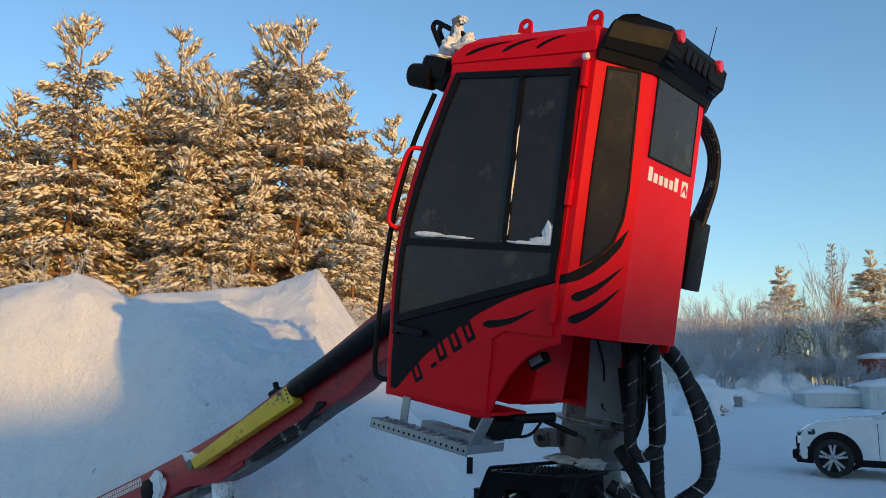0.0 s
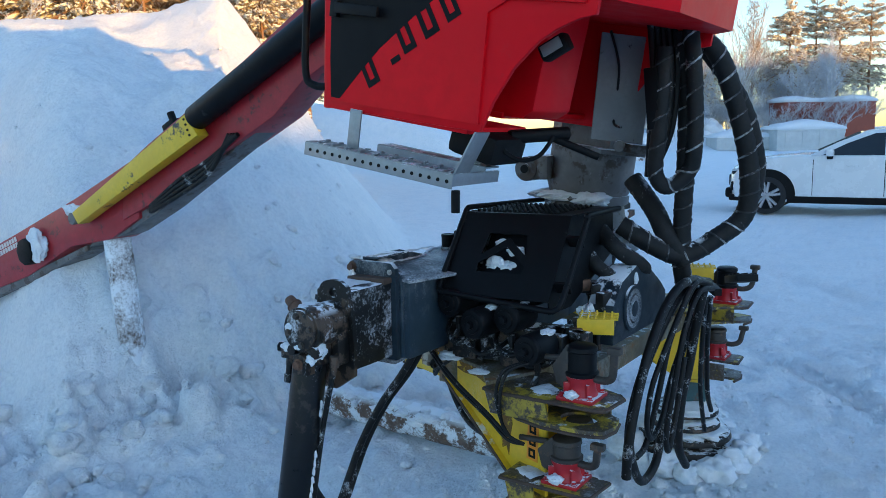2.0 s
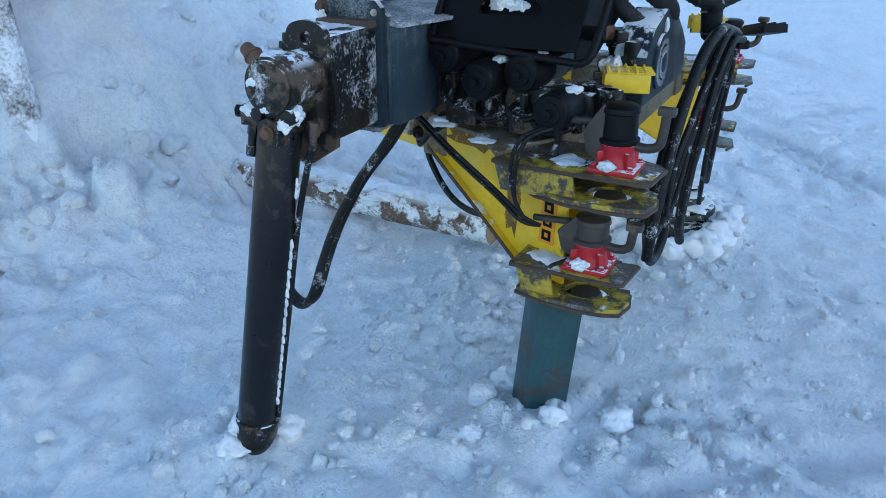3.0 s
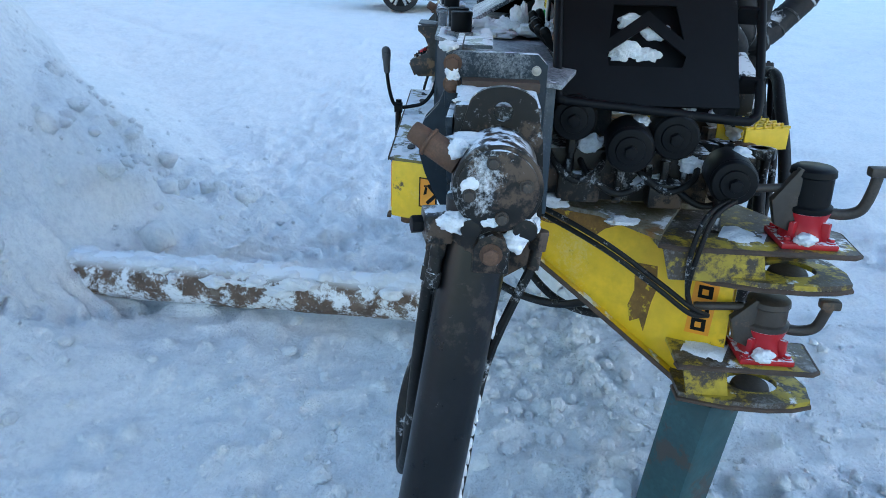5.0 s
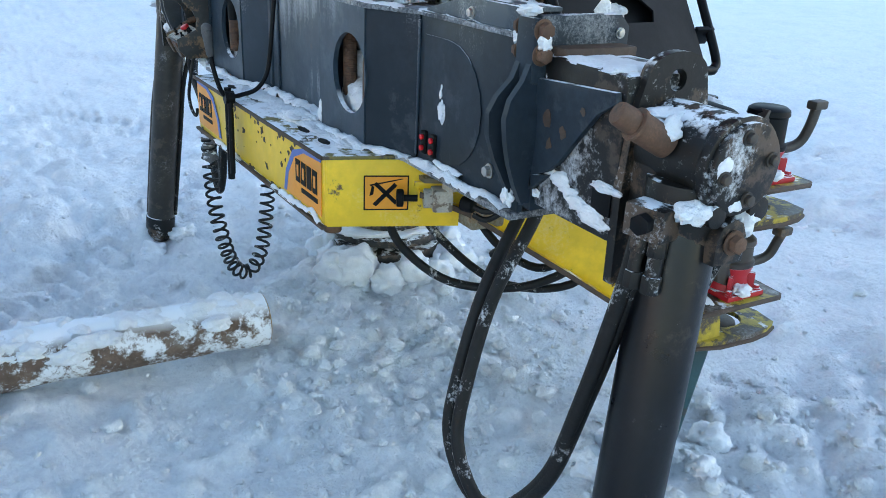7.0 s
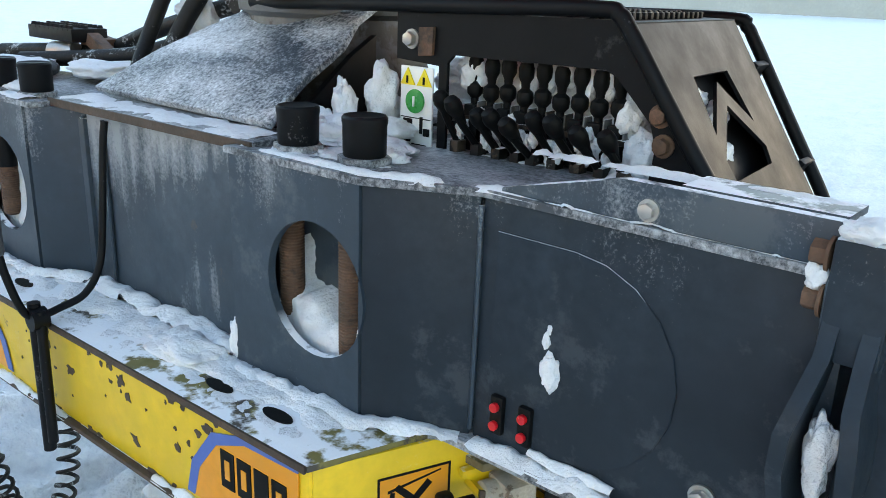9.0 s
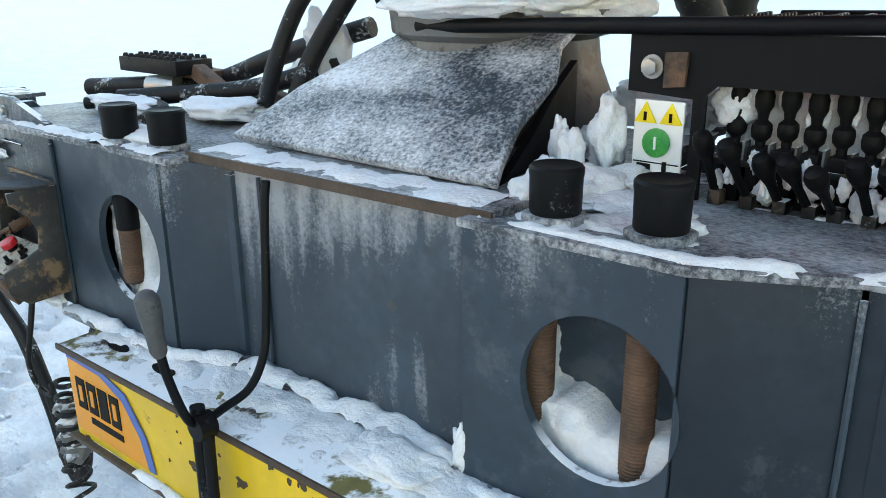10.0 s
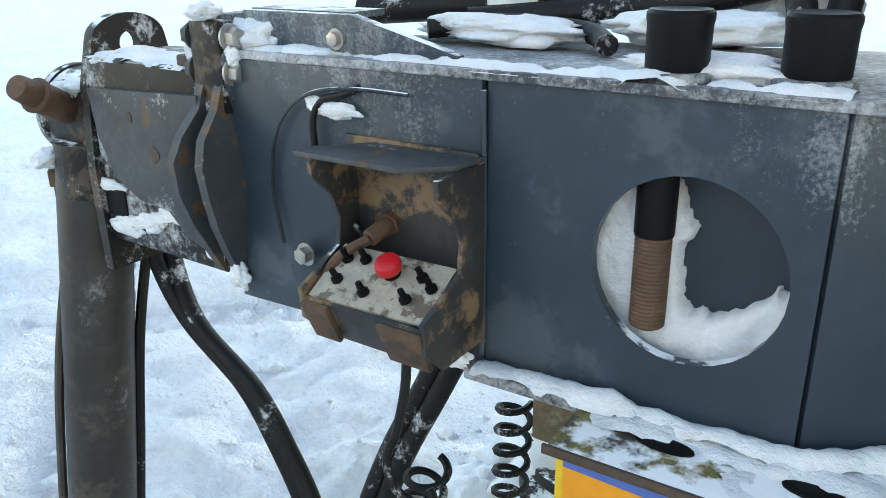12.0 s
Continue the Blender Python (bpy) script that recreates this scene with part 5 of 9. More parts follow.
g = G().tube([(-0.690, -0.36, 0.855), (-0.683, -0.375, 0.80), (-0.690, -0.385, 0.745), (-0.705, -0.385, 0.705), (-0.700, -0.380, 0.665), (-0.672, -0.375, 0.650), (-0.648, -0.375, 0.662), (-0.655, -0.372, 0.676)], 0.0055, n=8)
part("hook_cable", g, M_RUBBER, ctl, "stiff black cable end bent to a hook")

# ---- yellow mounting frame with twist locks ----
yf = thing("mounting_frame", (0, 0.2, GZ), "yellow steel mounting frame, paint chipped, snow on top", "mounting frame")
YZ0, YZ1 = 0.655, 0.815
g = G()
g.prism([(0.53, -0.372), (-0.485, -0.405), (-0.50, -0.26), (0.60, -0.20)], YZ0, YZ1 - 0.004, bev=0.004)
part("front_beam", g, M_YEL, yf, "yellow front beam with stickers")
g = G()
g.prism([(0.535, -0.378), (-0.49, -0.411), (-0.50, -0.24), (0.60, -0.18)], YZ1 - 0.003, YZ1 + 0.006, bev=0.001)
part("top_edge", g, M_YELTOP, yf, "dirty top flange under snow")
g = G()
g.box((0.02, -0.397, YZ1 + 0.0015), (1.03, 0.004, 0.010), rz=1.8)
g.box((0.02, -0.394, YZ0 - 0.003), (1.03, 0.012, 0.008), rz=1.8)
part("edge_strip", g, M_EDGE, yf, "bare rusty edge")
for x, y in ((-0.40, -0.355), (-0.27, -0.352), (0.30, -0.335), (0.42, -0.330)):
    g = G()
    g.prism([(0.028 * math.cos(2 * math.pi * k / 16), 0.011 * math.sin(2 * math.pi * k / 16)) for k in range(16)], 0, 0.002, pose(x, y, YZ1 + 0.0065))
    part("slot", g, M_BLK, yf, "oval slot in the flange")
# rust chips through the paint of the front, and snow along its lower lip
rnd = random.Random(21)
front = frame_m((0.53, -0.372, 0), (1, 0.0325, 0), (0, 0, 1))


def chip(u, z, r, stretch, k):
    q = []
    for i in range(12):
        a = i * math.pi / 6
        rr = r * (1 + 1.1 * noise.noise(Vector((math.cos(a) * 1.3, math.sin(a) * 1.3, k * 2.7))))
        q.append((u + stretch * rr * math.cos(a), z + rr * math.sin(a)))
    part("rust_chip", G().prism(q, 0.0002, 0.0010, front), M_EDGE, yf)


for k in range(34):
    u = -0.17 - 0.62 * rnd.random() ** 1.2
    chip(u, YZ1 - 0.012 - 0.11 * rnd.random() ** 1.8, 0.0022 + 0.0075 * rnd.random() ** 3, rnd.uniform(0.8, 1.3), k)
for k in range(22):
    chip(rnd.uniform(-1.0, -0.01), YZ1 - 0.006, rnd.uniform(0.002, 0.005), rnd.uniform(1.2, 4.0), k + 50)
for k in range(14):
    chip(rnd.uniform(-1.0, -0.01), YZ0 + 0.004, rnd.uniform(0.002, 0.005), rnd.uniform(1.2, 3.5), k + 90)
for i, (xa, xb, h_) in enumerate(((0.51, 0.20, 0.022), (-0.05, -0.30, 0.012))):
    part("snow_patch", G().ridge([(xa, -0.376 - (0.53 - xa) * 0.0325, YZ0 + 0.001), ((xa + xb) / 2, -0.376 - (0.53 - (xa + xb) / 2) * 0.0325, YZ0 + 0.001), (xb, -0.376 - (0.53 - xb) * 0.0325, YZ0 + 0.001)], 0.007, h_, seed=i + 77, cover=0.15), M_SNOWP, yf, "crust of snow on the lower lip")
# brand stickers as plain shapes: orange field, blue arc, dark blocks


def sticker(x0, sx):
    y0 = -0.3745 + (0.53 - x0) * -0.0325
    m = frame_m((x0, y0, YZ0 + 0.018), (sx, -sx * -0.0325, 0), (0, 0, 1)) if sx > 0 else frame_m((x0, y0, YZ0 + 0.018), (1, 0.0325, 0), (0, 0, 1))
    fl = 1 if sx > 0 else -1

    def q(poly):
        return [(fl * u, v) for u, v in poly][:: fl]
    arc = [(0, 0.128), (0.10, 0.124), (0.16, 0.10), (0.20, 0.05), (0.215, 0.0), (0, 0)]
    g = G().prism(q(arc), -0.0015, 0.0005, m)
    st = part("sticker", g, M_ORANGE, yf, "orange sticker with blue arc and dark blocks")
    arc_b = [(0.0, 0.128), (0.10, 0.124), (0.16, 0.10), (0.20, 0.05), (0.215, 0.0), (0.232, 0.0), (0.217, 0.055), (0.17, 0.115), (0.10, 0.136), (0.0, 0.135)]
    g = G().prism(q(arc_b), -0.001, 0.001, m)
    part("blue_arc", g, M_BLUE, st)
    return m, fl, st


for x0, sx in ((0.515, -1), (-0.475, 1)):
    m, fl, st = sticker(x0, sx)
    left = -0.15 if fl < 0 else 0.02
    for k in range(4):
        u = left + k * 0.034
        shape = [(0, 0), (0.027, 0), (0.027, 0.055), (0, 0.055)]
        g = G().prism([(u + a, 0.045 + b2) for a, b2 in shape], 0.0005, 0.002, m)
        part("dark_block", g, M_BLK, st)
        if k in (0, 1, 3):
            g = G().prism([(u + 0.009, 0.045 + 0.014), (u + 0.019, 0.045 + 0.014), (u + 0.019, 0.045 + 0.042), (u + 0.009, 0.045 + 0.042)], 0.002, 0.0028, m)
            part("orange_gap", g, M_ORANGE, st)
    g = G().prism([(left + 0.035, 0.025), (left + 0.13, 0.025), (left + 0.13, 0.036), (left + 0.035, 0.036)], 0.0005, 0.002, m)
    part("dark_block", g, M_BLK, st)
# right end face with the warning sign
me_ = frame_m((0.5540, -0.3212, YZ0), (0.36, 0.93, 0), (0, 0, 1))
g = G().prism([(-0.052, 0.0), (0.25, 0.0), (0.25, 0.158), (-0.052, 0.158)], -0.010, 0.0005, me_, bev=0.001)
part("end_plate", g, M_YEL, yf)
g = G()
b, m = with_holes([(0.030, 0.040), (0.132, 0.040), (0.132, 0.122), (0.030, 0.122)], [[(0.033, 0.043), (0.129, 0.043), (0.129, 0.119), (0.033, 0.119)]], 0.001, me_ @ Matrix.Translation((0, 0, 0.0008)))
sgn = part("warning_sign", g._join(b, m), M_BLK, yf, "yellow warning sign with crossed-out tool")
part("sign_field", G().prism([(0.033, 0.043), (0.129, 0.043), (0.129, 0.119), (0.033, 0.119)], 0.0004, 0.0009, me_), M_ORANGE, sgn)
for poly in ([(0.050, 0.055), (0.058, 0.049), (0.106, 0.098), (0.099, 0.105)], [(0.052, 0.101), (0.059, 0.107), (0.108, 0.059), (0.101, 0.053)], [(0.044, 0.097), (0.118, 0.113), (0.118, 0.115), (0.044, 0.101)], [(0.043, 0.074), (0.052, 0.078), (0.054, 0.096), (0.048, 0.098)]):
    g = G().prism(poly, 0.0009, 0.0016, me_)
    part("mark", g, M_BLK, sgn)
# long side rails towards the rear
for x0, x1 in ((0.58, 0.70), (-0.62, -0.50)):
    g = G().prism([(x0, -0.20), (0.60, -0.185), (0.638, -0.085), (x1, -0.085), (x1, 0.46), (x0, 0.46)] if x0 > 0 else [(x0, -0.20), (x1, -0.20), (x1, 0.46), (x0, 0.46)], 0.66, 0.80, bev=0.006)
    part("side_rail", g, M_TOPP, yf, "grimy yellow side rail")
g = G().prism([(0.58, 0.33), (-0.50, 0.33), (-0.50, 0.45), (0.58, 0.45)], 0.66, 0.745, bev=0.006)
part("rear_beam", g, M_TOPP, yf, "grimy yellow rear beam")


def bracket(sx, ox):
    """A flaring arm carrying two pairs of lock plates, with two twist locks and the square support post."""
    def X(v):
        return ox + sx * (v - 0.93)

    def at(u, off=0.0):
        """A place along the arm's face, off metres out of it."""
        return X(0.66 + 0.385 * u + 0.923 * off), -0.08 + 0.923 * u - 0.385 * off

    face = frame_m((*at(0), 0), (sx * 0.385, 0.923, 0), (0, 0, 1))
    # web plate, its twin on the inner side, and the flange that follows the slope
    prof = [(-0.12, 0.765), (-0.12, 0.755), (0.0, 0.705), (0.515, 0.385), (0.60, 0.385), (0.60, 0.765)]
    part("web", G().prism(prof, -0.006 * sx, 0.006 * sx, face, bev=0.001), M_YEL, yf, "yellow web plate, rusty in places")
    inner = frame_m((*at(0, -0.10), 0), (sx * 0.385, 0.923, 0), (0, 0, 1))
    part("web", G().prism(prof, -0.006, 0.006, inner, bev=0.001), M_YEL, yf)
    def slab(pts, z0, z1, w0, w1):
        """A sloping strip along the face from w0 behind it to w1 before it."""
        g = G()
        rings = []
        for u, z in pts:
            a, b2 = at(u, w0), at(u, w1)
            rings.append([(a[0], a[1], z + z0), (b2[0], b2[1], z + z0), (b2[0], b2[1], z + z1), (a[0], a[1], z + z1)])
        return g.loft(rings)
    low = [(-0.11, 0.745), (0.0, 0.700), (0.26, 0.540), (0.515, 0.376), (0.60, 0.372)]
    fl = part("sloping_flange", slab(low, -0.006, 0.006, -0.10, 0.032), M_YEL, yf, "sloping lower flange with dark edge")
    part("bare_edge", slab(low, -0.0068, 0.0068, 0.030, 0.0335), M_EDGE, fl)
    for k, (u0, u1, z0, z1) in enumerate(((0.365, 0.420, 0.50, 0.66), (0.10, 0.30, 0.72, 0.76))):
        g = G()
        rp = [(u0 + (u1 - u0) * a + 0.012 * noise.noise(Vector((a * 7, b2 * 5, k))), z0 + (z1 - z0) * b2 + 0.012 * noise.noise(Vector((b2 * 9, a * 3, k + 4)))) for a, b2 in ((0, 1), (0.1, 0.6), (-0.1, 0.3), (0.2, 0), (0.6, 0.1), (0.8, -0.1), (0.9, 0.4), (1.1, 0.6), (1, 1))]
        part("rust_patch", G().prism(rp, 0.006 * sx, 0.0072 * sx, face), M_RUSTY, yf, "brown rust patch on the web")
    # top plate
    tp = [(X(0.40), -0.16), (*at(-0.10, 0.02),), (*at(0.0, 0.025),), (*at(0.27, 0.03),), (X(0.945), 0.275), (X(0.90), 0.29), (X(0.80), 0.33), (X(0.50), 0.46)]
    part("top_plate", G().prism(tp, 0.767, 0.779, bev=0.002), M_TOPP, yf, "dirty yellow top plate with snow")
    # two pairs of lock plates: a plain one above, a holed one with a rounded nose below
    for zu, zl, dy, dx in ((0.755, 0.672, 0.0, 0.0), (0.470, 0.378, -0.040, 0.012)):
        up = [(0.58, 0.28), (0.86, 0.26), (0.955, 0.27), (0.972, 0.31), (0.975, 0.690), (0.965, 0.705), (0.83, 0.715), (0.80, 0.69), (0.76, 0.60), (0.58, 0.50)]
        lo = [(0.70, 0.36), (0.90, 0.33), (0.955, 0.40), (0.985, 0.50), (0.990, 0.60), (0.982, 0.66), (0.965, 0.703), (0.90, 0.715), (0.83, 0.70), (0.79, 0.64), (0.70, 0.55)]
        if dy:
            up = [(max(x, 0.80 + 0.004 * q), max(y, 0.385)) for q, (x, y) in enumerate(up)]
            lo = [(max(x, 0.80 + 0.004 * q), max(y, 0.40)) for q, (x, y) in enumerate(lo)]
        pu = [(X(x + dx), y + dy) for x, y in up]
        pl = [(X(x + dx), y + dy) for x, y in lo]
        plate = part("lock_plate", G().prism(pu, zu, zu + 0.012, bev=0.0015), M_YELP, yf, "yellow lock plate with chipped dark edge")
        part("bare_edge", G().tube([(x, y, zu + 0.006) for x, y in pu[2:8]], 0.0068, n=6, sub=1), M_EDGE, plate)
        hole_ = [(X(0.888 + dx) + 0.052 * math.cos(2 * math.pi * q / 20), 0.588 + dy + 0.062 * math.sin(2 * math.pi * q / 20)) for q in range(20)]
        b, m = with_holes(pl if sx > 0 else pl[::-1], [hole_ if sx > 0 else hole_[::-1]], 0.012, pose(0, 0, zl + 0.012))
        plate = part("lock_plate", G()._join(b, m), M_YELP, yf, "yellow holed lock plate with chipped dark edge")
        part("bare_edge", G().tube([(x, y, zl + 0.006) for x, y in pl[1:9]], 0.0062, n=6, sub=1), M_EDGE, plate)
        part("lock_foot", G().cyl((X(0.888 + dx), 0.588 + dy, zl - 0.004), (X(0.888 + dx), 0.588 + dy, zl + 0.022), 0.050, 0.042, n=20, bev=0.006), M_LEVER, plate, "rusty lock foot in its hole")
        # stiffener between the two plates
        part("stiffener", G().prism([((0.42 if dy else 0.30) + dy, zl + 0.012), (0.515 + dy, zl + 0.012), (0.500 + dy, zu), ((0.40 if dy else 0.28) + dy, zu)], -0.005, 0.005, frame_m((X(0.958 + dx), 0, 0), (0, 1, 0), (0, 0, 1))), M_YELP, yf)
        part("stiffener", G().prism([(0.40 + dy, zl + 0.012), (0.66 + dy, zl + 0.012), (0.66 + dy, zu), (0.38 + dy, zu)], -0.005, 0.005, frame_m((X(0.80 + dx), 0, 0), (0, 1, 0), (0, 0, 1))), M_YELP, yf)
    # orange sticker with dark blocks at the end of the web
    g = G().prism([(0.503, 0.508), (0.560, 0.508), (0.572, 0.690), (0.515, 0.690)], 0.0062 * sx, 0.0075 * sx, face)
    st = part("sticker", g, M_ORANGE, yf, "orange sticker with dark blocks")
    for k in range(4):
        u, z = 0.516 + 0.003 * k, 0.518 + 0.043 * k
        b, m = with_holes([(u, z), (u + 0.034, z), (u + 0.034, z + 0.032), (u, z + 0.032)], [[(u + 0.009, z + 0.008), (u + 0.024, z + 0.008), (u + 0.024, z + 0.023), (u + 0.009, z + 0.023)]], 0.001, face @ Matrix.Translation((0, 0, 0.0085 * sx)))
        part("dark_block", G()._join(b, m), M_BLK, st)
    # twist locks
    for z, cx, cy, cap_h, cap_m in ((0.767, X(0.893), 0.598, 0.175, M_GUARD), (0.482, X(0.905), 0.552, 0.150, M_LEVER)):
        k = G()
        k.box((cx, cy, z + 0.007), (0.125, 0.125, 0.014), bev=0.004)
        k.loft([[(cx + r * math.cos(q * math.pi / 12), cy + r * math.sin(q * math.pi / 12), z + h) for q in range(24)] for r, h in ((0.052, 0.014), (0.046, 0.03), (0.043, 0.05), (0.050, 0.068), (0.052, 0.075), (0.047, 0.080))])
        for q in range(4):
            a = q * 1.571 + 0.785
            k.box((cx + 0.046 * math.cos(a), cy + 0.046 * math.sin(a), z + 0.034), (0.030, 0.012, 0.045), rz=math.degrees(a), bev=0.003)
        lock = part("twist_lock", k, M_LOCKRED, yf, "red twist lock with snow on its foot")
        for q in range(4):
            a = q * 1.571 + 0.785
            k = G()
            bolt(k, (cx + 0.068 * math.cos(a), cy + 0.068 * math.sin(a), z + 0.014), (0, 0, 1), 0.008, 0.008)
            part("bolt", k, M_LOCKRED, lock)
        k = G()
        k.loft([[(cx + r * math.cos(q * math.pi / 12), cy + r * math.sin(q * math.pi / 12), z + h) for q in range(24)] for r, h in ((0.050, 0.072), (0.054, 0.080), (0.054, 0.088), (0.047, 0.092), (0.046, cap_h - 0.022), (0.050, cap_h - 0.018), (0.048, cap_h - 0.006), (0.040, cap_h))])
        part("lock_cap", k, cap_m, lock, "worn black lock cap")
        k = G()
        k.tube([(cx + 0.005 * sx, cy + 0.03, z + 0.075), (cx + 0.01 * sx, cy + 0.075, z + 0.070), (cx + 0.02 * sx, cy + 0.108, z + 0.085), (cx + 0.03 * sx, cy + 0.118, z + 0.125), (cx + 0.035 * sx, cy + 0.122, z + cap_h - 0.005)], 0.0125, n=10)
        k.box((cx + 0.035 * sx, cy + 0.123, z + cap_h + 0.002), (0.030, 0.045, 0.022), bev=0.008)
        part("lock_handle", k, M_LEVER, lock, "brown lock handle")
        k = G()
        k.prism([(-0.10, 0.10), (-0.085, 0.045), (-0.05, 0.03), (-0.035, 0.06), (-0.045, 0.11), (-0.02, cap_h - 0.01), (-0.05, cap_h)], -0.012, 0.012, frame_m((cx + 0.02 * sx, cy + 0.01, z), (0, 1, 0), (0, 0, 1)), bev=0.003)
        part("lock_catch", k, M_LEVER, lock, "dark curved lock catch")
        k = G().cyl((cx + 0.0, cy - 0.17, z + 0.115), (cx + 0.01 * sx, cy - 0.06, z + 0.125), 0.010, n=10)
        part("lock_rod", k, M_LEVER, lock)
        part("snow_patch", G().lump((cx + 0.055 * sx, cy - 0.012, z + 0.022), (0.020, 0.025, 0.016), seed=int(z * 50), sub=3), M_SNOWP, lock, "snow on a lock")
        part("snow_patch", G().ridge([(cx - 0.03 * sx, cy - 0.17, z + 0.001), (cx + 0.01 * sx, cy - 0.08, z + 0.001)], 0.045, 0.012, seed=int(z * 70)), M_SNOWP, yf, "snow on a lock plate")
    # perforated yellow steps on top
    for px, py, pz, rz in ((X(0.635), 0.535, 0.975, 20),):
        c, s = math.cos(radians(rz)), math.sin(radians(rz))
        k = G()
        for q in range(5):
            u = (q - 2) * 0.026
            k.box((px - s * u, py + c * u, pz), (0.105, 0.012, 0.008), rz=rz, bev=0.002)
            for v in (-0.042, -0.014, 0.014, 0.042):
                k.box((px - s * (u + 0.013) + c * v, py + c * (u + 0.013) + s * v, pz), (0.010, 0.020, 0.008), rz=rz)
                k.cyl((px - s * u + c * v, py + c * u + s * v, pz), (px - s * u + c * v, py + c * u + s * v, pz + 0.011), 0.006, 0.003, n=6)
        for v in (-0.055, 0.055):
            k.box((px + c * v, py + s * v, pz - 0.026), (0.006, 0.125, 0.052), rz=rz, bev=0.002)
        part("perforated_step", k, M_YEL, yf, "perforated yellow step")
    # support post
    k = G()
    p0, p1 = Vector((X(0.89), 0.455, 0.375)), Vector((X(0.845), 0.40, GZ - 0.05))
    d = (p1 - p0).normalized()
    mm = Matrix.Translation(p0) @ d.to_track_quat("Z", "Y").to_matrix().to_4x4() @ pose(0, 0, 0, 0, 0, 12)
    k.prism([(-0.070, -0.060), (0.070, -0.060), (0.070, 0.060), (-0.070, 0.060)], 0, (p1 - p0).length, mm, bev=0.010)
    part("support_post", k, M_TEAL, yf, "teal square support post with worn paint")
    k = G()
    k.prism([(-0.006, 0.0), (-0.006, 0.47)] + [(0.006 + 0.004 * (q % 2), 0.47 - q * 0.0135) for q in range(36)], -0.006, 0.006, mm @ frame_m((-0.070, 0.054, 0.0), (-1, 0, 0), (0, 0, 1)))
    part("toothed_rack", k, M_HEAD, yf, "black toothed rack")


bracket(1, 0.93)
bracket(-1, -0.85)
# stacked round foot plates under the far bracket
g = G()
for z0, z1, r in ((-0.08, 0.0, 0.235), (0.03, 0.058, 0.230), (0.085, 0.105, 0.175), (0.150, 0.175, 0.165)):
    g.cyl((-0.78, 0.42, z0 + 0.045), (-0.78, 0.42, z1 + 0.045), r, r * 0.97, n=36, bev=0.006)
g.cyl((-0.78, 0.42, -0.05), (-0.78, 0.42, 0.38), 0.06, n=20)
g.cyl((-0.66, 0.41, 0.10), (-0.66, 0.41, 0.24), 0.035, n=14)
part("foot_plate", g, M_HEAD, yf, "stacked round black foot plates in snow")
for i, (x, y, z, r) in enumerate(((-0.78, 0.42, 0.115, (0.21, 0.21, 0.022)), (-0.76, 0.43, 0.170, (0.155, 0.155, 0.025)), (-0.74, 0.46, 0.225, (0.13, 0.12, 0.03)), (-0.84, 0.43, 0.225, (0.10, 0.12, 0.035)))):
    part("snow_patch", G().lump((x, y, z), r, seed=i + 130, sub=3), M_SNOWP, yf, "snow on the foot plates")
for i, (y0, w_, h_) in enumerate(((-0.292, 0.034, 0.012), (-0.345, 0.030, 0.004))):
    part("snow_patch", G().ridge([(-0.48, y0 - 0.03, YZ1 + 0.004), (-0.10, y0 - 0.015, YZ1 + 0.004), (0.22, y0, YZ1 + 0.004), (0.50, y0 + 0.01, YZ1 + 0.004)], w_, h_, seed=i + 2, cover=0.15 - 0.35 * i), M_SNOWP, yf, "snow on the yellow flange")
part("snow_patch", G().lump((0.18, -0.30, YZ1 + 0.01), (0.07, 0.045, 0.016), seed=5, sub=3), M_SNOWP, yf, "snow on the yellow flange")
# hydraulic hand valve on the end plate
vl = thing("hand_valve", (0.626, -0.164, 0.70), "small grey hydraulic valve with black hand knob", "valve")
g = G()
g.box((0.666, -0.149, 0.735), (0.05, 0.045, 0.05), rz=-20, bev=0.006)
g.cyl((0.646, -0.184, 0.735), (0.671, -0.124, 0.735), 0.022, n=16, bev=0.003)
g.cyl((0.671, -0.139, 0.75), (0.671, -0.139, 0.785), 0.010, n=12)
g.box((0.681, -0.134, 0.765), (0.03, 0.03, 0.015), bev=0.003)
part("valve_body", g, M_PANEL, vl)
g = G()
g.cyl((0.641, -0.196, 0.735), (0.626, -0.229, 0.735), 0.008, n=10)
g.cyl((0.628, -0.224, 0.735), (0.621, -0.239, 0.735), 0.020, n=16, bev=0.004)
part("knob", g, M_BLK, vl)
part("knob", G().cyl((0.691, -0.109, 0.728), (0.716, -0.094, 0.728), 0.018, n=16, bev=0.004), M_BLK, vl)
for dz in (0.0, -0.018):
    g = G().tube([(0.716, -0.094, 0.725 + dz), (0.745, -0.070, 0.72 + dz), (0.780, -0.020, 0.75), (0.80, 0.04, 0.79)], 0.007, n=8)
    part("pipe", g, M_RUBBER, vl)

# ---- hoses, coil cables, lever on the base ----


# drooping pair between the casing and the leg, near side
for o in (0.0, 0.035):
    hose("leg_hose", [(0.88 + o * 0.4, -0.02, 0.985), (0.905 + o * 0.6, -0.02, 0.95), (0.88 + o, -0.03, 0.86), (0.880 + o * 1.3, -0.09, 0.75), (0.91 + o, -0.18, 0.62), (0.945 + o, -0.25, 0.47), (0.975 + o, -0.285, 0.35), (1.05 + o, -0.28, 0.262), (1.15 + o * 0.5, -0.268, 0.285), (1.25 + o * 0.2, -0.25, 0.42), (1.30, -0.235 + o * 0.3, 0.60), (1.335, -0.215 + o * 0.5, 0.80), (1.345, -0.205, 0.90)], 0.0135, "stiff frosted leg hose")
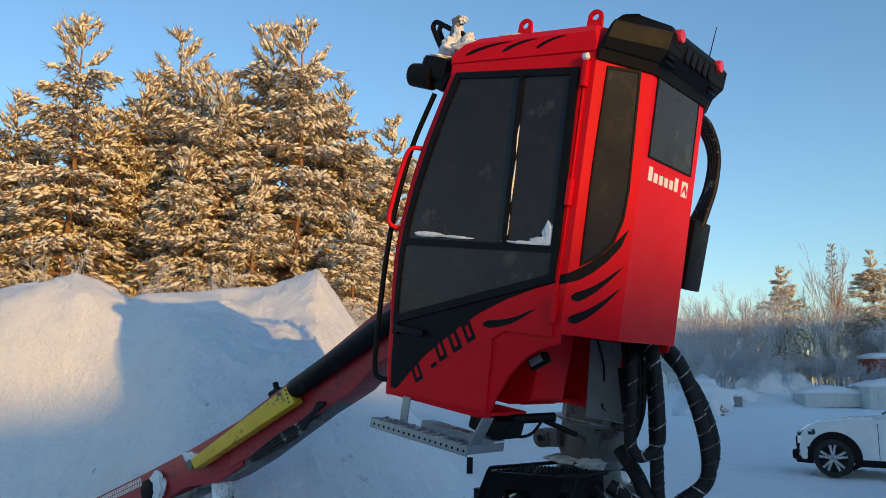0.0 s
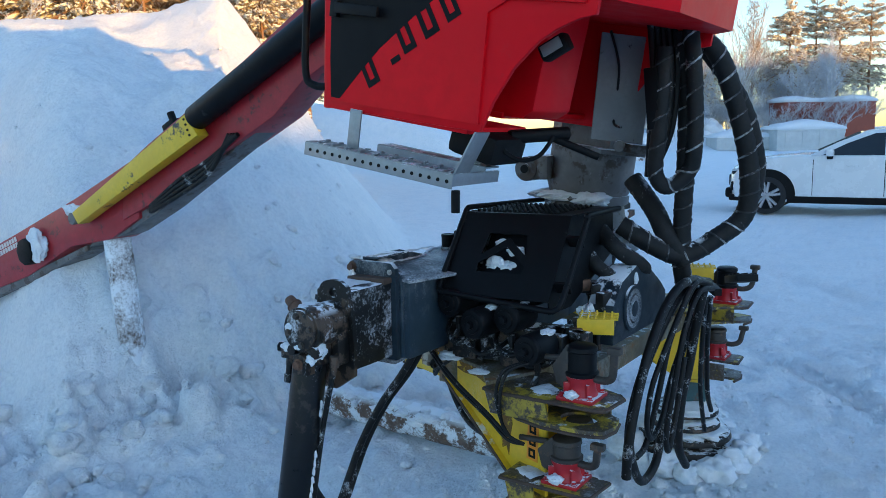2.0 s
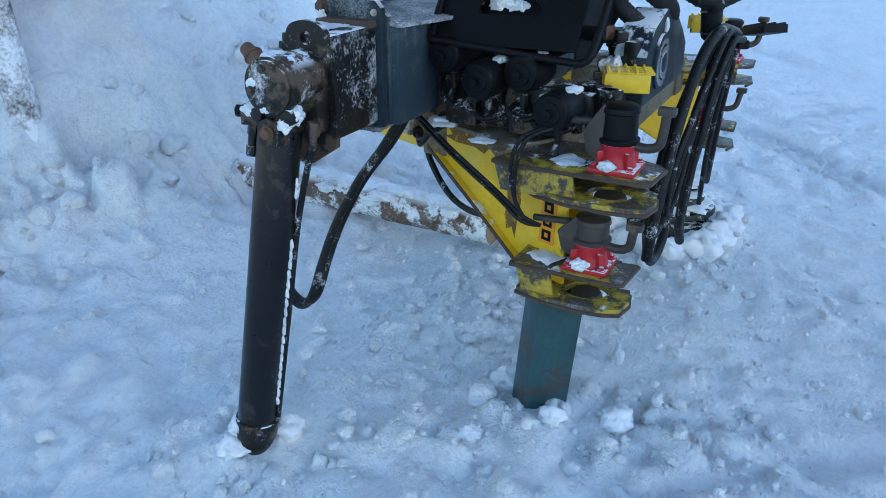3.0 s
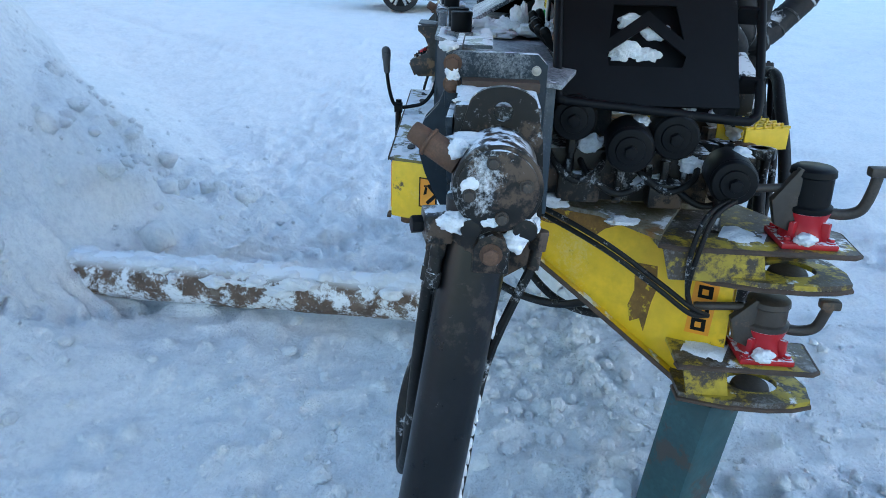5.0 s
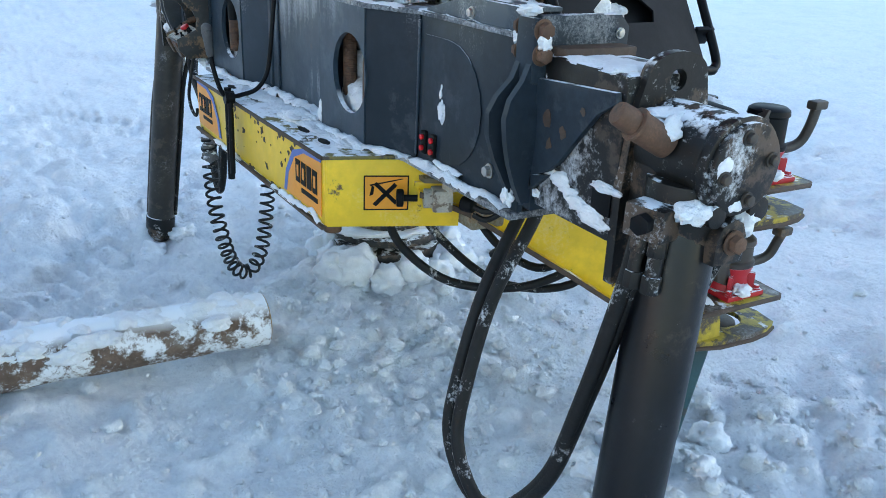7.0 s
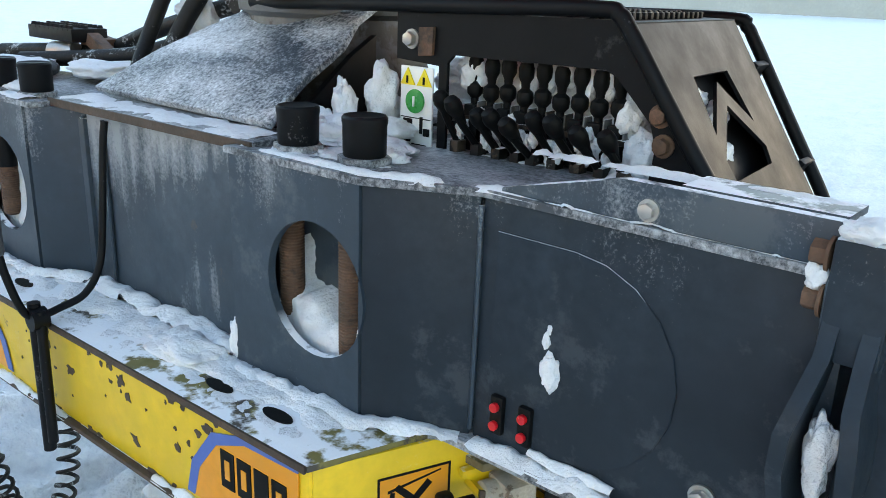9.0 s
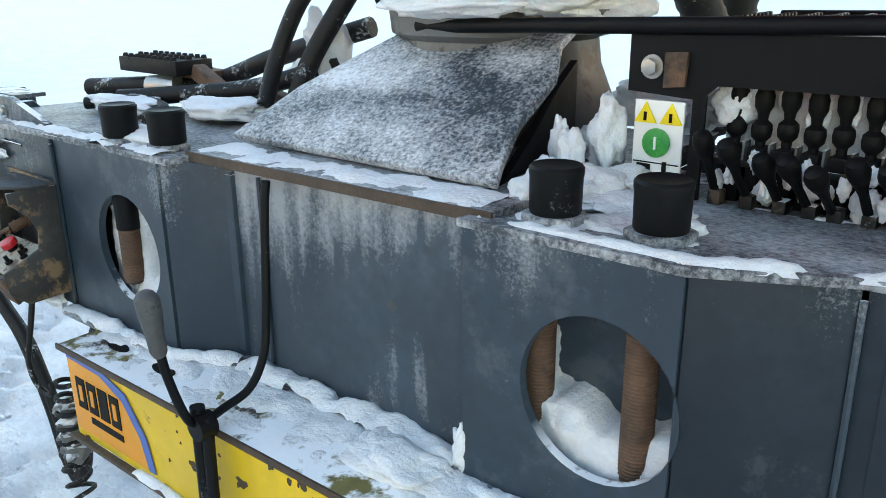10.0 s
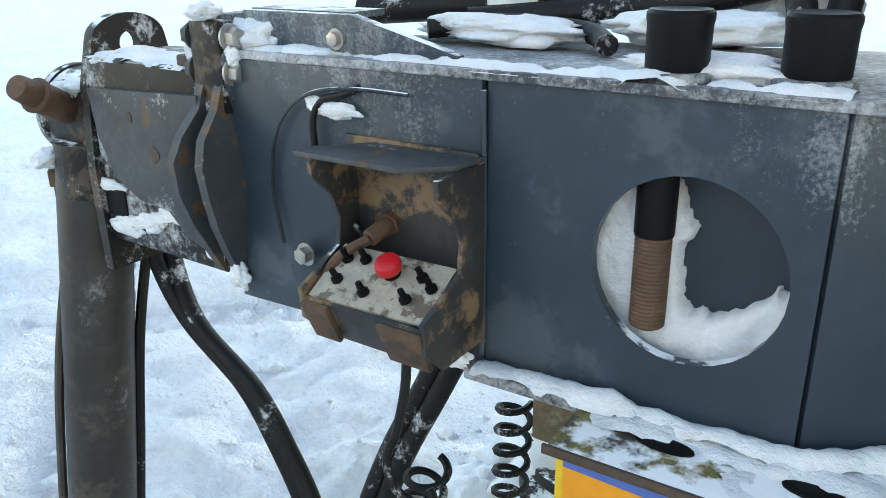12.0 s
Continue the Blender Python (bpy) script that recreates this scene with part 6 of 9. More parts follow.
# far leg: a loop from the head down and up again under the casing
for o in (0.0, 0.026):
    hose("leg_hose", [(-1.345, -0.215 + o, 0.90), (-1.305 + o * 0.4, -0.24 + o, 0.79), (-1.227 + o, -0.25, 0.69), (-1.105 + o, -0.25, 0.605), (-1.04 + o, -0.25, 0.515), (-0.995 + o, -0.25, 0.43), (-0.960 + o * 0.6, -0.25, 0.33), (-0.925, -0.245, 0.285 + o * 0.6), (-0.890 - o * 0.4, -0.24, 0.34), (-0.850 - o, -0.24, 0.45), (-0.80 - o, -0.235, 0.58), (-0.745 - o, -0.22, 0.70), (-0.705 - o, -0.20, 0.80), (-0.69, -0.15, 0.90)], 0.0145, "stiff frosted leg hose")
# loops under the frame
for i, pts in enumerate(([(0.48, -0.20, 0.66), (0.50, -0.16, 0.56), (0.56, -0.05, 0.47), (0.66, 0.10, 0.47), (0.74, 0.22, 0.55), (0.78, 0.30, 0.66)],
                         [(0.42, -0.10, 0.66), (0.46, -0.02, 0.54), (0.56, 0.10, 0.44), (0.68, 0.24, 0.46), (0.74, 0.32, 0.60)],
                         [(0.55, 0.0, 0.66), (0.58, 0.08, 0.55), (0.64, 0.18, 0.50), (0.72, 0.28, 0.60)])):
    hose("frame_hose", pts, 0.011, "black hose looping under the frame")
# hoses looping down from the rear step arm
for pts, r in (([(-0.10, 0.70, 0.98), (0.09, 0.70, 1.03), (0.22, 0.68, 0.97), (0.36, 0.66, 0.86), (0.48, 0.64, 0.72), (0.55, 0.63, 0.57), (0.51, 0.62, 0.44), (0.37, 0.61, 0.29), (0.22, 0.61, 0.30), (0.15, 0.61, 0.40), (0.09, 0.62, 0.57), (-0.02, 0.63, 0.71), (-0.12, 0.65, 0.84)], 0.017),
               ([(-0.06, 0.72, 1.0), (0.21, 0.71, 1.04), (0.36, 0.69, 0.98), (0.50, 0.68, 0.85), (0.60, 0.67, 0.68), (0.64, 0.66, 0.53), (0.63, 0.65, 0.41)], 0.017),
               ([(-0.05, 0.74, 0.98), (0.12, 0.73, 1.03), (0.23, 0.71, 0.95), (0.32, 0.69, 0.83), (0.34, 0.67, 0.69), (0.37, 0.65, 0.54), (0.42, 0.64, 0.45), (0.51, 0.64, 0.44)], 0.011),
               ([(-0.02, 0.74, 1.0), (0.17, 0.73, 1.03), (0.29, 0.71, 0.92), (0.40, 0.69, 0.79), (0.45, 0.67, 0.68), (0.46, 0.66, 0.56), (0.38, 0.65, 0.47), (0.26, 0.65, 0.52), (0.16, 0.66, 0.70)], 0.010),
               ([(0.02, 0.76, 0.99), (0.14, 0.74, 0.99), (0.24, 0.72, 0.86), (0.28, 0.70, 0.66), (0.30, 0.68, 0.48), (0.24, 0.67, 0.38), (0.16, 0.67, 0.50), (0.10, 0.68, 0.72)], 0.011),
               ([(0.0, 0.72, 0.99), (-0.01, 0.69, 0.83), (-0.02, 0.66, 0.64), (0.0, 0.64, 0.50), (-0.04, 0.62, 0.30), (-0.22, 0.60, 0.14)], 0.019),
               ([(-0.03, 0.72, 0.94), (-0.10, 0.69, 0.73), (-0.20, 0.66, 0.50), (-0.39, 0.63, 0.25)], 0.010),
               ([(-0.06, 0.73, 0.94), (-0.14, 0.70, 0.73), (-0.27, 0.67, 0.48), (-0.45, 0.64, 0.33)], 0.011)):
    hose("hanging_hose", pts, r, "black hose hanging in loose loops")
# thin cables along the bracket
for o in (0.0, 0.016):
    hose("thin_cable", [(0.70, -0.14, 0.80 + o), (0.84, 0.0, 0.79 + o), (0.935, 0.15, 0.74 + o), (0.945, 0.28, 0.655 + o), (0.955, 0.36, 0.60 + o), (0.93, 0.41, 0.585)], 0.006, "thin black cable")
    hose("thin_cable", [(0.93, 0.415 + o, 0.865), (0.975, 0.36 + o, 0.84), (0.985, 0.335 + o, 0.76), (0.965, 0.345, 0.66), (0.945, 0.37, 0.60)], 0.006, "thin black cable")
# coiled cable under the front beam
g = G()
cp = [Vector(p) for p in ((-0.69, -0.325, 0.665), (-0.71, -0.326, 0.55), (-0.72, -0.326, 0.42), (-0.63, -0.33, 0.26), (-0.65, -0.28, 0.08), (-0.68, -0.215, 0.03), (-0.655, -0.17, 0.12), (-0.69, -0.13, 0.28), (-0.70, -0.11, 0.50), (-0.70, -0.10, 0.64))]
line = []
for i in range(len(cp) - 1):
    a, b2, c2, d2 = cp[max(i - 1, 0)], cp[i], cp[i + 1], cp[min(i + 2, len(cp) - 1)]
    for s in range(72):
        t = s / 72
        line.append(0.5 * ((2 * b2) + (c2 - a) * t + (2 * a - 5 * b2 + 4 * c2 - d2) * t * t + (3 * b2 - a - 3 * c2 + d2) * t ** 3))
coil = []
run = 0.0
for i, p in enumerate(line):
    d = (line[min(i + 1, len(line) - 1)] - line[max(i - 1, 0)]).normalized()
    s = Vector((0, 1, 0)) - d * d.y
    s.normalize()
    w = d.cross(s)
    run += (p - line[max(i - 1, 0)]).length
    ang = 2 * math.pi * run / 0.034
    coil.append(p + (s * math.cos(ang) + w * math.sin(ang)) * 0.024)
g.tube(coil, 0.0052, n=6, sub=1)
part("coiled_cable", g, M_RUBBER, base, "black coiled cable hanging in a loop")
g = G()
for k in range(4):
    g.lump((-0.715 + 0.008 * (k % 2), -0.326, 0.58 - 0.03 * k), (0.026, 0.026, 0.02), seed=k + 3)
part("ice_clump", g, M_COL, base, "ice round the coiled cable")
for x, y in ((0.47, -0.33), (-0.24, -0.36)):
    part("plug", G().cyl((x, y, 0.655), (x, y, 0.617), 0.021, n=16, bev=0.003), M_RUST, base)

lever = thing("release_lever", (-0.06, -0.42, 0.66), "bent steel release lever with black grip on the yellow frame", "lever")
g = G().tube([(-0.100, -0.262, 1.125), (-0.098, -0.270, 1.08), (-0.085, -0.290, 0.95), (-0.078, -0.305, 0.89), (-0.074, -0.335, 0.852), (-0.077, -0.375, 0.838), (-0.072, -0.415, 0.835), (-0.066, -0.438, 0.855), (-0.070, -0.455, 0.92), (-0.076, -0.461, 0.985), (-0.077, -0.462, 1.0)], 0.0062, n=10)
part("bar", g, M_GUARD, lever)
M_GRIP = mat("worn_grey_rubber", (0.075, 0.075, 0.078), 0.6, var=0.35, scale=30, bump=0.3, wear=(0.03, 0.03, 0.03), wear_amt=0.35, wear_scale=30)
g = G().loft([[(-0.075 - 0.06 * (zz - 0.965) + r_ * math.cos(q * math.pi / 8), -0.460 - 0.06 * (zz - 0.965) + r_ * math.sin(q * math.pi / 8), zz) for q in range(16)] for r_, zz in ((0.007, 0.945), (0.0105, 0.952), (0.0120, 0.98), (0.0150, 1.005), (0.0150, 1.022), (0.010, 1.030), (0.003, 1.033))])
part("grip", g, M_GRIP, lever, "worn grey rubber grip")
g = G()
g.cyl((-0.072, -0.418, 0.86), (-0.072, -0.420, 0.60), 0.010, n=12)
g.cyl((-0.056, -0.416, 0.85), (-0.056, -0.420, 0.62), 0.008, n=12)
g.cyl((-0.064, -0.405, 0.835), (-0.064, -0.43, 0.835), 0.018, n=16)
part("rod", g, M_GUARD, lever)

# ---- big wrapped hose bundles between cab and column ----
bundle = thing("hose_bundle", (0.1, 0.6, 1.15), "thick black wrapped hydraulic hose bundles with snow", "hoses")
big = ((([(0.15, 0.61, 2.02), (0.11, 0.76, 1.90), (0.05, 0.825, 1.72), (0.01, 0.875, 1.48), (-0.005, 0.865, 1.29), (0.05, 0.77, 1.19), (0.13, 0.67, 1.13), (0.20, 0.58, 1.17), (0.24, 0.46, 1.25)]), 0.037),
       (([(0.12, 0.62, 2.02), (0.10, 0.73, 1.90), (0.03, 0.85, 1.70), (-0.02, 0.90, 1.48), (-0.03, 0.88, 1.34)]), 0.030),
       (([(0.255, 0.715, 2.0), (0.25, 0.735, 1.80), (0.24, 0.74, 1.58), (0.215, 0.715, 1.46), (0.255, 0.645, 1.40), (0.30, 0.615, 1.46), (0.325, 0.635, 1.60), (0.315, 0.645, 1.90)]), 0.029),
       (([(0.20, 0.66, 1.96), (0.19, 0.69, 1.75), (0.18, 0.69, 1.50), (0.14, 0.67, 1.28), (0.11, 0.66, 1.10), (0.06, 0.66, 1.0)]), 0.034),
       (([(0.12, 0.46, 1.42), (0.14, 0.56, 1.30), (0.16, 0.62, 1.20), (0.12, 0.68, 1.10)]), 0.038),
       (([(0.34, 0.42, 1.24), (0.38, 0.50, 1.18), (0.32, 0.56, 1.12), (0.22, 0.55, 1.08)]), 0.030),
       (([(0.42, 0.40, 1.17), (0.46, 0.46, 1.12), (0.40, 0.52, 1.06), (0.28, 0.54, 1.03)]), 0.026))
for pts, r in big:
    hose("wrapped_hose", pts, r, "wrapped black hose bundle", bundle, M_WRAP, n=16, sub=14, ribs=0.028)
# spiral wrapping whose seams hold frost
M_SEAM = mat("frosted_wrap_seam", (0.030, 0.030, 0.031), 0.7, var=0.4, scale=14, bump=0.3, frost=0.80, frost_scale=40, frost_big=7, soft=0.2, cap=0.75)


def spiral(pts, r, pitch):
    """A line that winds round a smooth curve through the given points."""
    cp = [Vector(p) for p in pts]
    way = []
    for i in range(len(cp) - 1):
        a, b2, c2, d2 = cp[max(i - 1, 0)], cp[i], cp[i + 1], cp[min(i + 2, len(cp) - 1)]
        for k in range(60):
            t = k / 60
            way.append(0.5 * ((2 * b2) + (c2 - a) * t + (2 * a - 5 * b2 + 4 * c2 - d2) * t * t + (3 * b2 - a - 3 * c2 + d2) * t ** 3))
    out, ang, last = [], 0.0, -9.0
    side = (way[1] - way[0]).orthogonal().normalized()
    for i in range(1, len(way)):
        d = way[i] - way[i - 1]
        ang += d.length / pitch * 2 * math.pi
        d.normalize()
        side = (side - d * side.dot(d)).normalized()
        if ang - last > 0.5:
            out.append(way[i] + (side * math.cos(ang) + d.cross(side) * math.sin(ang)) * r)
            last = ang
    return out


for i, (pts, r) in enumerate(big[:4]):
    hose("wrap_seam", spiral(pts, r * 0.985, 0.075 + 0.012 * (i % 3)), 0.0045, "frosty seam of the spiral wrapping", bundle, M_SEAM, n=5, sub=1)
for i in range(5):
    hose("hose", [(0.30 - 0.02 * i, 0.585 + 0.015 * i, 2.0), (0.31 - 0.02 * i, 0.605 + 0.015 * i, 1.8), (0.315 - 0.02 * i, 0.60 + 0.012 * i, 1.6), (0.28 - 0.012 * i, 0.58, 1.44)], 0.012, "black hydraulic hose", bundle)
hose("thin_cable", [(0.26, 0.42, 1.98), (0.25, 0.45, 1.85), (0.20, 0.42, 1.72), (0.22, 0.42, 1.64), (0.30, 0.48, 1.62)], 0.005, "thin cable", bundle)
part("black_box", G().box((0.335, 0.615, 1.72), (0.035, 0.05, 0.22), rx=5, bev=0.006), M_GUARD, bundle)

# ---- crane boom resting on a pole ----
boom = thing("crane_boom", (0.42, -2.4, 0.98), "red crane boom with yellow cylinder guard resting on a pole", "crane boom")
BX0, BX1 = 0.30, 0.50
fy = frame_m((BX0, 0, 0), (0, 1, 0), (0, 0, 1))
top_line = [(0.15, 2.75), (-0.40, 2.46), (-0.91, 2.18), (-1.54, 1.83), (-1.75, 1.73), (-2.05, 1.58), (-2.27, 1.46)]
low_line = [(-2.32, 1.16), (-1.96, 1.30), (-1.55, 1.50), (-1.33, 1.60), (-1.12, 1.70), (-0.93, 1.85), (-0.40, 2.10), (0.15, 2.38)]
g = G().prism(top_line + low_line, 0, BX1 - BX0, fy, bev=0.012)
part("main_boom", g, M_REDB, boom, "red main boom")
g = G().prism([(-2.20, 1.50), (-2.77, 1.27), (-3.49, 1.01), (-4.83, 0.55), (-7.2, -0.02), (-7.2, -0.10), (-4.83, 0.32), (-3.35, 0.76), (-2.85, 0.98), (-2.45, 1.05), (-2.18, 1.18)], 0.01, BX1 - BX0 - 0.01, fy, bev=0.012)
part("outer_boom", g, M_REDB, boom, "scratched red outer boom")
g = G()
g.prism([(-0.95, 1.84), (-1.15, 1.695), (-1.35, 1.585), (-2.0, 1.235), (-2.32, 1.09), (-2.70, 0.985), (-2.62, 1.05), (-2.30, 1.17), (-1.9, 1.33), (-1.36, 1.62)], 0.03, BX1 - BX0 - 0.03, fy, bev=0.006)
g.prism([(-2.7, 0.965), (-3.4, 0.70), (-4.9, 0.25), (-4.9, 0.30), (-3.4, 0.76), (-2.7, 1.0)], 0.02, BX1 - BX0 - 0.02, fy, bev=0.006)
part("under_tray", g, M_COL, boom, "grey tray under the boom")
# raised dark groove line along the boom
g = G().tube([(BX1 + 0.002, -0.45, 2.33), (BX1 + 0.002, -0.95, 2.06), (BX1 + 0.002, -1.52, 1.77)], 0.008, n=6, sub=3)
part("hose_line", g, M_BLK, boom)
# lift cylinder with yellow guard
g = G().cyl((BX1 + 0.05, -0.30, 2.33), (BX1 + 0.05, -1.60, 1.70), 0.062, n=24, bev=0.005)
part("cylinder", g, M_GUARD, boom, "black hydraulic cylinder")
yg = frame_m((BX1 + 0.02, -1.58, 1.66), (0, -1.09, -0.51), (0, -0.42, 0.9))
g = G()
g.prism([(-0.02, -0.055), (1.14, -0.045), (1.16, 0.035), (0.02, 0.075)], 0, 0.075, yg @ Matrix.Diagonal((1, 1, -1, 1)), bev=0.008)
M_YELB = mat("chipped_yellow_guard", (0.70, 0.45, 0.02), 0.45, var=0.12, scale=4, bump=0.1, wear=(0.045, 0.035, 0.03), wear_amt=0.24, wear_scale=7)
yel = part("cylinder_guard", g, M_YELB, boom, "chipped yellow cylinder guard")
g = G()
for k in range(4):
    p = yg @ Vector((0.03, -0.03 + 0.028 * k, 0.0))
    g.cyl(p, p + Vector((0.08, 0, 0)), 0.006, n=8)
part("guard_hole", g, M_BLK, yel)
g = G().cyl((BX0 - 0.02, -2.66, 1.165), (BX1 + 0.09, -2.66, 1.165), 0.035, n=20, bev=0.004)
part("pin", g, M_COL, boom, "snowy grey pin")
g = G().cyl((BX0 - 0.02, -3.25, 0.93), (BX1 + 0.06, -3.25, 0.93), 0.085, n=8, bev=0.010)
part("pivot_cap", g, M_BLK, boom, "faceted black pivot cap")
part("snow_patch", G().lump((BX1 + 0.02, -3.16, 0.96), (0.03, 0.09, 0.09), seed=5, sub=3), M_SNOWP, boom, "snow behind the pivot cap")
part("snow_patch", G().lump((BX1 - 0.02, -2.80, 1.20), (0.03, 0.10, 0.04), seed=8, sub=3), M_SNOWP, boom, "snow on the boom")
# pale chequered sticker on the outer boom
stm = frame_m((BX1 - 0.0085, -3.42, 0.945), (0, -1.34, -0.46), (0, -0.33, 0.95))
chk = part("sticker", G().prism([(0, 0.0), (1.3, 0.0), (1.3, 0.07), (0, 0.07)], 0, 0.001, stm @ Matrix.Diagonal((1, 1, -1, 1))), M_REDB, boom, "pale chequered sticker")
cell = finish(G().prism([(0.004, 0.003), (0.030, 0.003), (0.030, 0.032), (0.004, 0.032)], -0.0025, -0.001, Matrix.Identity(4)), "chequer", M_PALEB)
for i in range(38):
    for j in range(2):
        again("chequer", cell, stm @ Matrix.Translation((0.034 * i, 0.035 * j, 0)) @ Matrix.Diagonal((1, 1, 1, 1)), chk)
for o in range(4):
    hose("boom_hose", [(BX1 + 0.012, -1.35 - 0.02 * o, 1.62), (BX1 + 0.02, -1.55, 1.50 - 0.02 * o), (BX1 + 0.02, -1.78, 1.40 - 0.025 * o), (BX1 + 0.01, -2.05, 1.25 - 0.01 * o)], 0.012, "black hose under the guard", boom)
g = G()
g.box((0.40, -1.93, 1.67), (0.12, 0.10, 0.05), rx=25, bev=0.01)
g.cyl((0.40, -1.96, 1.70), (0.40, -1.98, 1.74), 0.02, n=10)
part("boom_lamp", g, M_BLK, boom, "small black lamp on the boom")
pole = thing("support_pole", (0.42, -2.39, 0.2), "snow-dusted rusty steel pole propping the boom", "pole")
M_POLE = mat("snowy_rusty_pole", (0.11, 0.075, 0.06), 0.7, var=0.4, scale=12, bump=0.3, wear=(0.05, 0.035, 0.03), wear_amt=0.3, frost=1.25, frost_scale=30)
part("pole", G().cyl((0.40, -2.53, 1.08), (0.42, -2.39, 0.20), 0.076, n=22, bev=0.004), M_POLE, pole)

# ---- red cab, leaning back ----
cab = thing("crane_cab", (0.68, 0.41, 1.61), "red crane cab with dark tinted windows and black trim", "crane cab", rx=-10, local=True)
HW = 0.52


def plan(yf_, yr, hw, cf=0.05, cr=(0.25, 0.13)):
    """The cab's outline from above: front, rear, half width, front and rear corner cuts."""
    return [(hw, yf_ + cf), (hw, yr - cr[1]), (hw - cr[0], yr), (-hw + cr[0], yr), (-hw, yr - cr[1]), (-hw, yf_ + cf), (-hw + cf, yf_), (hw - cf, yf_)]


def front_y(z):
    return float(np.interp(z, (-0.02, 0.23, 0.50, 0.64, 0.77, 0.94, 1.08, 1.215, 1.377, 1.51), (-0.613, -0.641, -0.673, -0.685, -0.679, -0.656, -0.628, -0.592, -0.534, -0.489)))


g = G()
zs = [0.395, 0.5, 0.6, 0.7, 0.8, 0.9, 1.0, 1.1, 1.2, 1.3, 1.4, 1.50]
rings = [[(x, y, z) for x, y in plan(front_y(z), 0.43, HW, 0.022)] for z in zs]
rings += [[(x, y, z) for x, y in plan(front_y(1.5) + a, 0.43 - b2, HW - c2, 0.03)] for z, a, b2, c2 in ((1.552, -0.005, 0.005, 0.0), (1.556, -0.008, 0.005, -0.006), (1.60, -0.010, 0.01, 0.0), (1.645, 0.04, 0.03, 0.012), (1.682, 0.10, 0.05, 0.05), (1.702, 0.20, 0.11, 0.13))]
g.loft(rings)
part("body", g, M_RED, cab, "glossy red cab body", smooth=24)
# lower front part with the arch
for sx in (1, -1):
    g = G()
    cut = [(0.0, 0.0), (0.018, 0.05), (0.030, 0.09), (0.079, 0.187), (0.145, 0.269), (0.20, 0.31), (0.255, 0.339), (0.30, 0.352), (0.30, 0.396), (-0.638, 0.396), (-0.618, 0.23), (-0.593, -0.013)]
    g.prism(cut, 0, 0.02, frame_m((sx * HW - (0.02 if sx > 0 else 0), 0, 0), (0, 1, 0), (0, 0, 1)), bev=0.004)
    part("lower_side", g, M_RED, cab)
g = G()
g.loft([[(HW - 0.004, front_y(z) + 0.03, z), (HW - 0.022, front_y(z), z), (-HW + 0.022, front_y(z), z), (-HW + 0.004, front_y(z) + 0.03, z)] for z in (-0.016, 0.1, 0.23, 0.396)])
g.box((0.33, -0.315, -0.004), (0.36, 0.54, 0.02), bev=0.004)
g.box((-0.17, -0.36, 0.03), (0.66, 0.45, 0.02), bev=0.004)
part("nose", g, M_RED, cab)
g = G()
g.prism([(-0.30, 0.02), (-0.07, 0.03), (-0.03, 0.06), (-0.01, 0.40), (-0.30, 0.40)], 0, 0.28, frame_m((-0.13, 0, 0), (0, 1, 0), (0, 0, 1)), bev=0.01)
part("foot_well", g, M_RED, cab, "red foot well under the cab")
g = G()
g.box((HW - 0.16, 0.12, 0.262), (0.05, 0.09, 0.05), rx=35, bev=0.01)
lampb = part("work_lamp", g, M_BLK, cab, "small work lamp under the arch")
part("lens", G().box((HW - 0.13, 0.12, 0.262), (0.006, 0.065, 0.032), rx=35, bev=0.004), M_GREYG, lampb)
g = G()
g.box((0.34, -0.07, -0.05), (0.20, 0.17, 0.09), rx=-8, bev=0.025)
g.cyl((0.30, -0.02, -0.02), (0.14, 0.10, 0.01), 0.022, n=14, bev=0.004)
g.tube([(0.40, -0.02, -0.03), (0.36, 0.05, -0.075), (0.30, 0.09, -0.06), (0.24, 0.10, 0.0)], 0.007, n=8)
g.cyl((0.20, 0.04, 0.0), (0.10, 0.20, -0.05), 0.012, n=12, bev=0.003)
part("under_gear", g, M_BLK, cab, "dark gear under the cab")


def on_side(poly, h0, h1, x=HW):
    return G().prism(poly, h0, h1, frame_m((x, 0, 0), (0, 1, 0), (0, 0, 1)))


# door with frame, panes and trim on the side
g = on_side([(-0.570, 0.015), (0.0, 0.022), (-0.018, 0.33), (0.043, 0.371), (0.272, 0.378), (0.262, 0.60), (0.252, 1.50), (-0.44, 1.522), (-0.50, 1.36), (-0.555, 1.18), (-0.60, 1.0), (-0.628, 0.82), (-0.638, 0.64), (-0.622, 0.40), (-0.600, 0.18)], -0.002, 0.012)
door = part("door", g, M_RED, cab, "red cab door")
b, m = with_holes([(-0.590, 0.318), (0.250, 0.598), (0.256, 0.742), (0.238, 1.484), (-0.420, 1.503), (-0.470, 1.36), (-0.525, 1.18), (-0.575, 0.985), (-0.602, 0.82), (-0.614, 0.64), (-0.606, 0.48)],
                  [[(-0.574, 0.361), (0.224, 0.625), (0.226, 0.716), (-0.588, 0.690), (-0.588, 0.55)], [(-0.580, 0.722), (-0.026, 0.736), (-0.050, 1.462), (-0.392, 1.474), (-0.442, 1.34), (-0.500, 1.15), (-0.548, 0.96), (-0.572, 0.82)], [(-0.008, 0.737), (0.218, 0.742), (0.200, 1.454), (-0.035, 1.461)]], 0.012,
                  frame_m((HW + 0.012, 0, 0), (0, 1, 0), (0, 0, 1)))
part("door_frame", G()._join(b, m), M_BLK, door, "black rubber window frame")
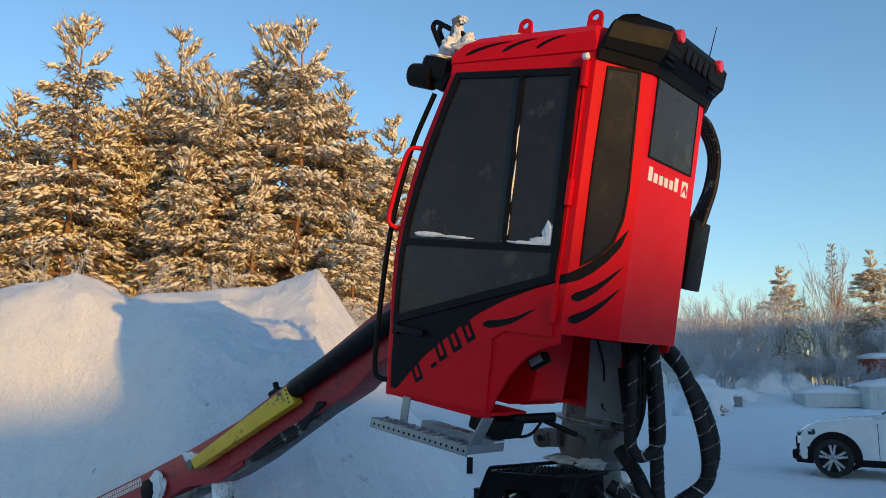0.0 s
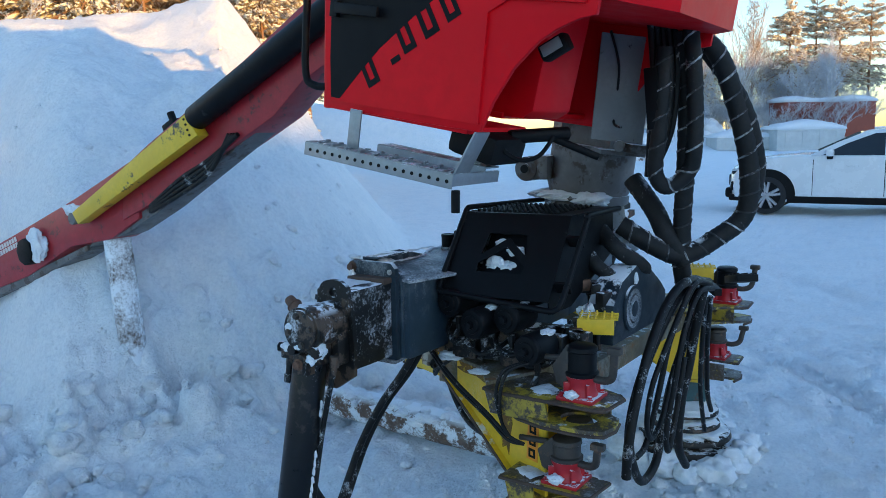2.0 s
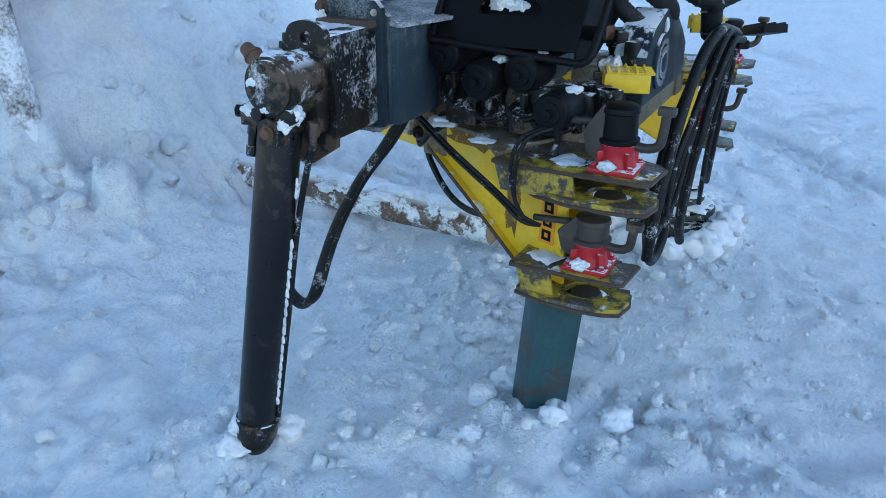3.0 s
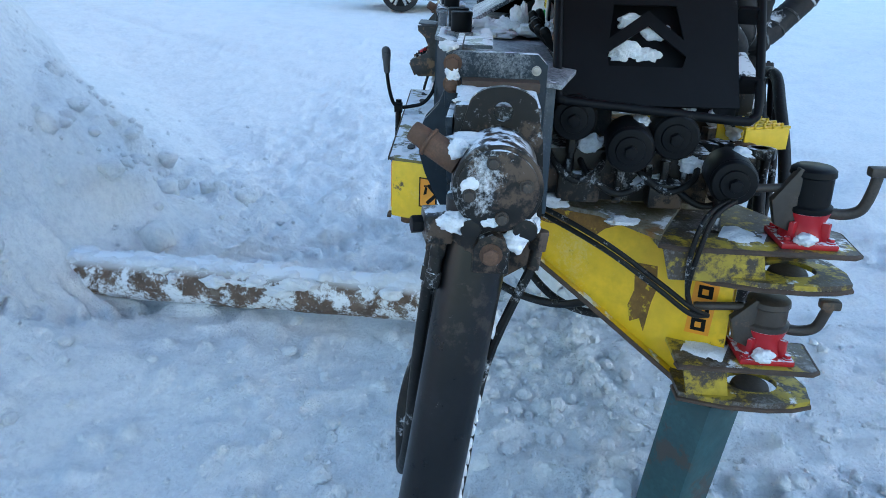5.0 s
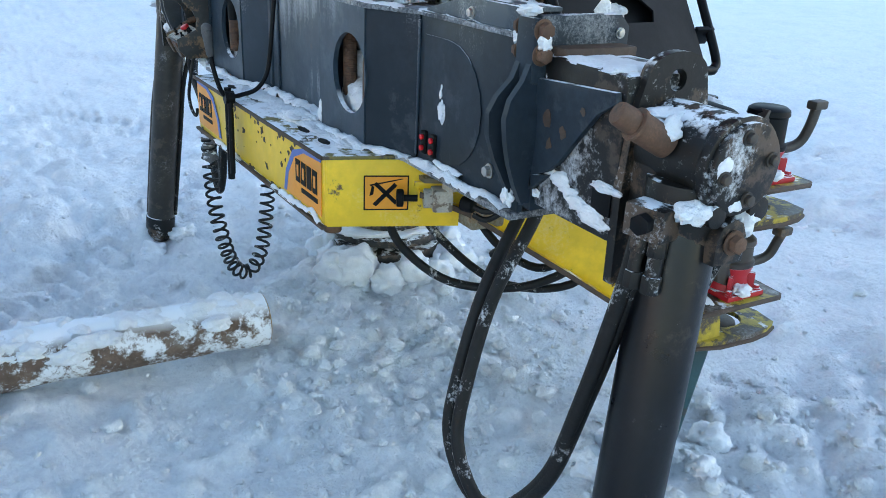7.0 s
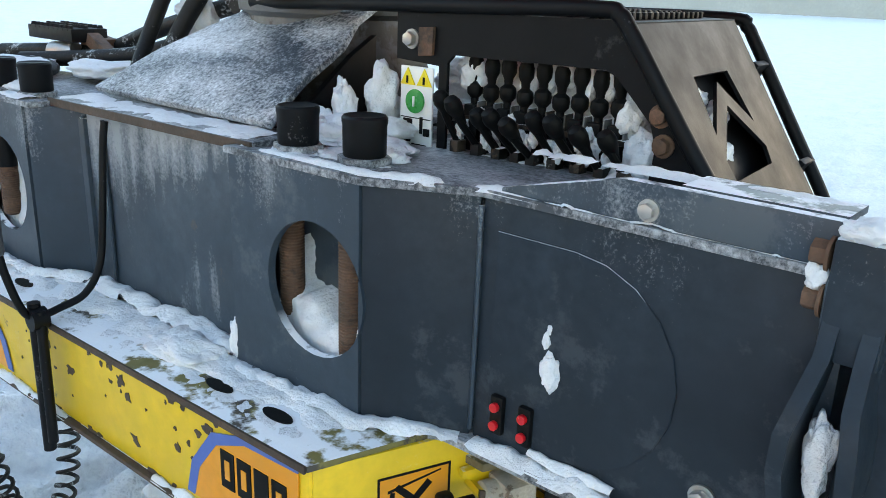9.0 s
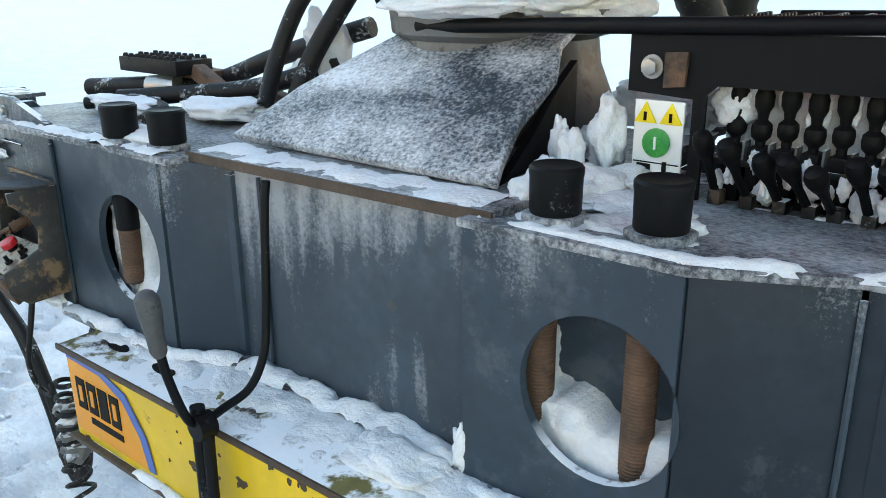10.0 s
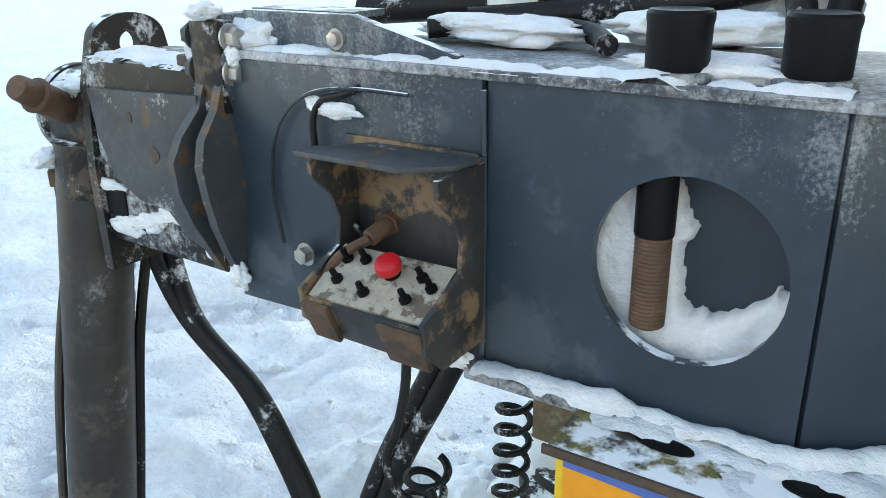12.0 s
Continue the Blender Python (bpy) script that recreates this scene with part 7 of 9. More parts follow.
for poly in ([(-0.582, 0.345), (0.235, 0.615), (0.235, 0.722), (-0.598, 0.70), (-0.596, 0.55)], [(-0.588, 0.710), (-0.018, 0.726), (-0.042, 1.472), (-0.400, 1.484), (-0.452, 1.34), (-0.510, 1.15), (-0.556, 0.96), (-0.582, 0.82)], [(-0.016, 0.726), (0.228, 0.732), (0.210, 1.464), (-0.043, 1.471)]):
    part("pane", on_side(poly, 0.011, 0.015), M_GLASS, door, "dark tinted pane")
part("sliding_bar", on_side([(-0.028, 0.735), (-0.006, 0.735), (-0.034, 1.465), (-0.056, 1.465)], 0.013, 0.026), M_BLK, door)
for i, (y, z, sy, sz) in enumerate(((-0.012, 0.80, 0.005, 0.06), (-0.016, 0.98, 0.004, 0.10), (-0.024, 1.16, 0.003, 0.08), (0.17, 0.755, 0.05, 0.02), (0.195, 0.79, 0.025, 0.05), (-0.45, 0.748, 0.08, 0.012), (0.10, 0.745, 0.12, 0.008), (-0.30, 0.745, 0.10, 0.006))):
    part("snow_patch", G().lump((HW + 0.018, y, z), (0.005, sy, sz), seed=i + 170, sub=3), M_SNOWP, cab, "frost on the window edge")
# black sweeping decal
dec = [(-0.590, 0.330), (0.250, 0.612), (0.258, 0.596), (0.168, 0.564), (0.035, 0.506), (-0.102, 0.427), (-0.241, 0.321), (-0.384, 0.191), (-0.455, 0.106), (-0.520, 0.024), (-0.556, 0.024), (-0.575, 0.15), (-0.588, 0.30)]
part("decal", on_side(dec, 0.0125, 0.0135), M_DECAL, door, "black sweeping decal")
part("decal", on_side([(0.262, 0.592), (0.300, 0.600), (0.300, 0.640), (0.262, 0.628)], 0.001, 0.002), M_DECAL, cab, "black sweeping decal")


def claw(y0, z0, y1, z1, w, name="decal", x=HW, h=0.0):
    """A tapering claw mark."""
    p0, p1 = Vector((y0, z0)), Vector((y1, z1))
    d = (p1 - p0)
    nrm = Vector((-d.y, d.x)).normalized()
    k = 10
    up, dn = [], []
    for i in range(k + 1):
        t = i / k
        c = p0 + d * t + nrm * (0.07 * d.length * -math.sin(math.pi * t))
        r = w * (1 - t) ** 0.7 * (min(1, t * 6 + 0.35))
        up.append(c + nrm * r)
        dn.append(c - nrm * r)
    return on_side([tuple(v) for v in up[:-1] + dn[::-1]], h, h + 0.001, x)


part("decal", claw(-0.075, 0.382, 0.185, 0.486, 0.019, h=0.0125), M_DECAL, door, "black claw mark")
for a in ((0.30, 0.55, 0.40, 0.66), (0.30, 0.46, 0.40, 0.56)):
    pass
for y0, ln in ((-0.392, 0.245), (-0.182, 0.175), (0.0, 0.135)):
    up, dn = [], []
    for k in range(9):
        t = k / 8
        v = 0.046 * (1 - (1 - t) ** 2)
        r = 0.011 * (1 - t) ** 0.7 * min(1, t * 6 + 0.4)
        up.append((y0 + ln * t, v + r))
        dn.append((y0 + ln * t, v - r))
    part("decal", G().prism(up[:-1] + dn[::-1], 0.001, 0.003, frame_m((HW + 0.001, 0, 1.590), (0, 1, 0), (-0.24, 0, 1))), M_DECAL, cab, "black roof streak")
# two claw marks on the angled corner and its tall window
cm = frame_m((HW, 0.30, 0), (-0.25, 0.13, 0), (0, 0, 1))
for z0 in (0.545, 0.455):
    k = 10
    pts_u, pts_d = [], []
    for i in range(k + 1):
        t = i / k
        u, v = 0.03 + 0.23 * t, z0 + 0.16 * t ** 1.5
        r = 0.020 * (1 - t) ** 0.7 * min(1, t * 6 + 0.35)
        pts_u.append((u - r * 0.4, v + r))
        pts_d.append((u + r * 0.4, v - r))
    part("decal", G().prism(pts_u[:-1] + pts_d[::-1], 0.001, 0.002, cm), M_DECAL, cab, "black claw mark")
qw = [(0.060, 0.690), (0.125, 0.735), (0.185, 0.800), (0.218, 0.90), (0.226, 1.02), (0.208, 1.505), (0.062, 1.490), (0.055, 1.08)]
b, m = with_holes([(0.050, 0.675), (0.13, 0.722), (0.194, 0.79), (0.228, 0.892), (0.236, 1.02), (0.218, 1.52), (0.054, 1.502), (0.046, 1.08)], [qw], 0.008, cm)
part("corner_window_frame", G()._join(b, m), M_BLK, cab)
part("corner_window", G().prism(qw, 0.001, 0.004, cm), M_GLASS, cab, "tall narrow tinted corner window")
part("decal", G().prism([(0.0, 0.600), (0.06, 0.622), (0.115, 0.658), (0.175, 0.71), (0.233, 0.78), (0.262, 0.86), (0.228, 0.822), (0.156, 0.742), (0.10, 0.70), (0.058, 0.672), (0.0, 0.640)], 0.001, 0.0025, cm), M_DECAL, cab, "black sweeping decal")
# rear window and logo shapes
rm = frame_m((0.0, 0.43, 0), (-1, 0, 0), (0, 0, 1))
b, m = with_holes([(-0.224, 1.178), (0.212, 1.178), (0.206, 1.53), (-0.226, 1.53)], [[(-0.217, 1.185), (0.205, 1.185), (0.199, 1.525), (-0.219, 1.525)]], 0.006, rm)
part("rear_window_frame", G()._join(b, m), M_BLK, cab)
part("rear_window", G().prism([(-0.22, 1.18), (0.208, 1.18), (0.203, 1.528), (-0.223, 1.528)], 0.001, 0.004, rm), M_GLASS, cab, "dark tinted rear window")
for k in range(6):
    u = -0.20 + k * 0.052
    part("logo_bar", G().prism([(u, 1.085 - 0.0 * k), (u + 0.036, 1.085), (u + 0.036, 1.125 + (0.02 if k in (0, 5) else 0)), (u, 1.125 + (0.02 if k in (0, 5) else 0))], 0.001, 0.0022, rm), M_WHITE, cab, "white logo shape")
part("logo_bar", G().prism([(0.135, 1.075), (0.20, 1.075), (0.20, 1.145), (0.135, 1.145)], 0.001, 0.002, rm), M_WHITE, cab, "white logo square")
part("logo_mark", G().prism([(0.140, 1.08), (0.165, 1.11), (0.19, 1.08), (0.195, 1.10), (0.168, 1.135), (0.142, 1.10)], 0.002, 0.003, rm), M_RED, cab)
# product lettering on the door as plain slanted bars
for y, z, w_, h_ in ((-0.405, 0.070, 0.050, 0.095), (-0.325, 0.150, 0.036, 0.018), (-0.283, 0.186, 0.050, 0.100), (-0.213, 0.236, 0.055, 0.100), (-0.143, 0.290, 0.050, 0.092)):
    mb = frame_m((HW + 0.0128, y, z), (0, 0.80, 0.56), (0, -0.22, 0.97))
    hole_ = [[(w_ * 0.30, h_ * 0.2), (w_ * 0.70, h_ * 0.2), (w_ * 0.70, h_ * 0.8), (w_ * 0.30, h_ * 0.8)]] if h_ > 0.05 else []
    b, m = with_holes([(0, 0), (w_, 0), (w_, h_), (0, h_)], hole_, 0.001, mb)
    part("lettering_bar", G()._join(b, m), M_DECAL, door, "plain black bar")
# hinges, pillar strip, handle
for z in (1.455, 0.965, 0.485):
    part("hinge", G().box((HW + 0.016, 0.268, z), (0.03, 0.024, 0.11), bev=0.006), M_RED, cab, "red hinge")
part("hinge_strip", G().box((HW + 0.006, 0.264, 0.98), (0.012, 0.006, 1.02), bev=0.002), M_RED, cab)
g = G()
g.box((HW + 0.022, -0.565, 0.295), (0.02, 0.03, 0.05), bev=0.004)
g.box((HW + 0.035, -0.47, 0.298), (0.014, 0.17, 0.032), bev=0.005)
part("door_handle", g, M_GUARD, door, "black door handle")
# grab bar and mirror bar in front
g = G().tube([(HW - 0.01, -0.59, 1.155), (HW + 0.03, -0.635, 1.14), (HW + 0.03, -0.671, 1.043), (HW + 0.03, -0.695, 0.92), (HW + 0.03, -0.708, 0.81), (HW + 0.02, -0.69, 0.775), (HW - 0.02, -0.66, 0.765)], 0.011, n=10)
part("grab_bar", g, M_RED, cab, "red grab bar")
g = G().tube([(HW - 0.02, -0.571, 1.424), (HW - 0.02, -0.661, 1.192), (HW - 0.02, -0.702, 1.00), (HW - 0.02, -0.728, 0.80), (HW - 0.02, -0.735, 0.55), (HW - 0.02, -0.720, 0.223), (HW - 0.02, -0.702, 0.076), (HW - 0.02, -0.66, 0.048), (HW - 0.02, -0.61, 0.05)], 0.013, n=10)
part("guard_bar", g, M_BLK, cab, "black guard bar in front of the screen")
# mirror or camera pod and lamps above the screen
g = G()
g.box((HW - 0.07, -0.60, 1.555), (0.13, 0.17, 0.11), rx=-14, bev=0.03)
g.box((HW - 0.07, -0.545, 1.49), (0.10, 0.07, 0.10), rx=-24, bev=0.02)
pod = part("camera_pod", g, M_BLK, cab, "black lamp pod at the roof edge")
g = G()
g.cyl((HW - 0.05, -0.62, 1.515), (HW - 0.03, -0.745, 1.53), 0.064, 0.056, n=24, bev=0.005)
part("lamp_housing", g, M_BLK, pod)
part("lens", G().cyl((HW - 0.03, -0.744, 1.53), (HW - 0.0295, -0.748, 1.5305), 0.044, n=24), M_GLASS, pod)
for o in (0.0, -0.05):
    g = G().tube([(HW - 0.16 + o, -0.62, 1.62), (HW - 0.17 + o, -0.69, 1.68), (HW - 0.17 + o, -0.775, 1.80), (HW - 0.17 + o, -0.785, 1.832), (HW - 0.17 + o, -0.76, 1.845), (HW - 0.17 + o, -0.665, 1.80), (HW - 0.17 + o, -0.57, 1.76), (HW - 0.18 + o, -0.50, 1.70)], 0.013, n=8)
    part("lamp_bracket", g, M_BLK, cab, "bent black bracket on the roof front")
g = G().cyl((HW - 0.17, -0.645, 1.70), (HW - 0.17, -0.625, 1.83), 0.028, 0.022, n=14, bev=0.004)
g.box((HW - 0.17, -0.62, 1.835), (0.05, 0.05, 0.03), rx=20)
part("roof_beacon", g, M_COL, cab, "snow-caked stub on the roof front")
for i, (dx, y, z, r_) in enumerate(((-0.16, -0.64, 1.70, (0.05, 0.05, 0.05)), (-0.2, -0.52, 1.69, (0.10, 0.11, 0.030)), (-0.17, -0.61, 1.76, (0.03, 0.03, 0.05)), (-0.17, -0.54, 1.74, (0.03, 0.03, 0.03)), (-0.17, -0.60, 1.84, (0.02, 0.03, 0.02)), (-0.17, -0.69, 1.67, (0.03, 0.02, 0.05)), (-0.06, -0.62, 1.612, (0.05, 0.07, 0.012)), (0.018, 0.262, 1.525, (0.014, 0.016, 0.016)), (-0.08, -0.21, 1.69, (0.02, 0.06, 0.008)))):
    part("snow_patch", G().lump((HW + dx, y, z), r_, seed=i + 4, sub=3), M_SNOWP, cab, "snow on the roof gear")
# lifting eyes
for y in (-0.145, 0.214):
    k = 14
    ringp = [(0.035 * math.cos(math.pi * i / k), 0.045 + 0.032 * math.sin(math.pi * i / k)) for i in range(k + 1)] + [(-0.04, -0.03), (0.04, -0.03)]
    b, m = with_holes(ringp, [[(0.017 * math.cos(2 * math.pi * i / 12), 0.045 + 0.015 * math.sin(2 * math.pi * i / 12)) for i in range(12)]], 0.012, frame_m((HW - 0.10, y, 1.690), (0, 1, 0), (0, 0, 1)))
    part("lifting_eye", G()._join(b, m), M_RED, cab, "red lifting eye")
# black rear hood with red lamps
g = G()
g.loft([[(x, y, z) for x, y in plan(yf_, yr, hw, 0.02, cr)] for z, yf_, yr, hw, cr in ((1.520, 0.29, 0.440, 0.526, (0.25, 0.13)), (1.560, 0.29, 0.452, 0.530, (0.25, 0.13)), (1.566, 0.29, 0.462, 0.527, (0.24, 0.13)), (1.61, 0.30, 0.500, 0.520, (0.22, 0.16)), (1.685, 0.325, 0.510, 0.495, (0.20, 0.16)), (1.722, 0.35, 0.485, 0.45, (0.18, 0.13)), (1.738, 0.38, 0.44, 0.40, (0.16, 0.05)))])
hood = part("rear_hood", g, M_BLK, cab, "black plastic rear roof hood", smooth=26)
for x in (0.225, -0.200):
    part("tail_lamp", G().cyl((x, 0.475, 1.688), (x, 0.522, 1.690), 0.032, 0.028, n=24, bev=0.005), M_REDBTN, hood, "round red tail lamp")
for x in (0.235, -0.215):
    for k in range(4):
        part("vent_slat", G().box((x, 0.498 - 0.006 * k, 1.645 - k * 0.026), (0.085, 0.016, 0.012), rx=20, bev=0.003), M_GUARD, hood)
for k in range(5):
    part("embossed_bar", G().box((0.13 - k * 0.062, 0.505, 1.635), (0.040, 0.012, 0.065), ry=-15, bev=0.003), M_BLK, hood, "embossed dark bar")
part("antenna", G().cyl((-0.30, 0.40, 1.68), (-0.30, 0.43, 1.92), 0.004, 0.002, n=6), M_BLK, cab, "thin black antenna")
# door-side step
g = G()
b, mm = with_holes([(-0.285, -0.05), (0.285, -0.05), (0.285, 0.05), (-0.285, 0.05)], [[(-0.26 + 0.055 * k, -0.03), (-0.225 + 0.055 * k, -0.03), (-0.225 + 0.055 * k, 0.03), (-0.26 + 0.055 * k, 0.03)] for k in range(10)], 0.004, frame_m((HW + 0.03, -0.30, -0.125), (0, 1, 0), (-1, 0, 0)))
g._join(b, mm)
g.box((HW + 0.08, -0.30, -0.145), (0.005, 0.57, 0.04), bev=0.001)
g.box((HW - 0.02, -0.30, -0.14), (0.005, 0.57, 0.03), bev=0.001)
for k in range(20):
    g.box((HW + 0.03 + 0.034 * (1 if k % 2 else -1), -0.565 + k * 0.028, -0.120), (0.018, 0.008, 0.010), bev=0.001)
step = part("step", g, M_ALU, cab, "perforated galvanised step with snow")
g = G()
for k in range(18):
    g.cyl((HW + 0.082, -0.56 + k * 0.031, -0.145), (HW + 0.0835, -0.56 + k * 0.031, -0.145), 0.006, n=8)
part("perforation", g, M_BLK, step)
g = G()
g.box((HW - 0.16, -0.24, -0.115), (0.08, 0.42, 0.006), bev=0.001)
g.box((HW - 0.12, -0.24, -0.13), (0.005, 0.42, 0.03), bev=0.001)
part("inner_step", g, M_ALU, step)
for c, sz, rx_ in (((HW + 0.02, -0.44, -0.06), (0.006, 0.045, 0.12), 0), ((HW - 0.05, -0.02, -0.14), (0.26, 0.01, 0.035), 0), ((HW + 0.03, -0.0, -0.07), (0.08, 0.006, 0.16), -22)):
    part("step_hanger", G().box(c, sz, rx=rx_, bev=0.001), M_ALU, step)
part("step_pin", G().cyl((HW + 0.05, -0.02, -0.17), (HW + 0.05, -0.01, -0.235), 0.013, n=12, bev=0.003), M_BLK, step)
# hoses looping behind the cab, and the dark box hung on its far side
for i in range(4):
    o = 0.022 * i
    hose("rear_hose", [(-0.50, 0.28 - o, 1.56), (-0.64 - o * 0.6, 0.30 - o, 1.54), (-0.78 - o, 0.31 - o, 1.42), (-0.80 - o * 0.8, 0.31 - o, 1.25), (-0.74 - o * 0.4, 0.31 - o, 1.10), (-0.72, 0.30 - o, 1.02), (-0.70, 0.28, 0.98)], 0.017, "frosted hydraulic hose", cab)
part("side_box", G().box((-0.72, 0.27, 0.86), (0.20, 0.06, 0.36), rx=-3, bev=0.01), M_GUARD, cab, "dark flat box behind the cab")

# ---- ground ----
C0 = Vector((4.009, 2.486, 1.787))
FW, RT = Vector((-0.770, -0.637, 0)), Vector((-0.637, 0.770, 0))


def at_px(d, a, z=0.0):
    """A place d metres ahead of the walk's start and a * d to its right."""
    p = C0 + FW * d + RT * (a * d)
    return Vector((p.x, p.y, z))


def lattice(ix, iy, seed):
    h = (ix * 374761393 + iy * 668265263 + seed * 974711) & 0xFFFFFFFF
    h = ((h ^ (h >> 13)) * 1274126177) & 0xFFFFFFFF
    return ((h ^ (h >> 16)) & 0xFFFF) / 65535.0


def vnoise(x, y, s, seed):
    x, y = x / s, y / s
    ix, iy = np.floor(x).astype(np.int64), np.floor(y).astype(np.int64)
    fx, fy2 = x - ix, y - iy
    ux, uy = fx * fx * fx * (fx * (fx * 6 - 15) + 10), fy2 * fy2 * fy2 * (fy2 * (fy2 * 6 - 15) + 10)
    a, b_ = lattice(ix, iy, seed), lattice(ix + 1, iy, seed)
    c_, d_ = lattice(ix, iy + 1, seed), lattice(ix + 1, iy + 1, seed)
    return (a + (b_ - a) * ux) * (1 - uy) + (c_ + (d_ - c_) * ux) * uy - 0.5


def sstep(a, b_, v):
    t = np.clip((v - a) / (b_ - a), 0, 1)
    return t * t * (3 - 2 * t)


TRACKS = [(-2.40, 0.88, 0.734, 0.13), (-3.6, 1.95, 0.734, 0.13), (-3.4, 0.9, 2.5, 0.11)]
CREST_A = [-0.9, -0.546, -0.456, -0.386, -0.28, -0.21, -0.156, -0.128, -0.10, -0.05, 0.03, 0.12]
CREST_H = [2.9, 2.95, 3.15, 2.85, 3.0, 2.95, 3.1, 2.7, 2.3, 1.55, 0.35, 0.0]


def ground_h(x, y):
    x, y = np.asarray(x, float), np.asarray(y, float)
    dx, dy = x - C0.x, y - C0.y
    d = dx * FW.x + dy * FW.y
    l_ = dx * RT.x + dy * RT.y
    a = l_ / np.maximum(d, 0.5)
    crest = np.interp(a, CREST_A, CREST_H)
    wob = vnoise(x, y, 2.2, 3) * 1.2
    d = d - 2.0 * sstep(-0.30, -0.46, a) * sstep(9.5, 8.0, d)
    rise = sstep(5.3, 9.6, d + wob) * 0.82 + sstep(4.9, 6.6, d + wob * 0.4) * 0.18
    fall = 1 - 0.75 * sstep(11.5, 15.5, d)
    bank = crest * rise * fall * sstep(3.0, 5.2, d)
    bank = bank * (1 + 0.10 * vnoise(x, y, 1.3, 5)) + sstep(0.3, 2.0, bank) * (vnoise(x, y, 0.9, 6) * 0.22 + vnoise(x, y, 0.4, 7) * 0.10)
    far = sstep(17, 30, d) * sstep(0.1, 0.3, a) * 0.25 * (vnoise(x, y, 6.0, 8) + 0.2) + sstep(56, 63, d) * sstep(0.15, 0.28, a) * (1.15 + 1.1 * vnoise(x, y, 9.0, 15)) + 2.5 * sstep(33, 37, d) * sstep(52, 44, d) * sstep(-0.20, -0.12, a) * sstep(0.17, 0.08, a)
    near = np.exp(-((x - 0.2) ** 2 + (y + 0.3) ** 2) / 30.0)
    loose = sstep(-0.15, 0.25, vnoise(x, y, 1.1, 9))
    rough = vnoise(x, y, 0.55, 10) * 0.06 + (vnoise(x, y, 0.22, 11) * 0.060 + vnoise(x, y, 0.10, 12) * 0.060 + np.abs(vnoise(x, y, 0.16, 14)) * 0.06) * (0.2 + 0.9 * loose) + vnoise(x, y, 0.05, 13) * 0.030 * (0.4 + loose) + np.maximum(vnoise(x, y, 0.075, 17) - 0.12, 0) * 0.10
    tilt = 0.05 * np.clip(y, -0.6, 0.8) + 0.20 * sstep(1.5, 11.0, -x)
    heap = 0.10 * np.exp(-((x + 0.78) ** 2 + (y - 0.42) ** 2) / 0.07) + 0.05 * np.exp(-((x - 0.9) ** 2 + (y - 0.45) ** 2) / 0.05) + 0.05 * np.exp(-((x - 1.4) ** 2 + (y + 0.30) ** 2) / 0.03)
    clear = 1 - sstep(0.75, 0.15, np.abs(x + 0.25)) * sstep(-2.2, -1.3, y) * sstep(1.0, 0.0, y)
    lip = (-1.98 - 0.10 * x - y) + vnoise(x, y, 0.45, 21) * 0.55 + vnoise(x, y, 0.13, 22) * 0.16
    crust = (0.10 + 0.10 * vnoise(x, y, 0.30, 23) + 0.09 * np.abs(vnoise(x, y, 0.14, 24))) * sstep(0.0, 0.10, lip) * sstep(-2.6, -1.2, x) * sstep(3.0, 1.6, x) * (1 - sstep(1.2, 2.4, lip))
    # hollow thawed beside the boom's pole, and bands of tyre tread
    dent = 0.38 * np.exp(-(((x - 0.22) / 0.13) ** 2 + ((y + 2.22) / 0.13) ** 2) ** 2)
    for tx, ty, ta, tw in TRACKS:
        c_, s_ = math.cos(ta), math.sin(ta)
        al, ac = (x - tx) * c_ + (y - ty) * s_, (y - ty) * c_ - (x - tx) * s_ + 0.10 * np.sin(((x - tx) * c_ + (y - ty) * s_) * 0.35)
        band = sstep(tw, tw * 0.8, np.abs(ac)) * sstep(-0.45, 0.0, vnoise(x, y, 0.8, 31))
        rough = rough * (1 - 0.75 * band)
        dent = dent + band * (0.026 + 0.026 * np.tanh(3 * np.sin((al + 0.7 * np.abs(ac)) * 52)) * sstep(7.5, 4.5, np.abs(x - 0.5) + np.abs(y)))
    return GZ - dent + tilt + crust * clear + bank * clear + far + rough * (0.45 + 0.55 * near) + heap * 0.8


N = 760
u = np.linspace(-1, 1, N)
ax = 0.9 * np.sinh(6.9 * u)
gx, gy = np.meshgrid(ax + 0.2, ax - 1.2, indexing="ij")
gz = ground_h(gx, gy)
co = np.stack([gx, gy, gz], -1).reshape(-1, 3)
idx = np.arange(N * N).reshape(N, N)
quads = np.stack([idx[:-1, :-1], idx[1:, :-1], idx[1:, 1:], idx[:-1, 1:]], -1).reshape(-1, 4)
M_SNOW = bpy.data.materials.new("trodden_snow")
M_SNOW.use_nodes = True
n, l = M_SNOW.node_tree.nodes, M_SNOW.node_tree.links
p = n["Principled BSDF"]
p.inputs["Roughness"].default_value = 0.75
p.inputs["Specular IOR Level"].default_value = 0.35
tc = n.new("ShaderNodeTexCoord")


def nz(sc, det, rg=0.6):
    q = n.new("ShaderNodeTexNoise")
    q.inputs["Scale"].default_value, q.inputs["Detail"].default_value, q.inputs["Roughness"].default_value = sc, det, rg
    l.new(tc.outputs["Object"], q.inputs["Vector"])
    return q


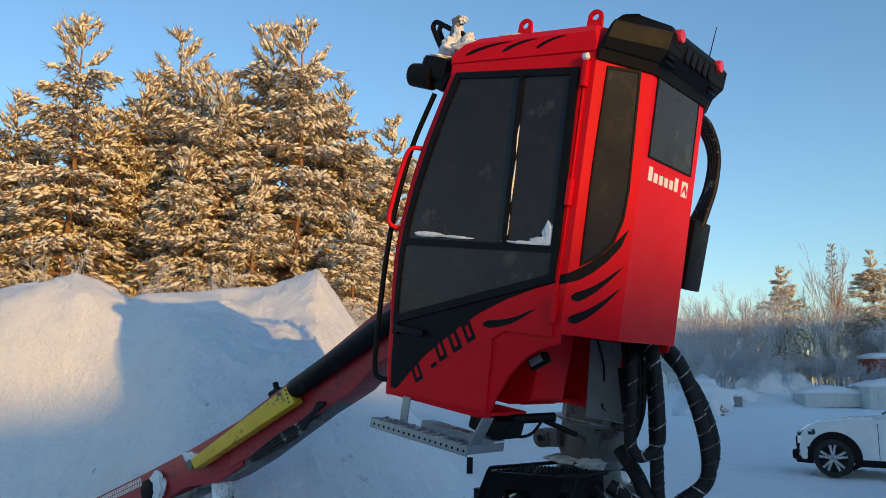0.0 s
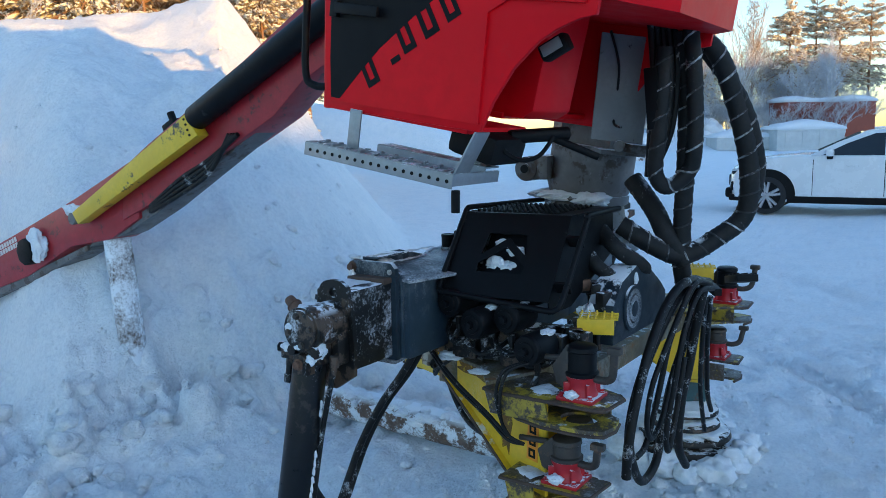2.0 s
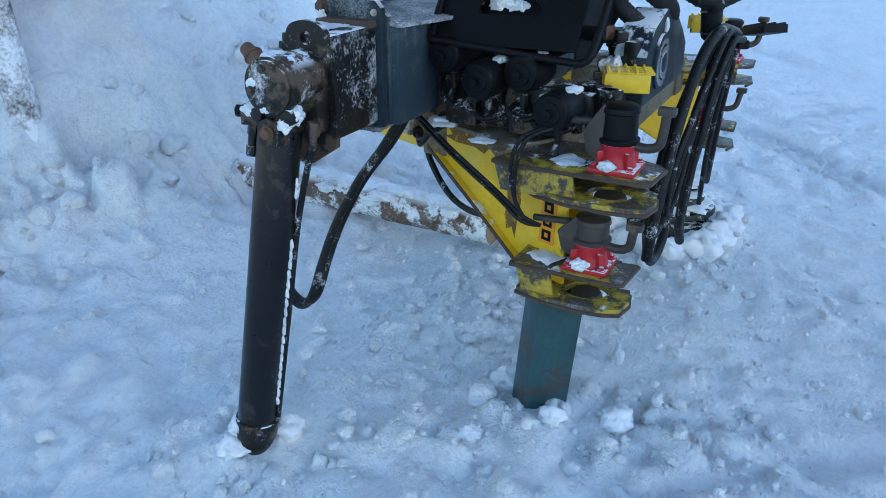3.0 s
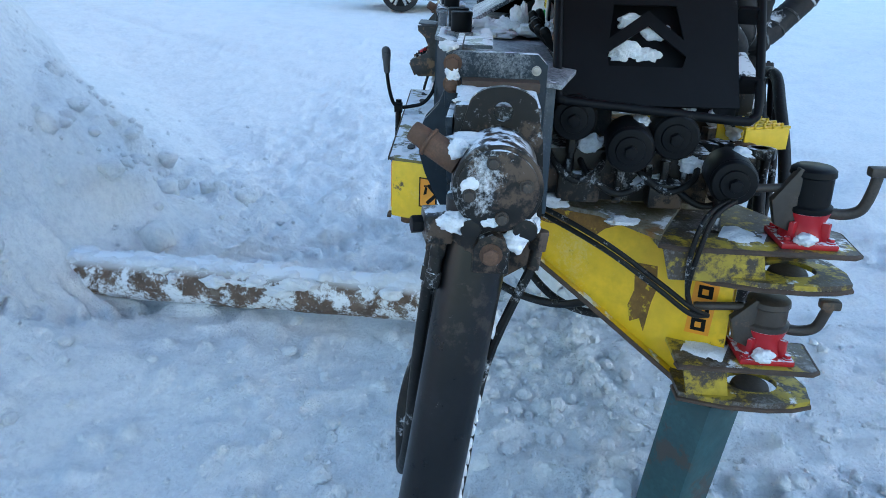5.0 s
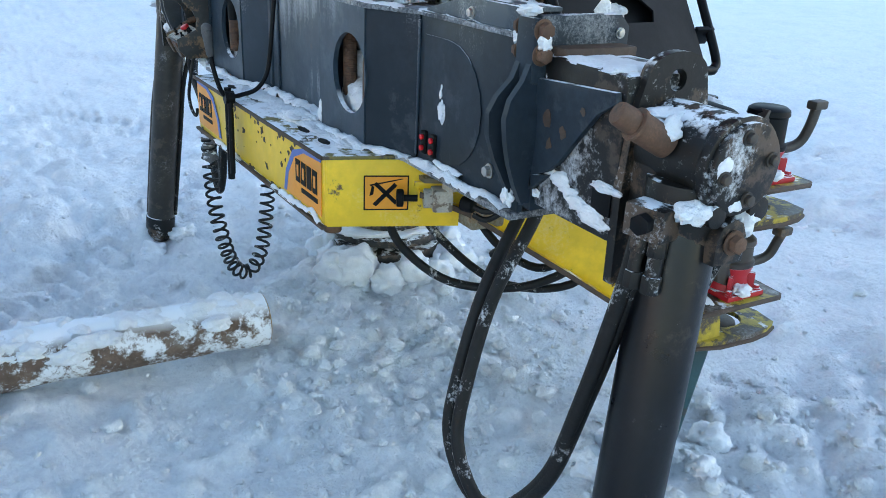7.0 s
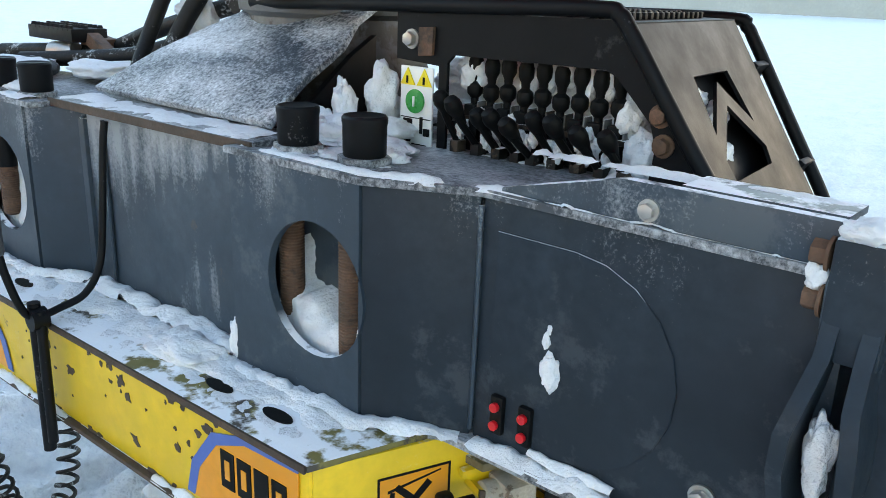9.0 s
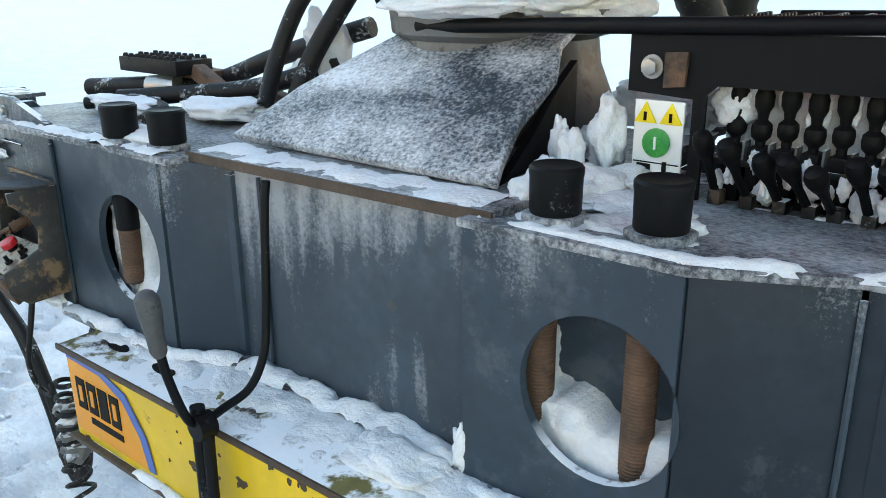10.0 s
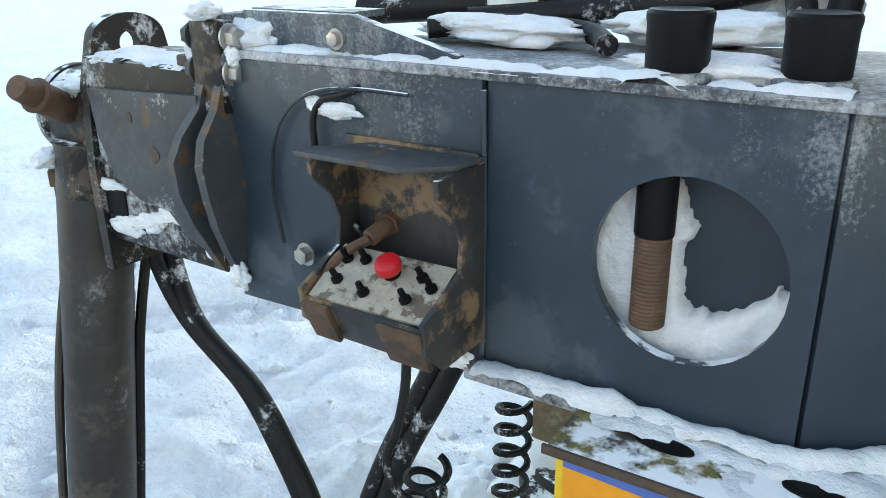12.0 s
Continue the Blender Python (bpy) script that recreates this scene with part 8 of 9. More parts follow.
cr = n.new("ShaderNodeValToRGB")
cr.color_ramp.elements[0].position, cr.color_ramp.elements[0].color = 0.40, (0.90, 0.92, 0.935, 1)
cr.color_ramp.elements[1].position, cr.color_ramp.elements[1].color = 0.54, (0.955, 0.96, 0.965, 1)
l.new(nz(3.2, 10, 0.68).outputs["Fac"], cr.inputs["Fac"])
dirt = n.new("ShaderNodeValToRGB")
dirt.color_ramp.elements[0].position, dirt.color_ramp.elements[0].color = 0.66, (0, 0, 0, 1)
dirt.color_ramp.elements[1].position, dirt.color_ramp.elements[1].color = 0.78, (0.35, 0.35, 0.35, 1)
l.new(nz(9, 8, 0.75).outputs["Fac"], dirt.inputs["Fac"])
mx = n.new("ShaderNodeMix")
mx.data_type = "RGBA"
l.new(dirt.outputs["Color"], mx.inputs[0])
l.new(cr.outputs["Color"], mx.inputs[6])
mx.inputs[7].default_value = (0.42, 0.38, 0.34, 1)
gr = n.new("ShaderNodeValToRGB")
gr.color_ramp.elements[0].position, gr.color_ramp.elements[0].color = 0.38, (0.90, 0.905, 0.92, 1)
gr.color_ramp.elements[1].position, gr.color_ramp.elements[1].color = 0.56, (1, 1, 1, 1)
l.new(nz(38, 7, 0.7).outputs["Fac"], gr.inputs["Fac"])
m2 = n.new("ShaderNodeMix")
m2.data_type, m2.blend_type = "RGBA", "MULTIPLY"
m2.inputs[0].default_value = 1.0
l.new(mx.outputs[2], m2.inputs[6])
l.new(gr.outputs["Color"], m2.inputs[7])
l.new(m2.outputs[2], p.inputs["Base Color"])
b0 = n.new("ShaderNodeBump")
b0.inputs["Strength"].default_value, b0.inputs["Distance"].default_value = 0.55, 0.10
l.new(nz(3.0, 7, 0.6).outputs["Fac"], b0.inputs["Height"])
b1 = n.new("ShaderNodeBump")
l.new(b0.outputs["Normal"], b1.inputs["Normal"])
b1.inputs["Strength"].default_value, b1.inputs["Distance"].default_value = 0.85, 0.036
l.new(nz(14, 8, 0.65).outputs["Fac"], b1.inputs["Height"])
b2n = n.new("ShaderNodeBump")
b2n.inputs["Strength"].default_value, b2n.inputs["Distance"].default_value = 1.0, 0.013
l.new(nz(75, 5, 0.65).outputs["Fac"], b2n.inputs["Height"])
l.new(b1.outputs["Normal"], b2n.inputs["Normal"])
l.new(b2n.outputs["Normal"], p.inputs["Normal"])
gm = bpy.data.meshes.new("ground")
gm.vertices.add(len(co))
gm.vertices.foreach_set("co", co.ravel())
gm.loops.add(quads.size)
gm.loops.foreach_set("vertex_index", quads.ravel().astype(np.int32))
gm.polygons.add(len(quads))
gm.polygons.foreach_set("loop_start", np.arange(0, quads.size, 4, dtype=np.int32))
gm.update(calc_edges=True)
gm.materials.append(M_SNOW)
gm.shade_smooth()
tagged(new("ground", gm), "trodden blue-shaded snow rising into a ploughed bank", "snow ground", kind="structure")

# ---- loose lumps of snow ----
rnd = random.Random(11)
proto = []
for k in range(5):
    b = bmesh.new()
    bmesh.ops.create_icosphere(b, subdivisions=2, radius=1)
    for v in b.verts:
        v.co *= 1 + 0.45 * noise.noise(v.co * 1.2 + Vector((k * 5, 0, 0))) + 0.30 * noise.noise(v.co * 2.8 + Vector((0, k * 5, 0)))
    proto.append((np.array([v.co[:] for v in b.verts]), [[q.index for q in f_.verts] for f_ in b.faces]))
    b.free()
verts, faces = [], []
for k in range(3620):
    if k < 1800:
        c = rnd.choice(((0.95, 0.35), (-0.1, 0.15), (0.35, -0.30), (0.1, -0.25), (-0.60, 0.55), (0.3, 0.4), (1.0, 1.0), (1.4, -0.25), (-0.4, 0.3)))
        x, y = c[0] + rnd.gauss(0, 0.30), c[1] + rnd.gauss(0, 0.28)
        r = 0.003 + 0.030 * rnd.random() ** 5
    elif k < 1812:
        x, y, r = rnd.gauss(0.9, 0.45), rnd.gauss(0.45, 0.45), rnd.uniform(0.022, 0.040)
    elif k >= 3300:
        x = rnd.uniform(-1.6, 2.2)
        y = -1.93 - 0.10 * x + rnd.gauss(-0.12, 0.22)
        if abs(x + 0.28) < 0.22:
            continue
        r = 0.012 + 0.065 * rnd.random() ** 3.5
    else:
        x, y = rnd.gauss(0.4, 2.2), rnd.gauss(-0.8, 1.8)
        r = 0.004 + 0.026 * rnd.random() ** 7
    pv, pf = proto[k % 5]
    a = rnd.uniform(0, 6.28)
    z = float(ground_h(x, y)) + r * 0.25
    rot = np.array([[math.cos(a), -math.sin(a), 0], [math.sin(a), math.cos(a), 0], [0, 0, 1]])
    o = len(verts)
    verts.extend((pv @ rot.T * [r, r * rnd.uniform(0.6, 1.2), r * rnd.uniform(0.6, 1.0)] + [x, y, z]).tolist())
    faces.extend([[q + o for q in f_] for f_ in pf])
# fine crumbs of broken crust
rs = np.random.RandomState(5)
NC = 5200
cx = np.where(rs.rand(NC) < 0.5, rs.normal(0.7, 0.7, NC), rs.normal(0.3, 1.9, NC))
cy = np.where(rs.rand(NC) < 0.5, rs.normal(0.3, 0.6, NC), rs.normal(-0.5, 1.6, NC))
cz = ground_h(cx, cy)
cr_ = 0.003 + 0.011 * rs.rand(NC) ** 3
b = bmesh.new()
bmesh.ops.create_icosphere(b, subdivisions=1, radius=1)
cv = np.array([v.co[:] for v in b.verts])
cf = np.array([[q.index for q in f_.verts] for f_ in b.faces])
b.free()
for k in range(NC):
    o = len(verts)
    verts.extend((cv * (1 + 0.45 * rs.uniform(-1, 1, (len(cv), 1))) * cr_[k] * [1, 0.6 + 0.6 * rs.rand(), 0.8] + [cx[k], cy[k], cz[k] + cr_[k] * 0.3]).tolist())
    faces.extend((cf + o).tolist())
lm = raw("snow_lumps", verts, faces, M_SNOW, True)
tagged(new("snow_lumps", lm), "scattered broken lumps of packed snow", "snow lumps", kind="stuff")

# snow pushed up round the foot plates and the post
for i in range(16):
    a = i * 0.393 + rnd.uniform(-0.1, 0.1)
    x, y = -0.78 + rnd.uniform(0.23, 0.31) * math.cos(a), 0.42 + rnd.uniform(0.23, 0.31) * math.sin(a)
    clod = thing("snow_clod", (x, y, GZ), "clod of packed snow by a foot plate", "snow clod", "snow clods")
    part("clod", G().lump((x, y, float(ground_h(x, y)) + 0.02), rnd.uniform(0.06, 0.10), 0.8, seed=i + 300, sub=3), M_SNOWP, clod)
for i, (x, y, q) in enumerate(((0.86, 0.66, 0.055), (0.98, 0.50, 0.04), (0.80, 0.28, 0.05), (0.92, 0.25, 0.045), (0.74, 0.40, 0.05), (1.12, 0.30, 0.032), (1.47, -0.30, 0.05), (1.34, -0.20, 0.05), (1.36, -0.36, 0.04), (-1.36, -0.32, 0.06), (-1.46, -0.40, 0.06), (-1.30, -0.46, 0.06))):
    clod = thing("snow_clod", (x, y, GZ), "clod of packed snow by a support foot", "snow clod", "snow clods")
    part("clod", G().lump((x, y, float(ground_h(x, y)) + 0.01), q, 0.75, seed=i + 330, sub=3), M_SNOWP, clod)

# ---- log lying in the snow ----
M_BARK = mat("snowy_bark", (0.17, 0.11, 0.08), 0.85, var=0.5, scale=12, bump=0.8, bscale=25, wear=(0.20, 0.15, 0.12), wear_amt=0.35, wear_scale=14, frost=0.84, frost_scale=30, frost_big=11, soft=0.09, up=0.95, up_scale=7)
M_CUT = mat("sawn_log_end", (0.36, 0.24, 0.13), 0.8, var=0.25, scale=30, bump=0.3)
log = thing("log", (-0.3, -1.6, GZ), "snow-crusted log lying on the snow", "log")
g = G()
rings = []
LOGZ = 0.05
for k in range(30):
    t = k / 29
    c = Vector((-0.33 - 0.02 * t, -0.27 - 2.0 * t, LOGZ * t))
    rings.append([c + Vector((math.cos(a) * 1, 0, math.sin(a))) * (0.092 + 0.008 * noise.noise(Vector((k * 0.6, math.cos(a), math.sin(a))))) for a in [2 * math.pi * q / 24 for q in range(24)]])
g.loft(rings)
part("trunk", g, M_BARK, log)
part("sawn_end", G().cyl((-0.33, -0.265, 0.0), (-0.33, -0.272, 0.0), 0.086, n=24), M_CUT, log, "pale sawn log end")
g = G()
for k in range(34):
    t = rnd.random()
    g.lump((-0.33 - 0.02 * t + rnd.uniform(-0.02, 0.095), -0.30 - 1.9 * t, 0.070 + LOGZ * t - rnd.random() * 0.05), (0.030, rnd.uniform(0.02, 0.07), 0.022), seed=k, sub=3)
g.ridge([(-0.33, -0.28, 0.078), (-0.35, -2.2, 0.078 + LOGZ)], 0.060, 0.026, seed=3)
tagged(part("snow_crust", g, M_SNOWP, log, "crust of snow on the log"), kind="stuff")

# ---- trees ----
# the low sun's golden tone is mixed into needle and spray colours
M_NEEDLE = mat("sun_tinted_needles", (0.52, 0.385, 0.23), 0.7, var=0.4, scale=3, bump=0)
M_TSNOW = mat("sun_tinted_frosted_sprays", (0.87, 0.79, 0.65), 0.9, var=0.18, scale=4, bump=0)
M_TRUNK = mat("pine_bark", (0.30, 0.16, 0.08), 0.9, var=0.4, scale=6, bump=0.5, bscale=20, frost=0.2, frost_scale=10)
M_TWIG = mat("frosted_twigs", (0.70, 0.70, 0.72), 0.9, var=0.3, scale=3, bump=0)
M_TWIGB = mat("frosted_brown_twigs", (0.48, 0.36, 0.27), 0.9, var=0.3, scale=3, bump=0)
b = bmesh.new()
bmesh.ops.create_icosphere(b, subdivisions=1, radius=1)
ICO = (np.array([v.co[:] for v in b.verts]), np.array([[q.index for q in f_.verts] for f_ in b.faces]))
b.free()


def pine(seed, height, spread, thin=0.0):
    """Meshes of a snowy conifer: trunk with limbs, needle sprays, snow on the sprays."""
    r_ = random.Random(seed)
    g = G()
    sway = [(r_.uniform(-0.12, 0.12), r_.uniform(-0.12, 0.12)) for _ in range(6)]
    pts = [(sway[i][0] * i / 5, sway[i][1] * i / 5, height * i / 5) for i in range(6)]
    for i in range(5):
        g.cyl(pts[i], pts[i + 1], height * 0.014 * (1 - i / 5.4), height * 0.014 * (1 - (i + 1) / 5.4), n=7)
    nv, nf, sv, sf = [], [], [], []
    rs_ = np.random.RandomState(seed * 131)

    def finger(c, d, w):
        """A frosted shoot: a knobbly spindle of snow along d."""
        d = d.normalized()
        e1 = d.orthogonal().normalized()
        e2 = d.cross(e1)
        o = len(sv)
        m_ = np.array([d[:], e1[:], e2[:]])
        vv = ICO[0] * np.array([w, w * 0.30, w * 0.26]) * (1 + 0.38 * rs_.uniform(-1, 1, (len(ICO[0]), 1)))
        sv.extend((vv @ m_ + np.array(c[:])).tolist())
        sf.extend((ICO[1] + o).tolist())

    z = height * (0.28 + 0.1 * r_.random())
    while z < height * 0.985:
        t = z / height
        crown = t > 0.86
        L0 = spread * (1 - t) ** 0.66 * (0.6 + 0.4 * min(1, (t - 0.1) * 4)) * (1 - 0.9 * max(0, t - 0.70)) + 0.14
        for k in range(r_.randint(3, 5) if crown else r_.randint(7, 9)):
            a = r_.uniform(0, 6.28)
            L = L0 * r_.uniform(0.55, 1.25)
            if r_.random() < thin:
                continue
            rise = (0.85 if crown else 0.40 if t > 0.62 else 0.04) * L
            droop = (0.0 if crown else 0.10 if t > 0.62 else 0.30) * L
            tip = Vector((math.cos(a) * L, math.sin(a) * L, z + rise - droop))
            root = Vector((0, 0, z))
            mid = (root + tip) / 2 + Vector((0, 0, (-0.08 if crown else 0.10) * L))
            g.tube([root, mid, tip], 0.014 + 0.010 * L, n=4, sub=1)
            m_ = max(3, int(L * 8.5))
            for q in range(m_):
                s = 0.20 + 0.82 * (q + r_.random()) / m_
                c = root.lerp(mid, s * 2) if s < 0.5 else mid.lerp(tip, s * 2 - 1)
                side = (r_.random() - 0.5) * (0.25 if crown else 0.80) * L * (1 - 0.5 * s)
                c = c + Vector((-math.sin(a) * side, math.cos(a) * side, -abs(side) * 0.3 + r_.uniform(-0.05, 0.05)))
                w = r_.uniform(0.12, 0.24)
                for e in range(8):
                    b_ = a + r_.uniform(-1.5, 1.5)
                    ln = w * r_.uniform(0.9, 1.8)
                    d = Vector((math.cos(b_) * ln, math.sin(b_) * ln, (r_.uniform(0.1, 1.2) if crown else r_.uniform(-0.75, 0.35)) * ln))
                    o = len(nv)
                    s2 = Vector((-d.y, d.x, 0.3 * ln)).normalized() * w * 0.13
                    nv.extend([tuple(c - s2), tuple(c + s2), tuple(c + d)])
                    nf.append((o, o + 1, o + 2))
                for _ in range(4):
                    b_ = a + r_.uniform(-0.9, 0.9)
                    d = Vector((math.cos(b_), math.sin(b_), r_.uniform(0.4, 1.6) if crown else r_.uniform(-0.75, 0.05)))
                    jit = Vector((r_.uniform(-1, 1), r_.uniform(-1, 1), r_.uniform(-0.3, 0.5))) * w * 0.7
                    finger(c + jit + Vector((0, 0, w * 0.10)), d, w * r_.uniform(0.30, 0.80))
        z += height * (r_.uniform(0.040, 0.055) if crown else r_.uniform(0.030, 0.046))
    for k in range(7):
        finger(Vector((pts[5][0], pts[5][1], height * (0.93 + 0.012 * k))), Vector((r_.uniform(-0.3, 0.3), r_.uniform(-0.3, 0.3), 1)), 0.13)
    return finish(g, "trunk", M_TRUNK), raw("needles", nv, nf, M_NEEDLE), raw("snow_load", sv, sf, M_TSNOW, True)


PINES = [pine(1, 10.5, 2.9), pine(2, 9.0, 2.4, 0.05), pine(3, 11.0, 3.1, 0.0), pine(4, 8.0, 2.0)]


def plant(kind, x, y, s, turn, label, sz=1.0):
    ob = new("pine_tree")
    z = float(ground_h(x, y)) - 0.15
    m = Matrix.Translation((x, y, z)) @ pose(0, 0, 0, 0, 0, turn) @ Matrix.Diagonal((s, s, s * sz, 1))
    ob.matrix_basis = m
    for nm, me in zip(("trunk", "needles", "snow_load"), PINES[kind]):
        q = new(nm, me)
        q.parent = ob
        if nm != "trunk":
            tagged(q, kind="stuff")
    return tagged(ob, label, "pine tree", "snowy pines")


SUNLIT = "tall snow-laden pine tinted golden as by low sun"
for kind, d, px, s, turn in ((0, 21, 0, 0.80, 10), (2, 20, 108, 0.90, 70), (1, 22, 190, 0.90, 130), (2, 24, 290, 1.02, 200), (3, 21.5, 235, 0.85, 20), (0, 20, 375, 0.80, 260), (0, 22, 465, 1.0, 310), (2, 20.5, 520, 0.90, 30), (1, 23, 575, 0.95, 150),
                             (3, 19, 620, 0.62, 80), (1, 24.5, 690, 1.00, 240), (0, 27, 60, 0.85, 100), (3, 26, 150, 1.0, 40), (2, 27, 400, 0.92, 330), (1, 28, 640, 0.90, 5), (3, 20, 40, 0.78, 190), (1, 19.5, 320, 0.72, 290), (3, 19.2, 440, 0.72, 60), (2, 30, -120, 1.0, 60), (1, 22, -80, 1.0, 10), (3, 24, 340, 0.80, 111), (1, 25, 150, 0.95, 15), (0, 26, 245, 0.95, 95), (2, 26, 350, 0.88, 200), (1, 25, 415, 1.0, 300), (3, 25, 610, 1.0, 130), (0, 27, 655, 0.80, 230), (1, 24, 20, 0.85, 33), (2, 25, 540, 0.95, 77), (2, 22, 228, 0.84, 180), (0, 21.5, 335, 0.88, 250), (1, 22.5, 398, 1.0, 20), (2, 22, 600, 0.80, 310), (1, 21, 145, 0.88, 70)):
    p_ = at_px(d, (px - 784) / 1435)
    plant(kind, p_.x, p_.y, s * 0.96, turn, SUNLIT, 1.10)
for kind, d, px, s, turn in ((3, 66, 1384, 1.38, 0), (1, 68, 1546, 1.42, 130), (2, 72, 1596, 1.30, 20), (0, 70, 1640, 1.3, 45), (2, 72, 1700, 1.3, 45), (3, 65, 1452, 0.62, 110), (3, 74, 1515, 0.95, 60)):
    p_ = at_px(d, (px - 784) / 1435)
    plant(kind, p_.x, p_.y, s * 0.90, turn, "distant frosted pine with sunlit top")


def birch(seed, height, mat_):
    r_ = random.Random(seed)
    g = G()

    def grow(p0, d, L, r, depth):
        p1 = p0 + d * L
        g.tube([p0, p0.lerp(p1, 0.5) + Vector((r_.uniform(-1, 1), r_.uniform(-1, 1), 0)) * L * 0.05, p1], r, n=3, sub=1)
        if depth == 0:
            return
        for _ in range(r_.randint(3, 5)):
            t = r_.uniform(0.3, 1.0)
            nd = (d + Vector((r_.uniform(-1, 1), r_.uniform(-1, 1), r_.uniform(-0.1, 0.7))) * 0.75).normalized()
            grow(p0.lerp(p1, t), nd, L * r_.uniform(0.45, 0.7), r * 0.62, depth - 1)
    for s in range(3):
        grow(Vector((r_.uniform(-0.5, 0.5), r_.uniform(-0.5, 0.5), 0)), Vector((r_.uniform(-0.15, 0.15), r_.uniform(-0.15, 0.15), 1)).normalized(), height * 0.5, 0.035, 4)
    return finish(g, "branches", mat_, 180)


def larch(seed, height):
    """A slim bare larch: straight stem, many short rising twiggy branches."""
    r_ = random.Random(seed)
    g = G()
    g.cyl((0, 0, 0), (0, 0, height), 0.11, 0.01, n=6)
    for k in range(330):
        z = height * (0.10 + 0.88 * r_.random())
        a = r_.uniform(0, 6.28)
        L = 0.25 + 1.75 * (1 - z / height) ** 0.8 * r_.uniform(0.5, 1.1)
        p0, p1 = Vector((0, 0, z)), Vector((math.cos(a) * L, math.sin(a) * L, z + L * r_.uniform(0.1, 0.6)))
        g.tube([p0, p0.lerp(p1, 0.5) - Vector((0, 0, 0.06 * L)), p1], 0.014, n=3, sub=1)
        for q in range(5):
            e = p0.lerp(p1, r_.uniform(0.3, 1.0))
            g.tube([e, e + Vector((r_.uniform(-1, 1), r_.uniform(-1, 1), r_.uniform(-0.3, 0.9))) * 0.35 * L * 0.5 + Vector((0, 0, 0.1))], 0.010, n=3, sub=1)
    return finish(g, "branches", M_TWIGB, 180)


ob = new("larch")
p_ = at_px(68, (1478 - 784) / 1435)
ob.matrix_basis = Matrix.Translation((p_.x, p_.y, float(ground_h(p_.x, p_.y)) - 0.2))
q = new("crown", larch(8, 12.3))
q.parent = ob
tagged(ob, "tall bare larch with orange-brown sunlit twigs", "larch")

BIRCH = [birch(1, 6.5, M_TWIG), birch(2, 6.0, M_TWIG), birch(3, 7.0, M_TWIGB)]
rnd = random.Random(21)
for i in range(44):
    px = 1185 + i * 11 + rnd.uniform(-8, 8)
    d = rnd.uniform(62, 76)
    p_ = at_px(d, (px - 784) / 1435)
    k = 2 if 1430 < px < 1540 and i % 2 else i % 2
    ob = new("bare_birch")
    ob.matrix_basis = Matrix.Translation((p_.x, p_.y, float(ground_h(p_.x, p_.y)) - 0.1)) @ pose(0, 0, 0, 0, 0, rnd.uniform(0, 360)) @ Matrix.Diagonal((1, 1, rnd.uniform(0.75, 1.15) * (1.45 if k == 2 else 1.18), 1))
    q = new("crown", BIRCH[k])
    q.parent = ob
    tagged(ob, "frosted leafless birch with thin twigs", "bare tree", "birch thicket")
for i in range(64):
    px = 1185 + i * 8 + rnd.uniform(-8, 8)
    p_ = at_px(rnd.uniform(60, 67), (px - 784) / 1435)
    ob = new("frosted_bush")
    s = rnd.uniform(0.42, 0.72)
    ob.matrix_basis = Matrix.Translation((p_.x, p_.y, float(ground_h(p_.x, p_.y)) - 0.9 * s)) @ pose(0, 0, 0, 0, 0, rnd.uniform(0, 360)) @ Matrix.Diagonal((s * 1.5, s * 1.5, s, 1))
    q = new("crown", BIRCH[i % 2])
    q.parent = ob
    tagged(ob, "low frosted bush at the wood's edge", "bush", "bushes at the wood's edge")
for i in range(26):
    px = -60 + i * 27 + rnd.uniform(-10, 10)
    p_ = at_px(rnd.uniform(16.5, 19), (px - 784) / 1435)
    ob = new("frosted_bush")
    s = rnd.uniform(0.42, 0.60)
    ob.matrix_basis = Matrix.Translation((p_.x, p_.y, float(ground_h(p_.x, p_.y)) - 0.1)) @ pose(0, 0, 0, 0, 0, rnd.uniform(0, 360)) @ Matrix.Diagonal((s, s, s, 1))
    q = new("crown", BIRCH[i % 2])
    q.parent = ob
    tagged(ob, "frosted bare bush behind the snow bank", "bush", "bushes behind the bank")

# ---- unseen hall added behind the walk to lay its shadow over the yard ----
M_HALL = mat("hall_sheet", (0.35, 0.34, 0.32), 0.6, var=0.1, scale=0.5, bump=0.1)
hall = thing("shade_hall", (0, 72, 0), "unseen long grey hall added to shade the yard", "hall", kind="structure")
part("wall", G().prism([(-130, 0), (110, 0), (110, 10), (-130, 10)], -0.5, 9.35, pose(0, 66, 0)), M_HALL, hall)
part("wing", G().prism([(-160, 12), (11, 12), (11, 30), (-160, 30)], -0.5, 17.2, pose(0, 66, 0)), M_HALL, hall, "taller wing added to shade the far wood")
part("roof", G().prism([(-131, -0.5), (111, -0.5), (111, 11), (-131, 11)], 9.35, 9.6, pose(0, 66, 0)), M_HALL, hall)

# ---- white estate car ----
M_CAR = mat("white_car_paint", (0.72, 0.73, 0.74), 0.25, var=0.03, scale=2, bump=0.0, coat=0.6)
M_CGLASS = mat("car_glass", (0.02, 0.025, 0.03), 0.05, var=0.1, bump=0)
M_TYRE = mat("tyre_rubber", (0.015, 0.015, 0.016), 0.8, var=0.2, bump=0.2)
M_RIM = mat("silver_rim", (0.5, 0.5, 0.52), 0.3, metal=0.7, var=0.1, bump=0)
M_LAMP = mat("car_lamp", (0.55, 0.58, 0.6), 0.1, var=0.1, bump=0, coat=0.5)


